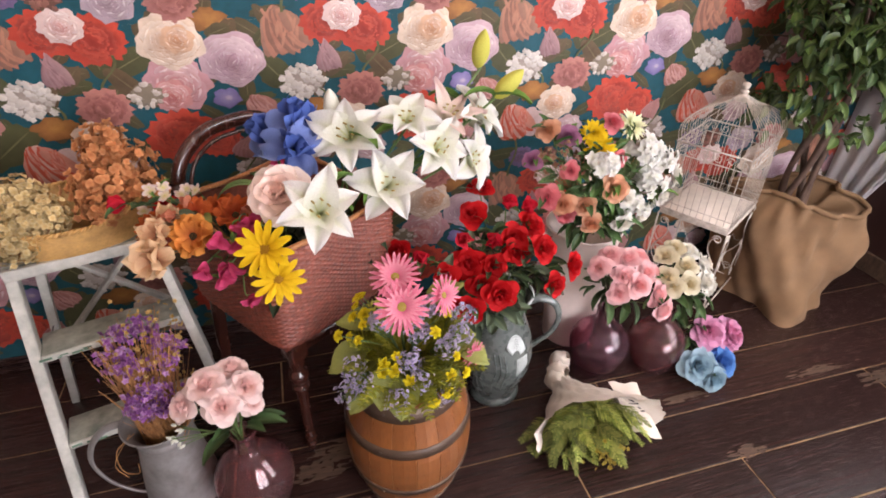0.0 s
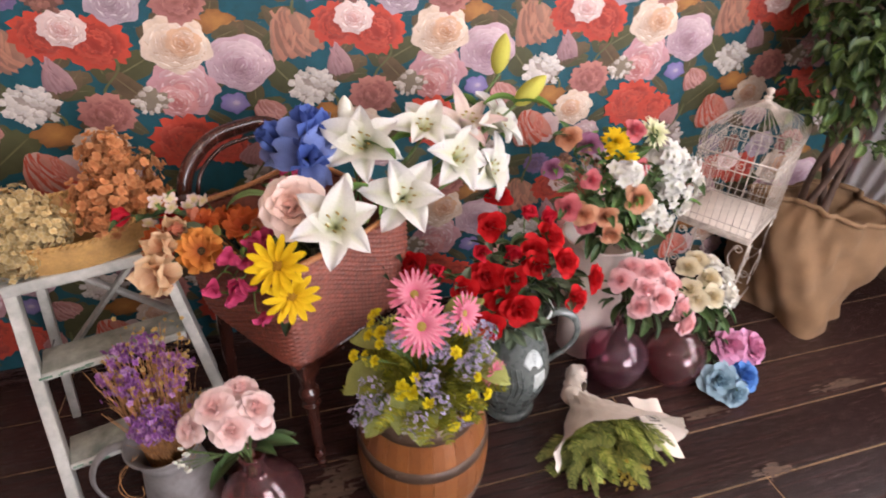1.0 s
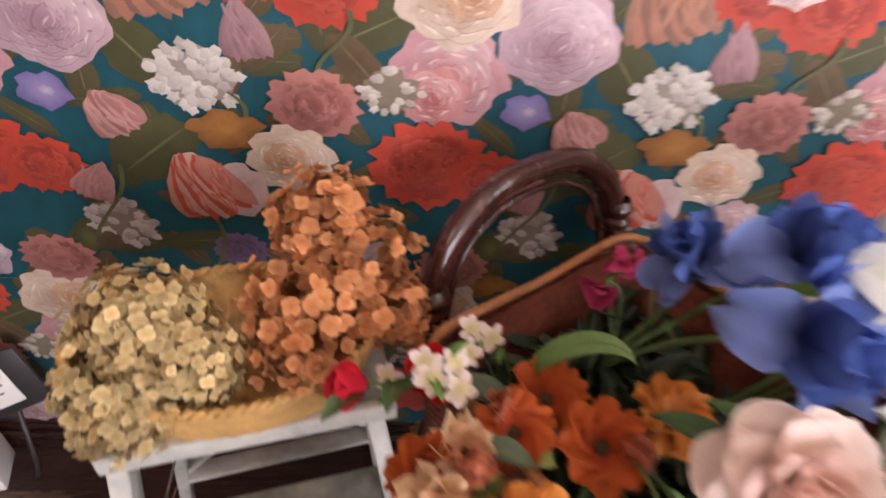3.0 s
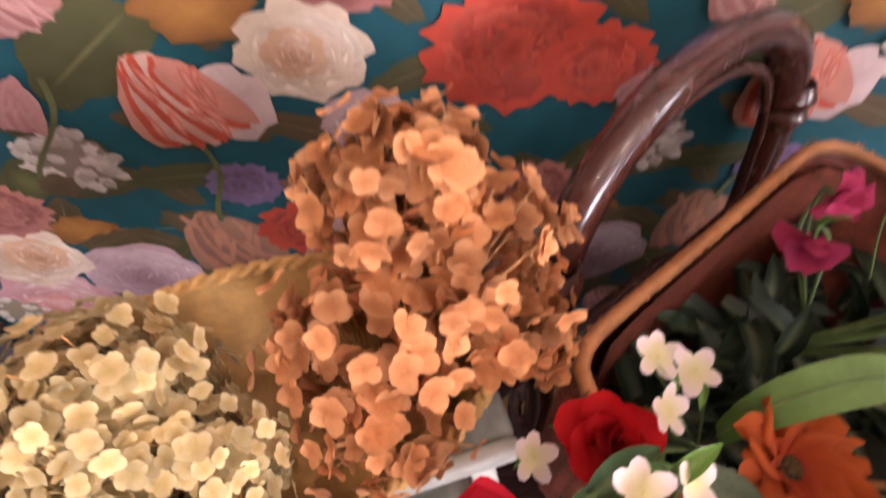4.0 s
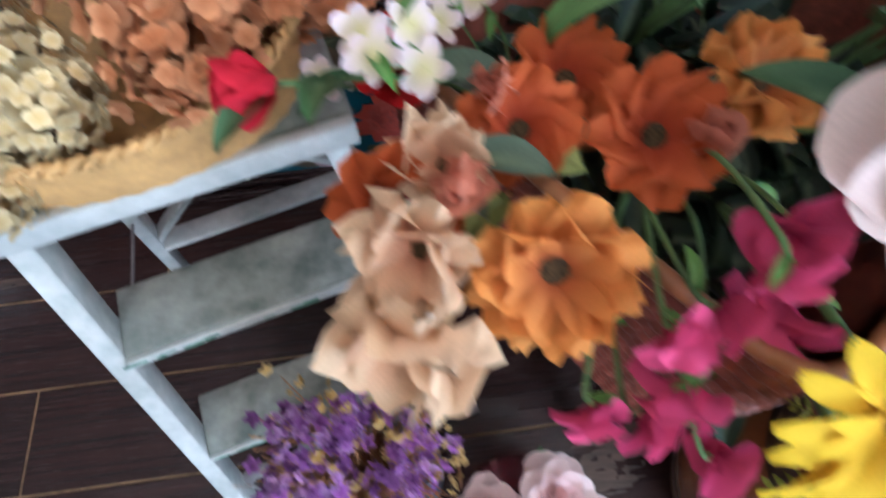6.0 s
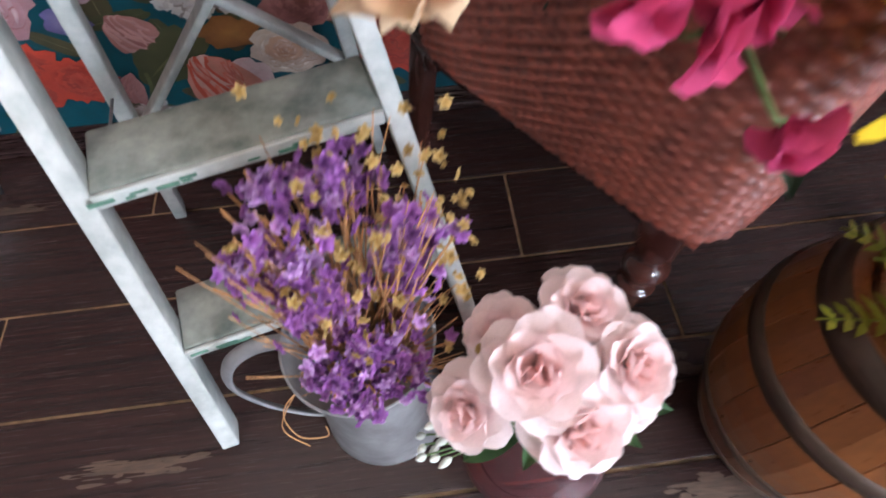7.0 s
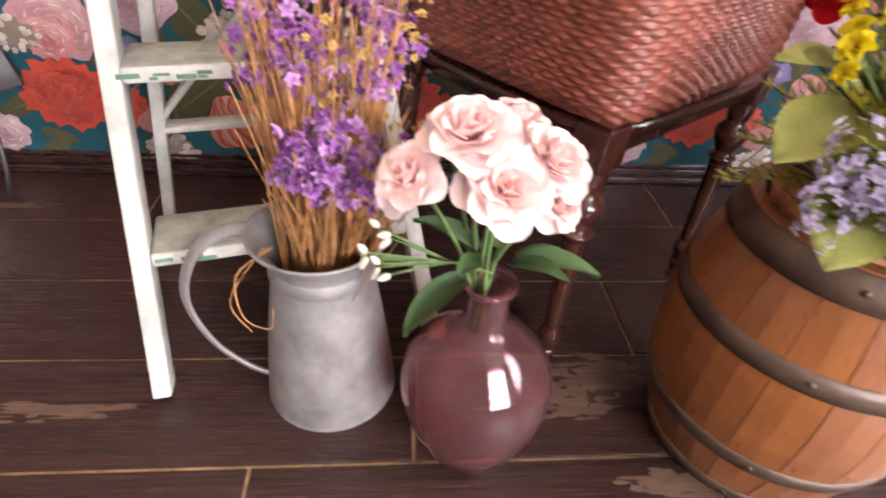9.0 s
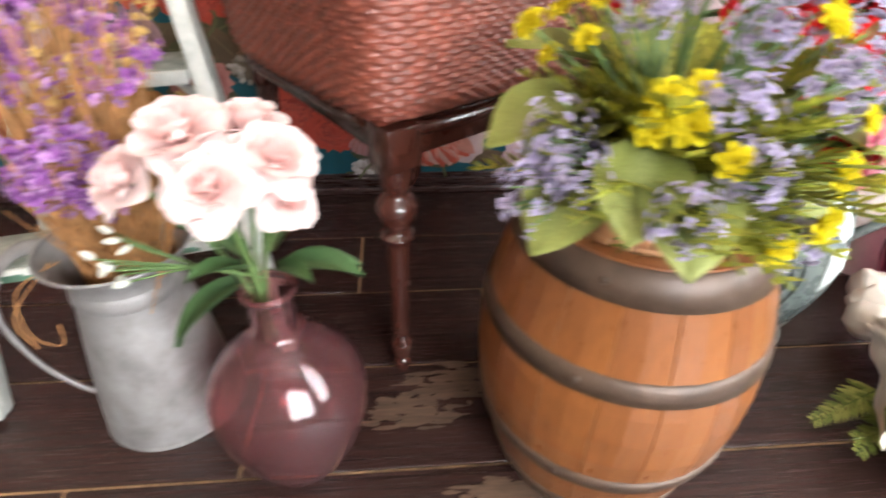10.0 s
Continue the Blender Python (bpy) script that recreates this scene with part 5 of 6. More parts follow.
# white lilies in the basket
around(0.017, 0.022, -0.033)
LILIES = [((0.42, -0.50, 0.955), (-0.35, -0.7, 0.75)), ((0.56, -0.47, 0.965), (0.0, -0.6, 0.9)), ((0.745, -0.42, 0.945), (0.75, -0.4, 0.6)), ((0.625, -0.50, 0.905), (0.25, -0.8, 0.6)), ((0.495, -0.53, 0.83), (0.0, -0.85, 0.65)), ((0.315, -0.69, 0.865), (0.05, -0.75, 0.75)), ((0.72, -0.46, 0.855), (0.6, -0.7, 0.3))]
for k, (h, w) in enumerate(LILIES):
    flower("lily", "large white lily with pale green throat and yellow stamens", "flower", LILY_PETAL, M_PETAL, h, w, (0.122, 0.104, 0.108, 0.112, 0.120, 0.120, 0.105)[k], (0.33 + 0.02 * k, -0.40, 0.62), "white lilies", 0.004, LEAF_BRIGHT, 1, 0.10, LILY_MID, seed=k, petals=6)
flower("lily", "pale pink half-open lily above white lilies", "flower", PINKLILY_PETAL, M_PETAL, (0.675, -0.44, 0.955), (0.15, -0.45, 0.95), 0.11, (0.40, -0.38, 0.62), "white lilies", 0.004, LEAF_BRIGHT, 1, 0.1, LILY_MID, seed=9, petals=6)
for k, (h, w, sz, me) in enumerate((((0.385, -0.45, 0.985), (-0.05, -0.1, 1), 0.085, BUD_WHITE), ((0.785, -0.36, 1.065), (0.18, 0, 1), 0.10, BUD_YELLOW), ((0.80, -0.46, 1.015), (0.75, -0.1, 0.75), 0.10, BUD_YELLOW), ((0.345, -0.60, 0.885), (0.2, -0.2, 1), 0.07, BUD_WHITE))):
    flower("lily_bud", "closed lily bud on a green stem", "flower", me, M_PETAL, h, w, sz, (0.42, -0.38, 0.62), "lily buds", 0.0035, LEAF_BRIGHT, 2 if k in (1, 2) else 1, 0.09, seed=20 + k)

# other flowers of the basket
flower("garden_rose", "large pale peach-pink rose in full bloom", "flower", PEACH, M_PETAL, (0.238, -0.626, 0.890), (-0.1, -0.75, 0.65), 0.077, (0.22, -0.45, 0.62), seed=30, leaf=LEAF, leaves=2, leaf_size=0.08)
for h, w, sz in (((0.192, -0.735, 0.822), (-0.25, -0.75, 0.65), 0.055), ((0.207, -0.748, 0.752), (0.15, -0.9, 0.35), 0.051)):
    top = flower("sunflower", "bright yellow sunflower with golden centre leaning over a basket", "flower", SUN_PETAL, M_PETAL, h, w, sz, (0.22, -0.55, 0.70), "sunflowers", 0.004, LEAF_BRIGHT, 0, 0.07, SUN_MID, seed=int(h[2] * 100), petals=13)
    m = HEADS[top.name] @ Matrix.Translation((0, 0, 0.05)) @ Matrix.Rotation(0.24, 4, "Z")
    for k in range(11):
        part("petal", SUN_PETAL, M_PETAL, top, m=m @ turned(2 * math.pi * k / 11, -0.30 + 0.12 * (k % 3)) @ Matrix.Scale(0.72, 4))


def iris(h, w, sz, seed):
    top = flower("iris", "deep blue iris with ruffled standing and falling petals", "flower", IRIS_UP, M_PETAL, h, w, sz, (0.20, -0.33, 0.66), "blue irises", 0.004, LEAF_DARK, 0, 0.14, None, seed=seed, petals=3)
    m = HEADS[top.name]
    for k in range(3):
        part("petal", IRIS_FALL, M_PETAL, top, m=m @ turned(2.094 * k + 1.0, 0.1 * k))


iris((0.295, -0.46, 0.99), (0.1, -0.35, 0.9), 0.072, 41)
iris((0.278, -0.53, 0.955), (0.1, -0.75, 0.5), 0.078, 42)
iris((0.225, -0.42, 0.955), (-0.6, -0.2, 0.6), 0.062, 43)

around(0.006, 0.016, -0.024)
POPPIES = [((-0.004, -0.560, 0.822), (-0.15, -0.3, 0.9), 0.036, TAN_PETAL, "faded apricot poppy drooping over a basket edge"), ((0.045, -0.535, 0.815), (0.0, -0.3, 0.95), 0.042, RUST_PETAL, "rust-red poppy with ruffled petals and dark centre"), ((0.050, -0.626, 0.808), (-0.15, -0.75, 0.7), 0.052, POPPY_PETAL, "orange poppy with ruffled petals and dark centre"), ((0.135, -0.54, 0.80), (0.0, -0.5, 0.85), 0.050, RUST_PETAL, "rust-red poppy with ruffled petals and dark centre"), ((0.225, -0.50, 0.79), (0.25, -0.3, 0.9), 0.048, POPPY_PETAL, "orange poppy with ruffled petals and dark centre"), ((-0.022, -0.604, 0.810), (-0.4, -0.7, 0.6), 0.046, TAN_PETAL, "faded apricot poppy drooping over a basket edge"), ((-0.034, -0.640, 0.772), (-0.4, -0.8, 0.25), 0.056, TAN_PETAL, "faded apricot poppy drooping over a basket edge"), ((-0.035, -0.565, 0.80), (-0.3, -0.7, 0.6), 0.045, RUST_PETAL, "rust-red poppy with ruffled petals and dark centre"), ((0.095, -0.47, 0.78), (0.1, -0.2, 0.95), 0.048, RUST_PETAL, "rust-red poppy with ruffled petals and dark centre")]
for k, (h, w, sz, me, lab) in enumerate(POPPIES):
    flower("poppy", lab, "flower", me, M_PETAL, h, w, sz, (0.12, -0.45, 0.66), "orange poppies", 0.003, LEAF_WIDE if k % 2 else LEAF_GREY, 1, 0.05, POPPY_MID, M_DRYSTEM, seed=50 + k, petals=8 if me is not TAN_PETAL else 6)
for k, (h, w) in enumerate((((0.025, -0.525, 0.855), (-0.3, -0.4, 0.8)), ((-0.005, -0.60, 0.855), (-0.4, -0.8, 0.5)), ((0.165, -0.565, 0.835), (0.1, -0.4, 0.9)))):
    flower("poppy_bud", "coral poppy bud on a brown stem", "flower", BUD_CORAL, M_PETAL, Vector(h) - Vector(w) * 0.04, w, 0.055, (0.10, -0.45, 0.66), "coral buds", 0.0028, LEAF_GREY, 1, 0.05, None, M_DRYSTEM, seed=60 + k)
SWEET = [(0.105, -0.675, 0.815), (0.14, -0.66, 0.80), (0.125, -0.695, 0.77), (0.155, -0.655, 0.845), (0.10, -0.705, 0.745), (0.185, -0.63, 0.82), (0.065, -0.70, 0.765), (0.15, -0.735, 0.705), (0.19, -0.66, 0.785), (0.24, -0.24, 0.80), (0.27, -0.22, 0.775), (0.22, -0.27, 0.775)]
for k, h in enumerate(SWEET):
    w = (math.sin(k * 2.1) * 0.7, -0.7, 0.5 * math.cos(k * 1.3))
    flower("sweet_pea", "magenta sweet pea blossom", "flower", MAGENTA, M_PETAL, h, w, 0.027 + 0.005 * (k % 3), (0.17, -0.50, 0.70) if k < 9 else (0.25, -0.30, 0.68), "magenta sweet peas", 0.002, LEAF_BRIGHT, 1, 0.025, seed=70 + k)
around(0.0, -0.024, 0.004)
flower("red_rose", "single red rosebud on a leafy stem over the ladder", "flower", RED_BUD, M_PETAL, (-0.094, -0.460, 0.818), (-0.9, -0.25, 0.35), 0.027, (0.06, -0.42, 0.72), "", 0.0022, LEAF, 4, 0.052, seed=90)
flower("red_rose", "red rose lying among pale cherry blossoms", "flower", RED, M_PETAL, (-0.020, -0.405, 0.765), (-0.3, -0.3, 0.9), 0.040, (0.08, -0.40, 0.70), "", 0.0022, LEAF, 3, 0.045, seed=91)
for k, h in enumerate(((-0.038, -0.457, 0.846), (-0.009, -0.454, 0.846), (-0.032, -0.477, 0.848), (-0.004, -0.479, 0.836), (0.013, -0.399, 0.796), (0.020, -0.358, 0.791), (0.043, -0.371, 0.791), (-0.076, -0.416, 0.771), (0.325, -0.20, 0.81))):
    flower("cherry_blossom", "small pale pink cherry blossom with yellow centre", "flower", BLOSSOM5, M_PETAL, h, (math.sin(k * 1.9) * 0.5, -0.4, 0.8), 0.0175, (0.07, -0.40, 0.70) if k < 8 else (0.30, -0.25, 0.70), "cherry blossoms", 0.0013, LEAF_BRIGHT, 1, 0.03, seed=100 + k)
# a long curled leaf, and dark foliage that fills the basket, deepened for the shade inside
curl = thing("curled_leaf", "long light green leaf curling over a basket edge", "leaf", (0.124, -0.40, 0.695))
s = Shape()
v, c = [], []
for t in np.linspace(0, 1, 16):
    a = 2.9 * t
    w = 0.017 * math.sin(math.pi * min(1, 0.15 + 0.85 * t)) + 0.001
    ctr = Vector((-0.045 + 0.075 * (1 - math.cos(a)), -0.02 + 0.01 * t, 0.03 + 0.085 * math.sin(a)))
    for u in (-1, -0.4, 0.4, 1):
        v.append(ctr + Vector((0.15 * w * u, w * u, 0.15 * w * abs(u))))
        c.append(mixc((0.10, 0.26, 0.06), (0.28, 0.42, 0.16), t))
s.add(v, grid_faces(4, 16), c)
part("blade", s, M_LEAF, curl)
part("midrib", tube([(v[4 * i + 1] + v[4 * i + 2]) / 2 for i in range(16)], lambda t: 0.0016 - 0.001 * t, 5), M_STEM, curl)
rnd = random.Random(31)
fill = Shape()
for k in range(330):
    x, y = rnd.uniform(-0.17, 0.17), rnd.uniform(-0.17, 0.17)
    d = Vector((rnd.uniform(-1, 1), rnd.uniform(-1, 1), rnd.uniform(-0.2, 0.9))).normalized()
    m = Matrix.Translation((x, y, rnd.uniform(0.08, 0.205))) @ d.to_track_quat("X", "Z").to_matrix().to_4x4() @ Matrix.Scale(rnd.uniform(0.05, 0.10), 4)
    # greens taken close to black: the basket's inner shade is in the leaf colour
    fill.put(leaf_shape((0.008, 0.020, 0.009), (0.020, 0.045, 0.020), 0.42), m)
tagged(part("foliage_filling", fill, M_LEAF, m=pose(0.252, -0.414, 0.4545, 0, 0, 35.6)), "dark green artificial foliage filling a wicker basket, deepened for the shade inside", "foliage", kind="stuff")

# red roses in the stoneware pitcher
around(0.002, -0.003, -0.031)
REDS_AT = [(0.79, -0.44, 0.745), (0.85, -0.50, 0.72), (0.915, -0.48, 0.69), (0.715, -0.55, 0.66), (0.79, -0.55, 0.64), (0.85, -0.55, 0.64), (0.89, -0.65, 0.67), (1.01, -0.60, 0.56), (0.72, -0.57, 0.60), (0.78, -0.60, 0.60), (0.60, -0.55, 0.62), (0.55, -0.50, 0.61), (0.65, -0.60, 0.59), (0.68, -0.70, 0.56), (0.77, -0.68, 0.57), (0.93, -0.66, 0.55), (0.75, -0.50, 0.70), (0.92, -0.50, 0.64), (0.84, -0.60, 0.63), (0.74, -0.63, 0.56)]
for k, h in enumerate(REDS_AT):
    w = Vector(h) - Vector((0.83, -0.42, 0.50)) + Vector((0, -0.05, 0.02))
    bud = k in (1, 2, 3, 4, 10)
    flower("red_rose", "red artificial rose on a green stem in a pitcher", "flower", RED_BUD if bud else RED, M_PETAL, h, w, (0.029 if bud else 0.046 + 0.005 * (k % 3)), (0.838 + 0.03 * math.sin(k), -0.54 + 0.03 * math.cos(k), 0.41), "red roses", 0.002, LEAF_GREY if k % 3 == 0 else LEAF, 3, 0.058, seed=200 + k)
flower("red_rose", "red rosebud hanging beside a barrel", "flower", RED_BUD, M_PETAL, (0.635, -0.80, 0.52), (0.3, -0.6, -0.2), 0.034, (0.80, -0.55, 0.40), "", 0.002, LEAF_GREY, 1, 0.04, seed=230)

# mixed bouquet in the ceramic vase
around(0.004, 0.009, -0.042)
MIX = [((1.085, -0.385, 0.862), VIOLETR, 0.034, "dusky violet rose"), ((1.155, -0.40, 0.875), YELLOW_MUM, 0.034, "bright yellow chrysanthemum"), ((1.165, -0.43, 0.835), YELLOW_MUM, 0.040, "bright yellow chrysanthemum"), ((1.215, -0.39, 0.895), CORALR, 0.032, "coral-pink rose"), ((1.285, -0.39, 0.885), GREEN_MUM, 0.040, "pale green-white chrysanthemum"), ((1.225, -0.44, 0.805), CORALR, 0.026, "coral-pink rose"), ((1.172, -0.525, 0.758), APRICOT, 0.040, "apricot garden rose"), ((0.985, -0.49, 0.735), CORALR, 0.036, "coral-pink rose"), ((1.03, -0.50, 0.715), APRICOT, 0.036, "apricot garden rose"), ((0.965, -0.41, 0.815), VIOLETR, 0.030, "dusky violet rose"), ((1.01, -0.40, 0.895), APRICOT, 0.034, "apricot garden rose"), ((1.45, -0.42, 0.715), WHITER, 0.038, "cream-white rose"), ((1.40, -0.45, 0.665), WHITER, 0.032, "cream-white rose"), ((1.10, -0.50, 0.70), APRICOT, 0.034, "apricot garden rose"), ((1.24, -0.49, 0.70), WHITER, 0.032, "cream-white rose"), ((1.055, -0.47, 0.80), CORALR, 0.028, "coral-pink rose"), ((1.13, -0.50, 0.635), APRICOT, 0.034, "apricot garden rose"), ((1.235, -0.505, 0.625), WHITER, 0.034, "cream-white rose"), ((1.32, -0.47, 0.62), WHITER, 0.034, "cream-white rose"), ((1.06, -0.47, 0.66), CORALR, 0.032, "coral-pink rose")]
for k, (h, me, sz, lab) in enumerate(MIX):
    w = Vector(h) - Vector((1.22, -0.25, 0.66)) + Vector((0, -0.06, 0))
    flower("bouquet_flower", lab + " in a mixed bouquet", "flower", me, M_PETAL, h, w, sz * 1.22, (1.216 + 0.04 * math.sin(k), -0.345, 0.52), "mixed bouquet", 0.002, LEAF_BRIGHT if k % 3 == 0 else LEAF, 4, 0.062, seed=300 + k)


def cluster(name, label, floret, mat, at, radii, n, size, root, seed, group="", tint=(0.75, 1.1), stem_mat=None, stems=6, low=-0.35, front=0.0):
    """A head of many small florets on an uneven oval, on a few thin stalks."""
    rnd = random.Random(seed)
    at, root = Vector(at) + ORIGIN, Vector(root) + ORIGIN
    top = thing(name, label, "flower", root, group)
    s, st = Shape(), Shape()
    for k in range(n):
        e = rnd.uniform(low, 1)
        a = rnd.random() * 6.28
        q = math.sqrt(max(0, 1 - e * e))
        d = Vector((q * math.cos(a), q * math.sin(a), e))
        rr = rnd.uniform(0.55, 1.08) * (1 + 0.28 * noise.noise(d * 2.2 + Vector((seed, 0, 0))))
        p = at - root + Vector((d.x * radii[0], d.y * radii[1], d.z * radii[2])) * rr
        # florets deeper in the head are coloured darker, to stand in for shade there
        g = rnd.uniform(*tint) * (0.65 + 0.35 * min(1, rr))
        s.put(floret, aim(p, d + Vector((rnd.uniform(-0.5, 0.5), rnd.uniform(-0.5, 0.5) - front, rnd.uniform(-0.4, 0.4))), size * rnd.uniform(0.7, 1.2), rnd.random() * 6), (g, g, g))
        if k % max(1, n // (stems * 6)) == 0:
            st.put(tube([(0, 0, 0), (at - root) * 0.6 + d * 0.004, p - d * size * 0.3], 0.0008, 4), Matrix())
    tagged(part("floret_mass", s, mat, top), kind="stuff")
    tagged(part("stalk_mass", st, stem_mat or M_STEM, top), kind="stuff")
    return top


for k, (at, r, n) in enumerate((((1.325, -0.42, 0.80), (0.055, 0.05, 0.055), 60), ((1.39, -0.41, 0.765), (0.055, 0.05, 0.055), 60), ((1.155, -0.49, 0.812), (0.045, 0.04, 0.03), 40), ((1.36, -0.44, 0.70), (0.045, 0.04, 0.05), 40), ((1.30, -0.47, 0.645), (0.06, 0.05, 0.04), 45))):
    cluster("white_blossom_cluster", "cluster of small white blossoms in a mixed bouquet", WHITE5, M_PETAL, at, r, n, 0.020 if k < 4 else 0.016, (1.22, -0.35, 0.52), 400 + k, "white blossom clusters", (0.85, 1.0), front=0.5)
cluster("berry_sprig", "sprig of small mauve and orange filler blossoms", floret_shape((0.34, 0.13, 0.05), (0.46, 0.28, 0.20), 4), M_PETAL, (1.04, -0.42, 0.80), (0.08, 0.06, 0.06), 50, 0.010, (1.21, -0.35, 0.52), 410, "", (0.5, 1.2), front=0.4)

# foliage masses behind the bouquets, one per vase
def foliage(label, at, radii, n, size, leaf, seed, tints=(0.7, 1.2)):
    rnd = random.Random(seed)
    s = Shape()
    for k in range(n):
        d = Vector((rnd.gauss(0, 1), rnd.gauss(0, 1), rnd.gauss(0, 1))).normalized() * rnd.uniform(0.3, 1.0)
        p = Vector((d.x * radii[0], d.y * radii[1], d.z * radii[2]))
        w = (d + Vector((rnd.uniform(-0.6, 0.6), rnd.uniform(-0.7, 0.3), rnd.uniform(-0.5, 0.5)))).normalized()
        g = rnd.uniform(*tints)
        s.put(leaf, Matrix.Translation(p) @ w.to_track_quat("X", "Z").to_matrix().to_4x4() @ Matrix.Rotation(rnd.uniform(-0.8, 0.8), 4, "X") @ Matrix.Scale(size * rnd.uniform(0.7, 1.3), 4), (g, g, g))
    return tagged(part("foliage", s, M_LEAF, m=Matrix.Translation(Vector(at) + ORIGIN)), label, "foliage", kind="stuff")


L_GREEN = leaf_shape((0.030, 0.075, 0.022), (0.075, 0.16, 0.05))
L_DARK = leaf_shape((0.014, 0.035, 0.014), (0.04, 0.08, 0.03), 0.40)
L_GREY = leaf_shape((0.07, 0.11, 0.07), (0.13, 0.18, 0.11), 0.6)
around(0.0, -0.01, -0.03)
foliage("dark green leaves under red roses in a pitcher", (0.815, -0.545, 0.545), (0.16, 0.11, 0.11), 150, 0.055, L_DARK, 1)
foliage("green leaves hanging over a ceramic vase rim", (1.205, -0.395, 0.575), (0.13, 0.07, 0.05), 85, 0.055, L_GREEN, 12)
foliage("green leaves filling a mixed bouquet", (1.175, -0.385, 0.715), (0.15, 0.09, 0.12), 150, 0.050, L_GREEN, 2, (0.7, 2.6))
foliage("grey-green leaves hanging over a pitcher rim", (0.76, -0.62, 0.47), (0.10, 0.05, 0.05), 40, 0.06, L_GREY, 3)

# pink, cream and white bouquets in the two round vases
around(-0.010, -0.006, -0.036)
PINKS = [(1.15, -0.58, 0.515), (1.25, -0.56, 0.51), (1.20, -0.62, 0.445), (1.25, -0.63, 0.47), (1.33, -0.58, 0.46), (1.32, -0.67, 0.40), (1.22, -0.60, 0.485), (1.31, -0.64, 0.435), (1.20, -0.55, 0.525), (1.29, -0.55, 0.50), (1.29, -0.60, 0.485)]
for k, h in enumerate(PINKS):
    w = Vector(h) - Vector((1.26, -0.52, 0.40))
    flower("pink_rose", "soft pink rose in a dense bouquet", "flower", PINK, M_PETAL, h, w, 0.044 + 0.005 * (k % 2), (1.243, -0.526, 0.27), "pink roses", 0.002, LEAF, 1, 0.05, seed=500 + k)
CREAMS = [(1.40, -0.56, 0.495), (1.49, -0.54, 0.485), (1.385, -0.60, 0.455), (1.46, -0.58, 0.46), (1.55, -0.55, 0.43), (1.56, -0.58, 0.375), (1.45, -0.62, 0.43), (1.40, -0.62, 0.435), (1.44, -0.54, 0.50), (1.52, -0.60, 0.41)]
for k, h in enumerate(CREAMS):
    w = Vector(h) - Vector((1.48, -0.52, 0.37))
    flower("cream_rose", "cream-white rose in a dense bouquet", "flower", (CREAMR, WHITER)[k in (4, 5, 9, 1)], M_PETAL, h, w, 0.044 + 0.010 * (k in (4, 5, 9)), (1.446, -0.574, 0.27), "cream roses", 0.002, LEAF, 1, 0.05, seed=520 + k)
foliage("green leaves under a pink bouquet", (1.24, -0.57, 0.41), (0.10, 0.07, 0.05), 34, 0.06, L_GREEN, 4)
foliage("green leaves under a cream bouquet", (1.47, -0.58, 0.36), (0.09, 0.06, 0.06), 34, 0.06, L_GREEN, 5)

# blue roses and a pink peony lying on the floor
around(-0.060, -0.041, 0)
for k, (h, me, sz, w, lab) in enumerate((((1.575, -0.66, 0.085), PALEBLUE, 0.072, (-0.3, -0.7, 0.6), "pale blue rose lying on the floor"), ((1.66, -0.665, 0.08), BLUER, 0.066, (0.1, -0.6, 0.7), "bright blue rose lying on the floor"), ((1.61, -0.70, 0.06), PALEBLUE, 0.058, (0, -0.9, 0.3), "pale blue rose lying on the floor"), ((1.635, -0.60, 0.165), PEONY, 0.068, (-0.2, -0.5, 0.8), "deep pink peony of a floor bouquet"), ((1.72, -0.60, 0.135), PEONY, 0.074, (0.3, -0.6, 0.6), "lilac-pink peony of a floor bouquet"))):
    flower("bouquet_flower", lab, "flower", me, M_PETAL, h, w, sz, (1.62, -0.50, 0.012), "floor bouquet", 0.003, LEAF, 2, 0.055, seed=540 + k)
foliage("small green leaves behind blue roses on the floor", (1.585, -0.575, 0.13), (0.05, 0.04, 0.08), 18, 0.06, L_GREEN, 6)

# large pink roses in the front vase
around(0.010, -0.026, 0.022)
BIGPINK = [((0.022, -0.752, 0.462), 0.054), ((-0.030, -0.765, 0.428), 0.043), ((0.050, -0.788, 0.430), 0.050), ((0.096, -0.752, 0.438), 0.049), ((0.068, -0.708, 0.450), 0.047), ((0.105, -0.770, 0.405), 0.034), ((0.006, -0.712, 0.438), 0.040)]
for k, (h, sz) in enumerate(BIGPINK):
    w = Vector(h) - Vector((0.045, -0.72, 0.33)) + Vector((0, -0.02, 0.01))
    flower("pink_rose", "large ruffled pale pink rose in a glass vase", "flower", PINK_BIG, M_PETAL, h, w, sz, (0.053 + 0.008 * math.sin(k), -0.735 + 0.008 * math.cos(k), 0.20), "large pink roses", 0.0028, None, 0, seed=560 + k)
vase_leaves = (((-0.9, -0.35, -0.45), 0.10), ((0.9, -0.25, 0.25), 0.09), ((0.6, -0.6, 0.45), 0.07), ((-0.5, -0.7, 0.6), 0.07), ((0.2, 0.8, 0.3), 0.07), ((0.95, 0.1, 0.1), 0.08), ((-0.7, 0.2, 0.5), 0.08))
spray = thing("leaf_spray", "green leaves and tiny white buds in a glass vase neck", "foliage", (0.073, -0.765, 0.255))
for d, ln in vase_leaves:
    part("leaf", LEAF, M_LEAF, spray, m=Matrix.Translation(Vector(d) * 0.03 + Vector((0, 0, 0.07))) @ Vector(d).to_track_quat("X", "Z").to_matrix().to_4x4() @ Matrix.Scale(ln, 4))
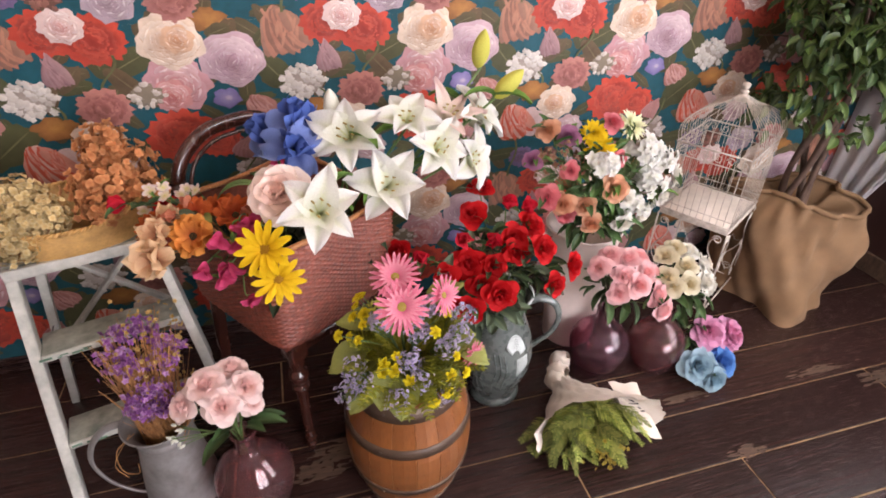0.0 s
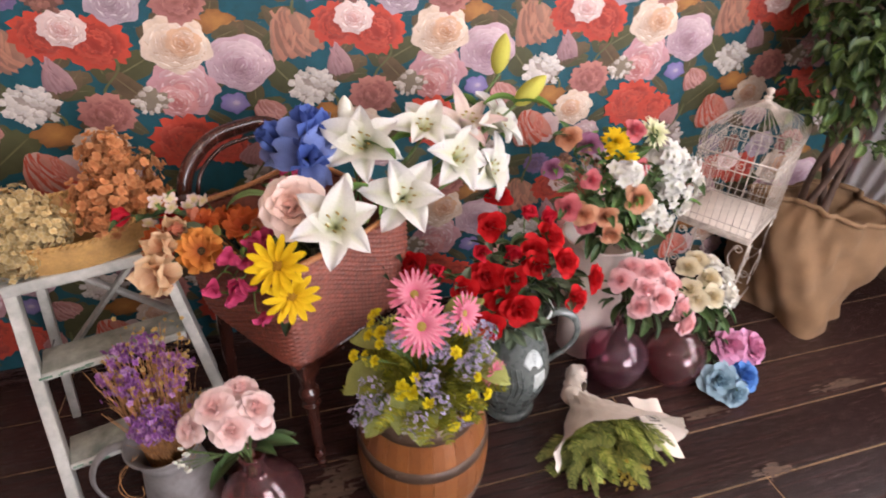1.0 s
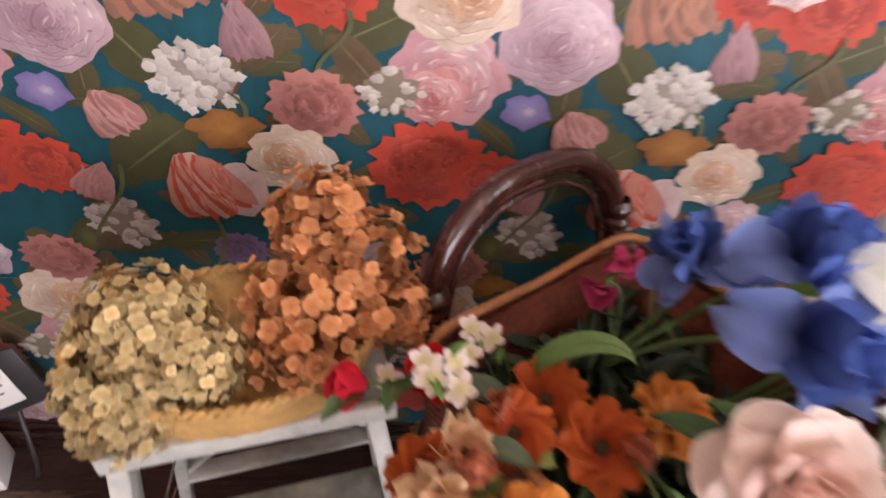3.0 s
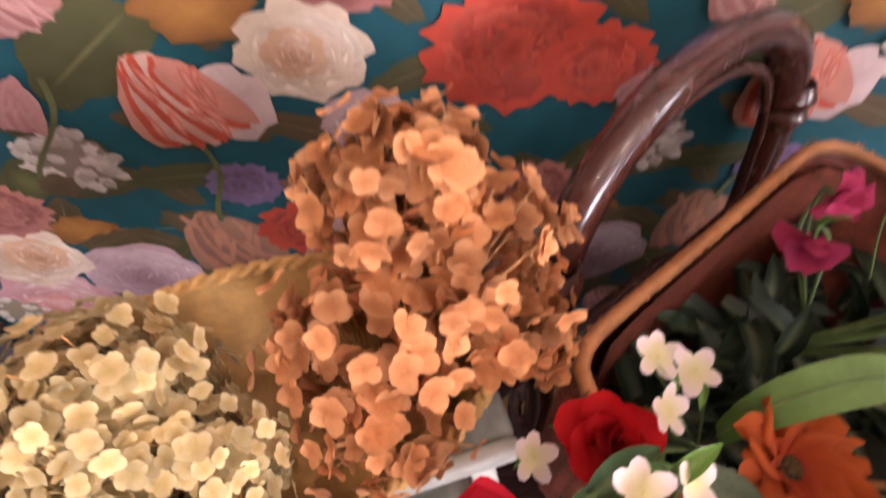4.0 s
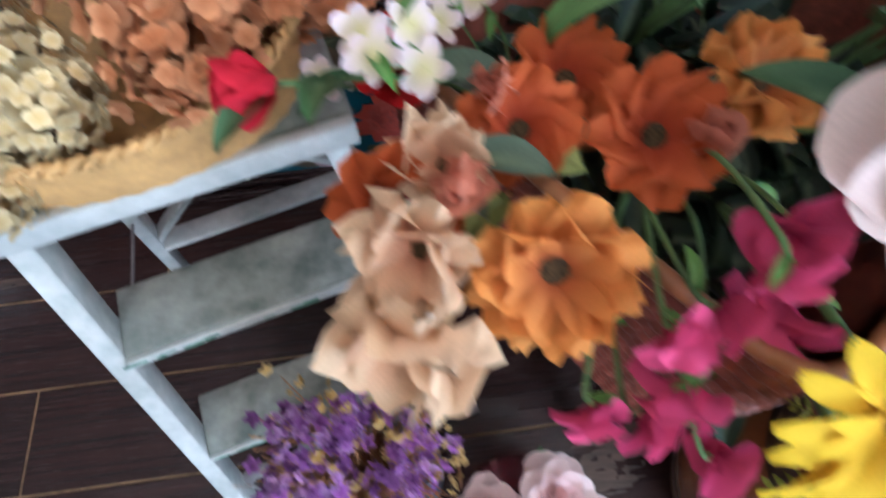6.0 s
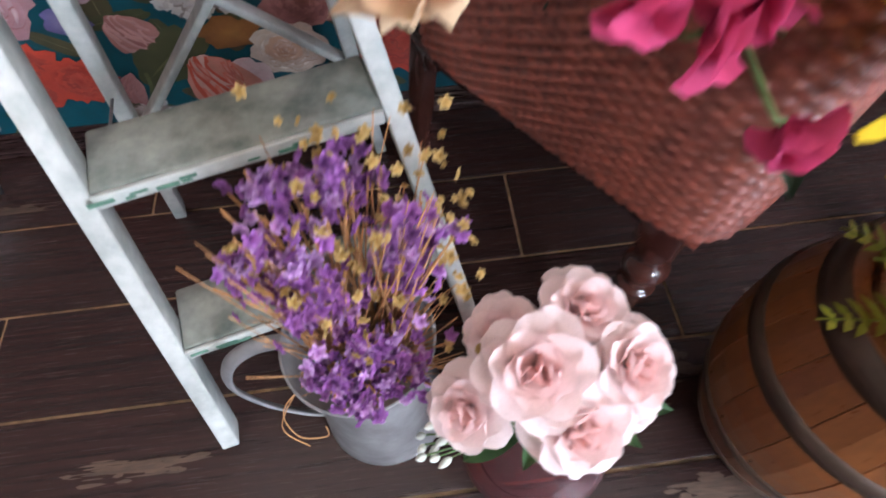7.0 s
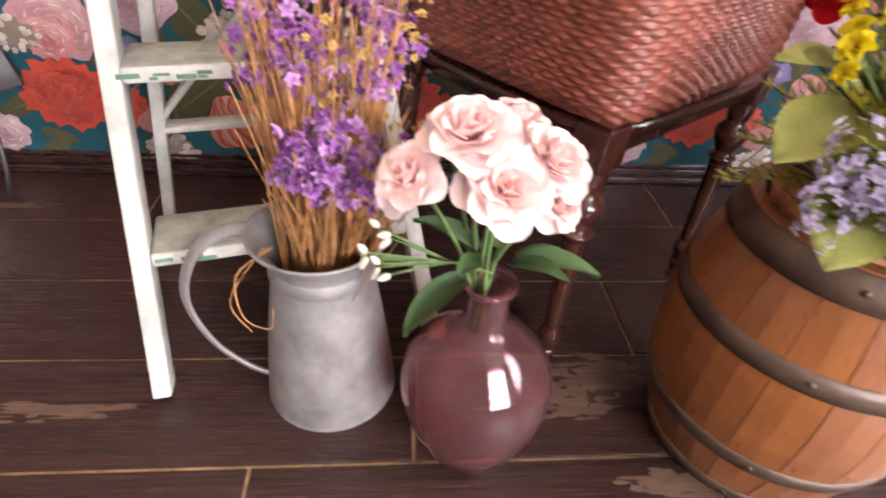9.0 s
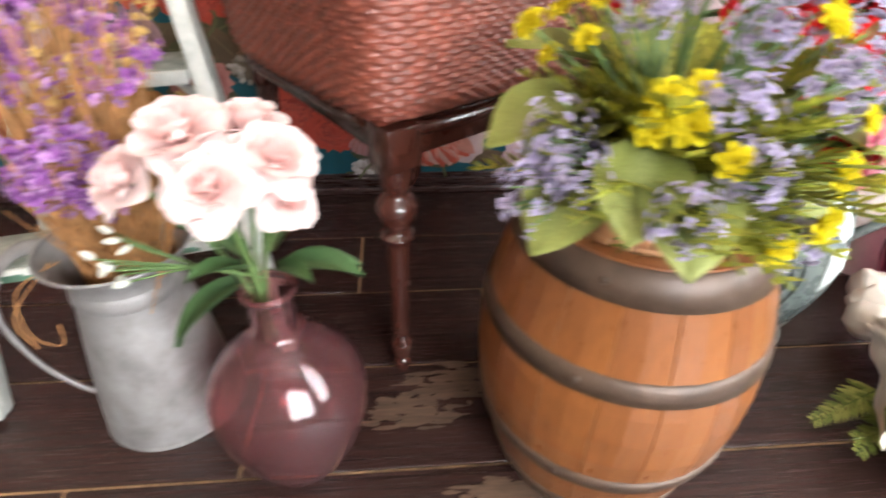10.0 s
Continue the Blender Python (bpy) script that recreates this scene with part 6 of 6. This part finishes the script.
for k in range(9):
    e = Vector((-0.115 - 0.012 * (k % 3), -0.05 + 0.012 * (k // 3), 0.10 + 0.014 * (k % 4)))
    part("sprig", tube(spline([(0, 0, 0.06), (-0.05, -0.03, 0.10), e], 4), 0.0011, 4), M_STEM, spray)
    part("bud", BUD_WHITE, M_PETAL, spray, m=aim(e, (-0.5, -0.3, math.sin(k)), 0.016))

# dried statice in the zinc jug
PURPLE = floret_shape((0.24, 0.065, 0.27), (0.42, 0.17, 0.48), 5, 0.4)
PURPLE_HI = floret_shape((0.40, 0.16, 0.42), (0.66, 0.40, 0.70), 5, 0.4)
statice = thing("dried_statice", "bunch of dried purple statice on straw-brown stems in a jug", "dried flowers", (-0.136, -0.648, 0.048))
rnd = random.Random(77)
SPRAYS = [(-0.143, -0.661, 0.575), (-0.111, -0.625, 0.58), (-0.063, -0.661, 0.56), (-0.119, -0.679, 0.52), (-0.063, -0.661, 0.5), (-0.139, -0.697, 0.535), (-0.103, -0.697, 0.465), (-0.127, -0.715, 0.45), (-0.143, -0.715, 0.42), (-0.079, -0.697, 0.44), (-0.111, -0.715, 0.41), (-0.175, -0.661, 0.55), (-0.183, -0.643, 0.5), (-0.095, -0.607, 0.56), (-0.159, -0.607, 0.57), (-0.087, -0.715, 0.4), (-0.115, -0.728, 0.435), (-0.047, -0.633, 0.53)]
base = Vector((-0.140, -0.612, 0.035))
for k, q in enumerate(SPRAYS):
    e = Vector(q) - base
    s, st = Shape(), Shape()
    for j in range(30):
        p = e + Vector((rnd.gauss(0, 0.013), rnd.gauss(0, 0.013), rnd.gauss(0, 0.013)))
        g = rnd.uniform(0.7, 1.25)
        s.put(PURPLE_HI if rnd.random() < 0.3 else PURPLE, aim(p, (rnd.uniform(-1, 1), rnd.uniform(-1, 0.4), rnd.uniform(-0.3, 1)), rnd.uniform(0.005, 0.009), rnd.random() * 6), (g, g, g))
    b0 = Vector((rnd.uniform(-0.045, 0.045), rnd.uniform(-0.045, 0.045), 0.10))
    for j in range(8):
        p = e + Vector((rnd.gauss(0, 0.014), rnd.gauss(0, 0.014), rnd.uniform(-0.02, 0.015)))
        st.put(tube(spline([b0, (b0 + e) * 0.5 + Vector((rnd.gauss(0, 0.006), rnd.gauss(0, 0.006), 0)), p], 4), 0.0011, 4), Matrix())
    tagged(part("flower_head", s, M_DRY, statice), kind="stuff")
    tagged(part("stem_mass", st, M_DRYSTEM, statice), kind="stuff")
loose = Shape()
for k in range(270):
    a, r0 = rnd.random() * 6.28, rnd.uniform(0, 0.05)
    b0 = Vector((r0 * math.cos(a), r0 * math.sin(a), 0.10))
    e = Vector((rnd.uniform(-0.05, 0.11), rnd.uniform(-0.11, 0.03), rnd.uniform(0.30, 0.58)))
    loose.put(tube(spline([b0, b0 * 0.4 + e * 0.5, e + Vector((rnd.gauss(0, 0.012), rnd.gauss(0, 0.012), 0))], 5), lambda t, q=rnd.uniform(0.0010, 0.0018): q * (1.1 - 0.75 * t), 4), Matrix())
tagged(part("straw_stem_mass", loose, M_DRYSTEM, statice), kind="stuff")
tiny = Shape()
YEL_DRY = floret_shape((0.48, 0.28, 0.06), (0.66, 0.46, 0.18), 5, 0.4)
for k in range(130):
    p = Vector((rnd.uniform(-0.03, 0.13), rnd.uniform(-0.11, 0.05), rnd.uniform(0.38, 0.60)))
    tiny.put(YEL_DRY, aim(p, (rnd.uniform(-1, 1), rnd.uniform(-1, 0.3), rnd.uniform(0, 1)), rnd.uniform(0.003, 0.006)), (1, 1, 1))
tagged(part("yellow_floret_mass", tiny, M_DRY, statice, "pale yellow dried florets"), kind="stuff")
for k, ln in enumerate((((-0.05, -0.05, 0.25), (-0.09, -0.08, 0.23), (-0.085, -0.10, 0.18), (-0.055, -0.10, 0.16), (-0.05, -0.095, 0.19)), ((-0.06, -0.05, 0.25), (-0.10, -0.09, 0.20), (-0.075, -0.11, 0.165)))):
    part("bent_twig", tube(spline(ln, 6), 0.0009, 4), M_DRYSTEM, statice)

around(0.030, -0.018, -0.004)
# barrel planting: pink gerberas, yellow buttons, lavender sprays, ferns and broad leaves
ROOT = (0.464, -0.748, 0.440)
for k, (h, w, sz) in enumerate((((0.440, -0.785, 0.735), (-0.1, -0.5, 0.85), 0.050), ((0.442, -0.834, 0.69), (0.05, -0.8, 0.6), 0.055), ((0.545, -0.80, 0.675), (0.55, -0.75, 0.4), 0.042), ((0.615, -0.825, 0.50), (0.4, -0.8, 0.1), 0.032))):
    top = flower("gerbera", "pink gerbera daisy with pale centre", "flower", GERB_PETAL, M_PETAL, h, w, sz, ROOT, "pink gerberas", 0.003, None, 0, 0.05, GERB_MID, seed=600 + k, petals=24)
    m = HEADS[top.name]
    inner = Shape()
    for j in range(20):
        inner.put(petal(0.72, 0.14, 40, 80, 0.1, 0.01, "strap", (0.66, 0.12, 0.22), (0.82, 0.34, 0.42), 3, 5, j, 0.12), turned(2 * math.pi * j / 20 + 0.1))
    part("inner_petals", inner, M_PETAL, top, m=m)
BUTTON = Shape().put(floret_shape((0.55, 0.42, 0.0), (0.80, 0.68, 0.02), 6, 0.45, 0.9), Matrix()).put(dome(0.42, 0.25, (0.40, 0.30, 0.0), (0.62, 0.5, 0.02), 30, 0.2), Matrix()).mesh("blossom", M_PETAL)
YELLOWS = [(0.375, -0.72, 0.595), (0.325, -0.80, 0.585), (0.39, -0.76, 0.60), (0.365, -0.82, 0.58), (0.405, -0.88, 0.53), (0.43, -0.885, 0.535), (0.44, -0.87, 0.56), (0.46, -0.905, 0.515), (0.51, -0.92, 0.445), (0.38, -0.80, 0.605), (0.41, -0.88, 0.555), (0.385, -0.71, 0.61), (0.395, -0.69, 0.60), (0.365, -0.745, 0.585), (0.555, -0.90, 0.50), (0.575, -0.88, 0.535), (0.59, -0.905, 0.505), (0.545, -0.915, 0.465), (0.47, -0.91, 0.455), (0.53, -0.86, 0.60), (0.57, -0.80, 0.60), (0.35, -0.775, 0.555)]
for k, h in enumerate(YELLOWS):
    h = Vector(h) + Vector((-0.018, 0.012, 0.012))
    w = h - Vector((0.46, -0.73, 0.47))
    flower("yellow_button_flower", "small bright yellow cup flower in a barrel", "flower", BUTTON, M_PETAL, h, w, 0.0125 + 0.003 * (k % 3), ROOT, "yellow cup flowers", 0.0012, None, 0, seed=620 + k)
LAV = floret_shape((0.36, 0.30, 0.48), (0.62, 0.55, 0.72), 4, 0.3)
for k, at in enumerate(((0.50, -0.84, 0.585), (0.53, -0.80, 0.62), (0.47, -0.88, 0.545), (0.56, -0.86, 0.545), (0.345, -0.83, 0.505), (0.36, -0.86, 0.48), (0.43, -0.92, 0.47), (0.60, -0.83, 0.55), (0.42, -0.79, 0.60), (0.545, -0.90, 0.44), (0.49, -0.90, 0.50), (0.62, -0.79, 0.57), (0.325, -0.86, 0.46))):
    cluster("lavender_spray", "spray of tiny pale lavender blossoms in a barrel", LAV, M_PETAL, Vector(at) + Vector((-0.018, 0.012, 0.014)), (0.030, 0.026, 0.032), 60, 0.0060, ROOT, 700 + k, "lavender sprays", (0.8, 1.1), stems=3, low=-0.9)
for k, (p, d, ln) in enumerate((((0.40, -0.80, 0.50), (-0.85, -0.45, 0.0), 0.09), ((0.42, -0.86, 0.50), (-0.35, -0.8, -0.45), 0.09), ((0.54, -0.84, 0.48), (0.3, -0.85, -0.35), 0.09), ((0.56, -0.80, 0.53), (0.8, -0.4, 0.25), 0.09), ((0.55, -0.74, 0.58), (0.75, -0.1, 0.6), 0.10), ((0.42, -0.73, 0.53), (-0.9, 0.1, 0.3), 0.10), ((0.50, -0.85, 0.47), (0.0, -0.9, -0.35), 0.08), ((0.38, -0.79, 0.52), (-0.9, -0.3, -0.2), 0.10), ((0.39, -0.84, 0.47), (-0.7, -0.6, -0.35), 0.10), ((0.60, -0.82, 0.50), (0.6, -0.6, -0.1), 0.09), ((0.45, -0.87, 0.48), (-0.2, -0.9, -0.3), 0.10))):
    ob = thing("broad_leaf", "broad matt green leaf of a barrel planting", "leaf", Vector(ROOT) + ORIGIN, "broad leaves")
    q = Vector(p) - Vector(ROOT) + Vector((-0.018, 0.02, 0.012))
    part("blade", LEAF_WIDE, M_LEAF, ob, m=Matrix.Translation(q) @ Vector(d).to_track_quat("X", "Z").to_matrix().to_4x4() @ Matrix.Scale(ln, 4))
    part("stem", tube([(0, 0, 0), q * 0.6 + Vector((0, 0, 0.01)), q], 0.0018, 5), M_STEM, ob)


def fern_shape(colour, colour2, n=11, seed=0):
    """A feathery frond, 1 long, along +x."""
    rnd = random.Random(seed)
    s = Shape()
    s.put(tube([(0, 0, 0), (0.5, 0, 0.08), (1, 0, 0.02)], 0.009, 4, colour=colour), Matrix())
    for i in range(n):
        t = 0.12 + 0.86 * i / n
        ln = 0.30 * (1 - t) + 0.08
        for sd in (-1, 1):
            for e in (0.45, 1.0):
                b = Vector((t, 0, 0.30 * t * (1 - t)))
                d = Vector((0.8, sd * (0.8 if e == 1 else 0.45), rnd.uniform(-0.1, 0.3))).normalized() * ln * e
                sidev = Vector((0.018, -0.018 * sd, 0))
                s.add([b, b + d * 0.5 + sidev, b + d, b + d * 0.5 - sidev], [(0, 1, 2, 3)], [mixc(colour, colour2, rnd.random())] * 4)
    return s


FERN = fern_shape((0.24, 0.27, 0.02), (0.52, 0.50, 0.06))
greens = Shape()
for k in range(130):
    a = rnd.random() * 6.28
    d = Vector((math.cos(a), math.sin(a) - 0.25, rnd.uniform(0.0, 1.4))).normalized()
    g = rnd.uniform(0.6, 1.2)
    greens.put(FERN, Matrix.Translation(d * 0.03) @ d.to_track_quat("X", "Z").to_matrix().to_4x4() @ Matrix.Scale(rnd.uniform(0.11, 0.18), 4), (g, g, g))
tagged(part("fern_fronds", greens, M_LEAF, m=Matrix.Translation((0.494, -0.795, 0.435))), "feathery yellow-green ferns filling a barrel", "fern", kind="stuff")

around(0.030, -0.056, -0.010)
# straw basket with dried hydrangeas on the ladder
BP = pose(-0.256, -0.386, 0.6815, 0, 0, 13.6)
straw = thing("straw_basket", "oval woven straw basket on a ladder top", "basket", BP)
s, v = Shape(), []
nu, rows = 128, 43
for j in range(rows):
    t = j / (rows - 1)
    for i in range(nu):
        a = 2 * math.pi * i / nu
        wv = 0.0016 * math.cos(math.pi * i / 2) * (1 if (j // 3) % 2 else -1) * abs(math.sin(math.pi * j / 3)) + 0.0014 * abs(math.sin(math.pi * j / 3))
        rx, ry = 0.138 + 0.034 * t ** 0.8 + wv, 0.066 + 0.022 * t ** 0.8 + wv
        ends = abs(math.cos(a)) ** 4
        v.append(Vector((rx * math.cos(a), ry * math.sin(a), t * (0.108 + 0.008 * ends + 0.020 * max(0, math.sin(a)) - 0.034 * max(0, -math.sin(a))))))
s.add(v, grid_faces(nu, rows, True))
part("woven_side", s, M_STRAW, straw)
inn = [Vector((p.x * 0.975, p.y * 0.96, p.z)) for p in v[-nu:]] + [Vector((0.130 * math.cos(2 * math.pi * i / nu), 0.059 * math.sin(2 * math.pi * i / nu), 0.006)) for i in range(nu)] + [Vector((0.001 * math.cos(2 * math.pi * i / nu), 0.001 * math.sin(2 * math.pi * i / nu), 0.005)) for i in range(nu)]
part("inside", Shape().add(inn, [f[::-1] for f in grid_faces(nu, 3, True)]), M_STRAW, straw)
for tw in (0, math.pi):
    braid = []
    for i in range(257):
        a = 2 * math.pi * i / 256
        p = v[-nu + (i // 2) % nu]
        braid.append(Vector((p.x * 0.99, p.y * 0.985, p.z)) + Vector((math.cos(a), math.sin(a), 0)) * 0.0035 * math.cos(a * 40 + tw) + Vector((0, 0, 0.0035 * math.sin(a * 40 + tw))))
    part("braided_rim", tube(braid, 0.0036, 5), M_STRAW, straw)
CREAM4 = round_floret((0.66, 0.44, 0.14), (0.90, 0.74, 0.42), 4, 0.3, 1)
RUST4 = round_floret((0.56, 0.19, 0.06), (0.86, 0.42, 0.19), 4, 0.6, 2)
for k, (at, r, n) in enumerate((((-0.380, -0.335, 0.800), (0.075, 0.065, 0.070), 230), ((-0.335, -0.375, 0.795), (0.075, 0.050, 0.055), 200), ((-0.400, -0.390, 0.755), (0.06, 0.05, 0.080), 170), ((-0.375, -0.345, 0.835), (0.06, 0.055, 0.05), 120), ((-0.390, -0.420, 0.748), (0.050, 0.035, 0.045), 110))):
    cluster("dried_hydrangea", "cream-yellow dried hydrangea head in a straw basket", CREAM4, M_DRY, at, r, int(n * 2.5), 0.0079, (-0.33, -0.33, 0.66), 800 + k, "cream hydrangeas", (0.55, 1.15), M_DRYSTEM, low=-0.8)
around(0.015, -0.052, -0.012)
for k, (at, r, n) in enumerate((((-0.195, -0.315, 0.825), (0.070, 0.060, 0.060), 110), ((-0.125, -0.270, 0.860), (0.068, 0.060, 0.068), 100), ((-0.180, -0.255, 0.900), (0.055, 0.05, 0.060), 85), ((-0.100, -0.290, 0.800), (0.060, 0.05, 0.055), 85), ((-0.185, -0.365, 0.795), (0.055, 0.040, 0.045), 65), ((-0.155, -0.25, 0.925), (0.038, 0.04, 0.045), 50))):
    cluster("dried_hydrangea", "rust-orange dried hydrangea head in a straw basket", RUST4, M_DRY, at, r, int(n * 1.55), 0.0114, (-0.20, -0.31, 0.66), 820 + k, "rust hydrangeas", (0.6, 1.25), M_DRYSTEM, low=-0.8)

# wrapped green bouquet lying on the floor
wrap = thing("wrapped_bouquet", "cream paper cone wrapped round feathery green foliage on the floor", "bouquet", (1.041, -0.632, 0.006))
s, v = Shape(), []
nu, nv = 36, 18
tail, mouth = Vector((0.0, 0.0, 0.06)), Vector((0.015, -0.235, 0.085))
axis = (mouth - tail)
for j in range(nv):
    t = j / (nv - 1)
    for i in range(nu):
        u = i / (nu - 1)
        a = radians(-18 + 205 * u)
        r = 0.028 + 0.035 * max(0, t - 0.1) + 0.125 * t ** 1.3
        cr = 0.006 * math.sin(9 * a + 14 * t) + 0.004 * math.sin(23 * a - 8 * t)
        c = tail + axis * t
        edge = -0.03 * t * math.sin(2 * a) * (1 if u > 0.5 else 0.3)
        v.append(Vector((c.x + (r + cr) * math.cos(a) * 1.15, c.y + edge, max(0.004, c.z + (r * 0.78 + cr) * math.sin(a)))))
s.add(v, grid_faces(nu, nv))
part("paper", s, M_KRAFT, wrap)
knot = Shape()
for k in range(3):
    q = lathe(smooth_profile([(0.012, -0.03), (0.034, -0.01), (0.030, 0.02), (0.014, 0.04)], 4), 18)
    for p in q.v:
        p += Vector(noise.noise_vector(p * 60 + Vector((k, 0, 0)))) * 0.008
    knot.put(q, pose(-0.01 + 0.02 * k, 0.015 + 0.03 * k, 0.055 + 0.008 * k, 80 - 20 * k, 10 * k, 25 * k))
part("paper_tail", knot, M_KRAFT, wrap)
flap = Shape()
vv = []
for j in range(7):
    for i in range(6):
        x, y = i / 5, j / 6
        vv.append(Vector((0.115 + 0.085 * x, -0.09 - 0.165 * y - 0.03 * x, 0.12 - 0.075 * y * (0.5 + 0.5 * x) + 0.006 * math.sin(9 * x + 5 * y))))
flap.add(vv, grid_faces(6, 7))
part("paper_flap", flap, M_KRAFT, wrap)
for k in range(4):
    part("ink_mark", box(0.005, 0.036 - 0.006 * k, 0.001, pose(0.150 + 0.008 * k, -0.165 - 0.012 * k, 0.1075 - 0.006 * k, -24, 0, 18 + 30 * (k % 2)), 0.0003), M_INK, wrap)
GREEN_FERN = fern_shape((0.12, 0.17, 0.025), (0.36, 0.38, 0.10), 15, 5)
gs = Shape()
for k in range(96):
    a = rnd.uniform(-1.5, 1.2)
    d = Vector((math.sin(a), -math.cos(a), rnd.uniform(-0.45, 0.25))).normalized()
    g = rnd.uniform(0.3, 1.6)
    st = Vector((rnd.uniform(-0.10, 0.09), rnd.uniform(-0.22, -0.10), rnd.uniform(0.03, 0.12)))
    ln = rnd.uniform(0.09, 0.155)
    if st.z + d.z * ln < 0.01:
        d.z = (0.01 - st.z) / ln
    gs.put(GREEN_FERN, Matrix.Translation(st) @ d.to_track_quat("X", "Z").to_matrix().to_4x4() @ Matrix.Rotation(rnd.uniform(-0.7, 0.7), 4, "X") @ Matrix.Scale(ln, 4), (g, g, g * 0.9))
tagged(part("green_foliage", gs, M_LEAF, wrap), kind="stuff")
gold = Shape()
for k in range(120):
    p = Vector((rnd.gauss(0.02, 0.025), rnd.gauss(-0.275, 0.02), abs(rnd.gauss(0.045, 0.02))))
    gold.put(YEL_DRY, aim(p, (rnd.uniform(-1, 1), -0.7, rnd.uniform(0, 1)), rnd.uniform(0.005, 0.008)), (0.75, 0.85, 0.3))
tagged(part("yellow_tip", gold, M_LEAF, wrap), kind="stuff")


# ---- floor planks ----
def planks():
    pitch, length, gap = 0.1957, 1.2, 0.0058
    meshes = {}

    def plank_mesh(ln, wd):
        key = (round(ln, 2), round(wd, 3))
        if key not in meshes:
            meshes[key] = box(key[0] - gap, key[1] - gap, 0.008, None, 0.0014).mesh("plank", M_PLANK, False)
        return meshes[key]

    offsets = {0: 0.62, 1: 0.14, 2: 0.385, 3: -0.008, 4: -0.235, 5: 0.275}
    rnd = random.Random(12)
    for row in range(21):
        y1 = -0.0270 - pitch * row
        y0 = y1 - pitch
        if row == 0:
            y1 = -0.0155
        y0 = max(y0, Y0)
        if y1 - y0 < 0.03:
            continue
        start = offsets.get(row, rnd.uniform(0, length))
        x = start - length * math.ceil((start - X0) / length)
        while x < X1:
            a, b = max(x, X0), min(x + length, X1 - 0.002)
            if b - a > 0.05:
                part("plank", plank_mesh(b - a, y1 - y0), M_PLANK, floor_base, m=pose((a + b) / 2, (y0 + y1) / 2, -0.0035))
            x += length


planks()


def scuff(x, y, rx, ry, seed):
    """A worn patch where the dark glaze is rubbed to tan, broken into flecks."""
    rnd = random.Random(seed)
    s = Shape()
    for k in range(70):
        cx, cy = x + rnd.gauss(0, rx * 0.45), y + rnd.gauss(0, ry * 0.4)
        a, b = rnd.uniform(0.004, 0.03) * (rx / 0.08), rnd.uniform(0.001, 0.006) * (ry / 0.03)
        n = 9
        ring = [Vector((cx + a * math.cos(2 * math.pi * i / n) * rnd.uniform(0.6, 1.2), cy + b * math.sin(2 * math.pi * i / n) * rnd.uniform(0.6, 1.2), 0.0007 + k * 0.000004)) for i in range(n)]
        s.add(ring, [tuple(range(n))])
    return tagged(part("floor_scuff", s, M_WORN, floor_base, smooth=False), kind="stuff")


for k, (x, y, rx, ry) in enumerate(((0.30, -0.60, 0.09, 0.05), (0.23, -0.66, 0.07, 0.05), (-0.55, -0.655, 0.10, 0.02), (0.36, -0.80, 0.10, 0.035), (1.50, -0.94, 0.07, 0.025), (1.45, -0.70, 0.10, 0.02), (-0.9, -0.12, 0.12, 0.015), (2.0, -0.72, 0.12, 0.02), (1.0, -1.0, 0.1, 0.02), (0.62, -0.5, 0.1, 0.025), (2.2, -0.80, 0.12, 0.03))):
    scuff(x + 0.01, y - 0.055, rx, ry, 40 + k)
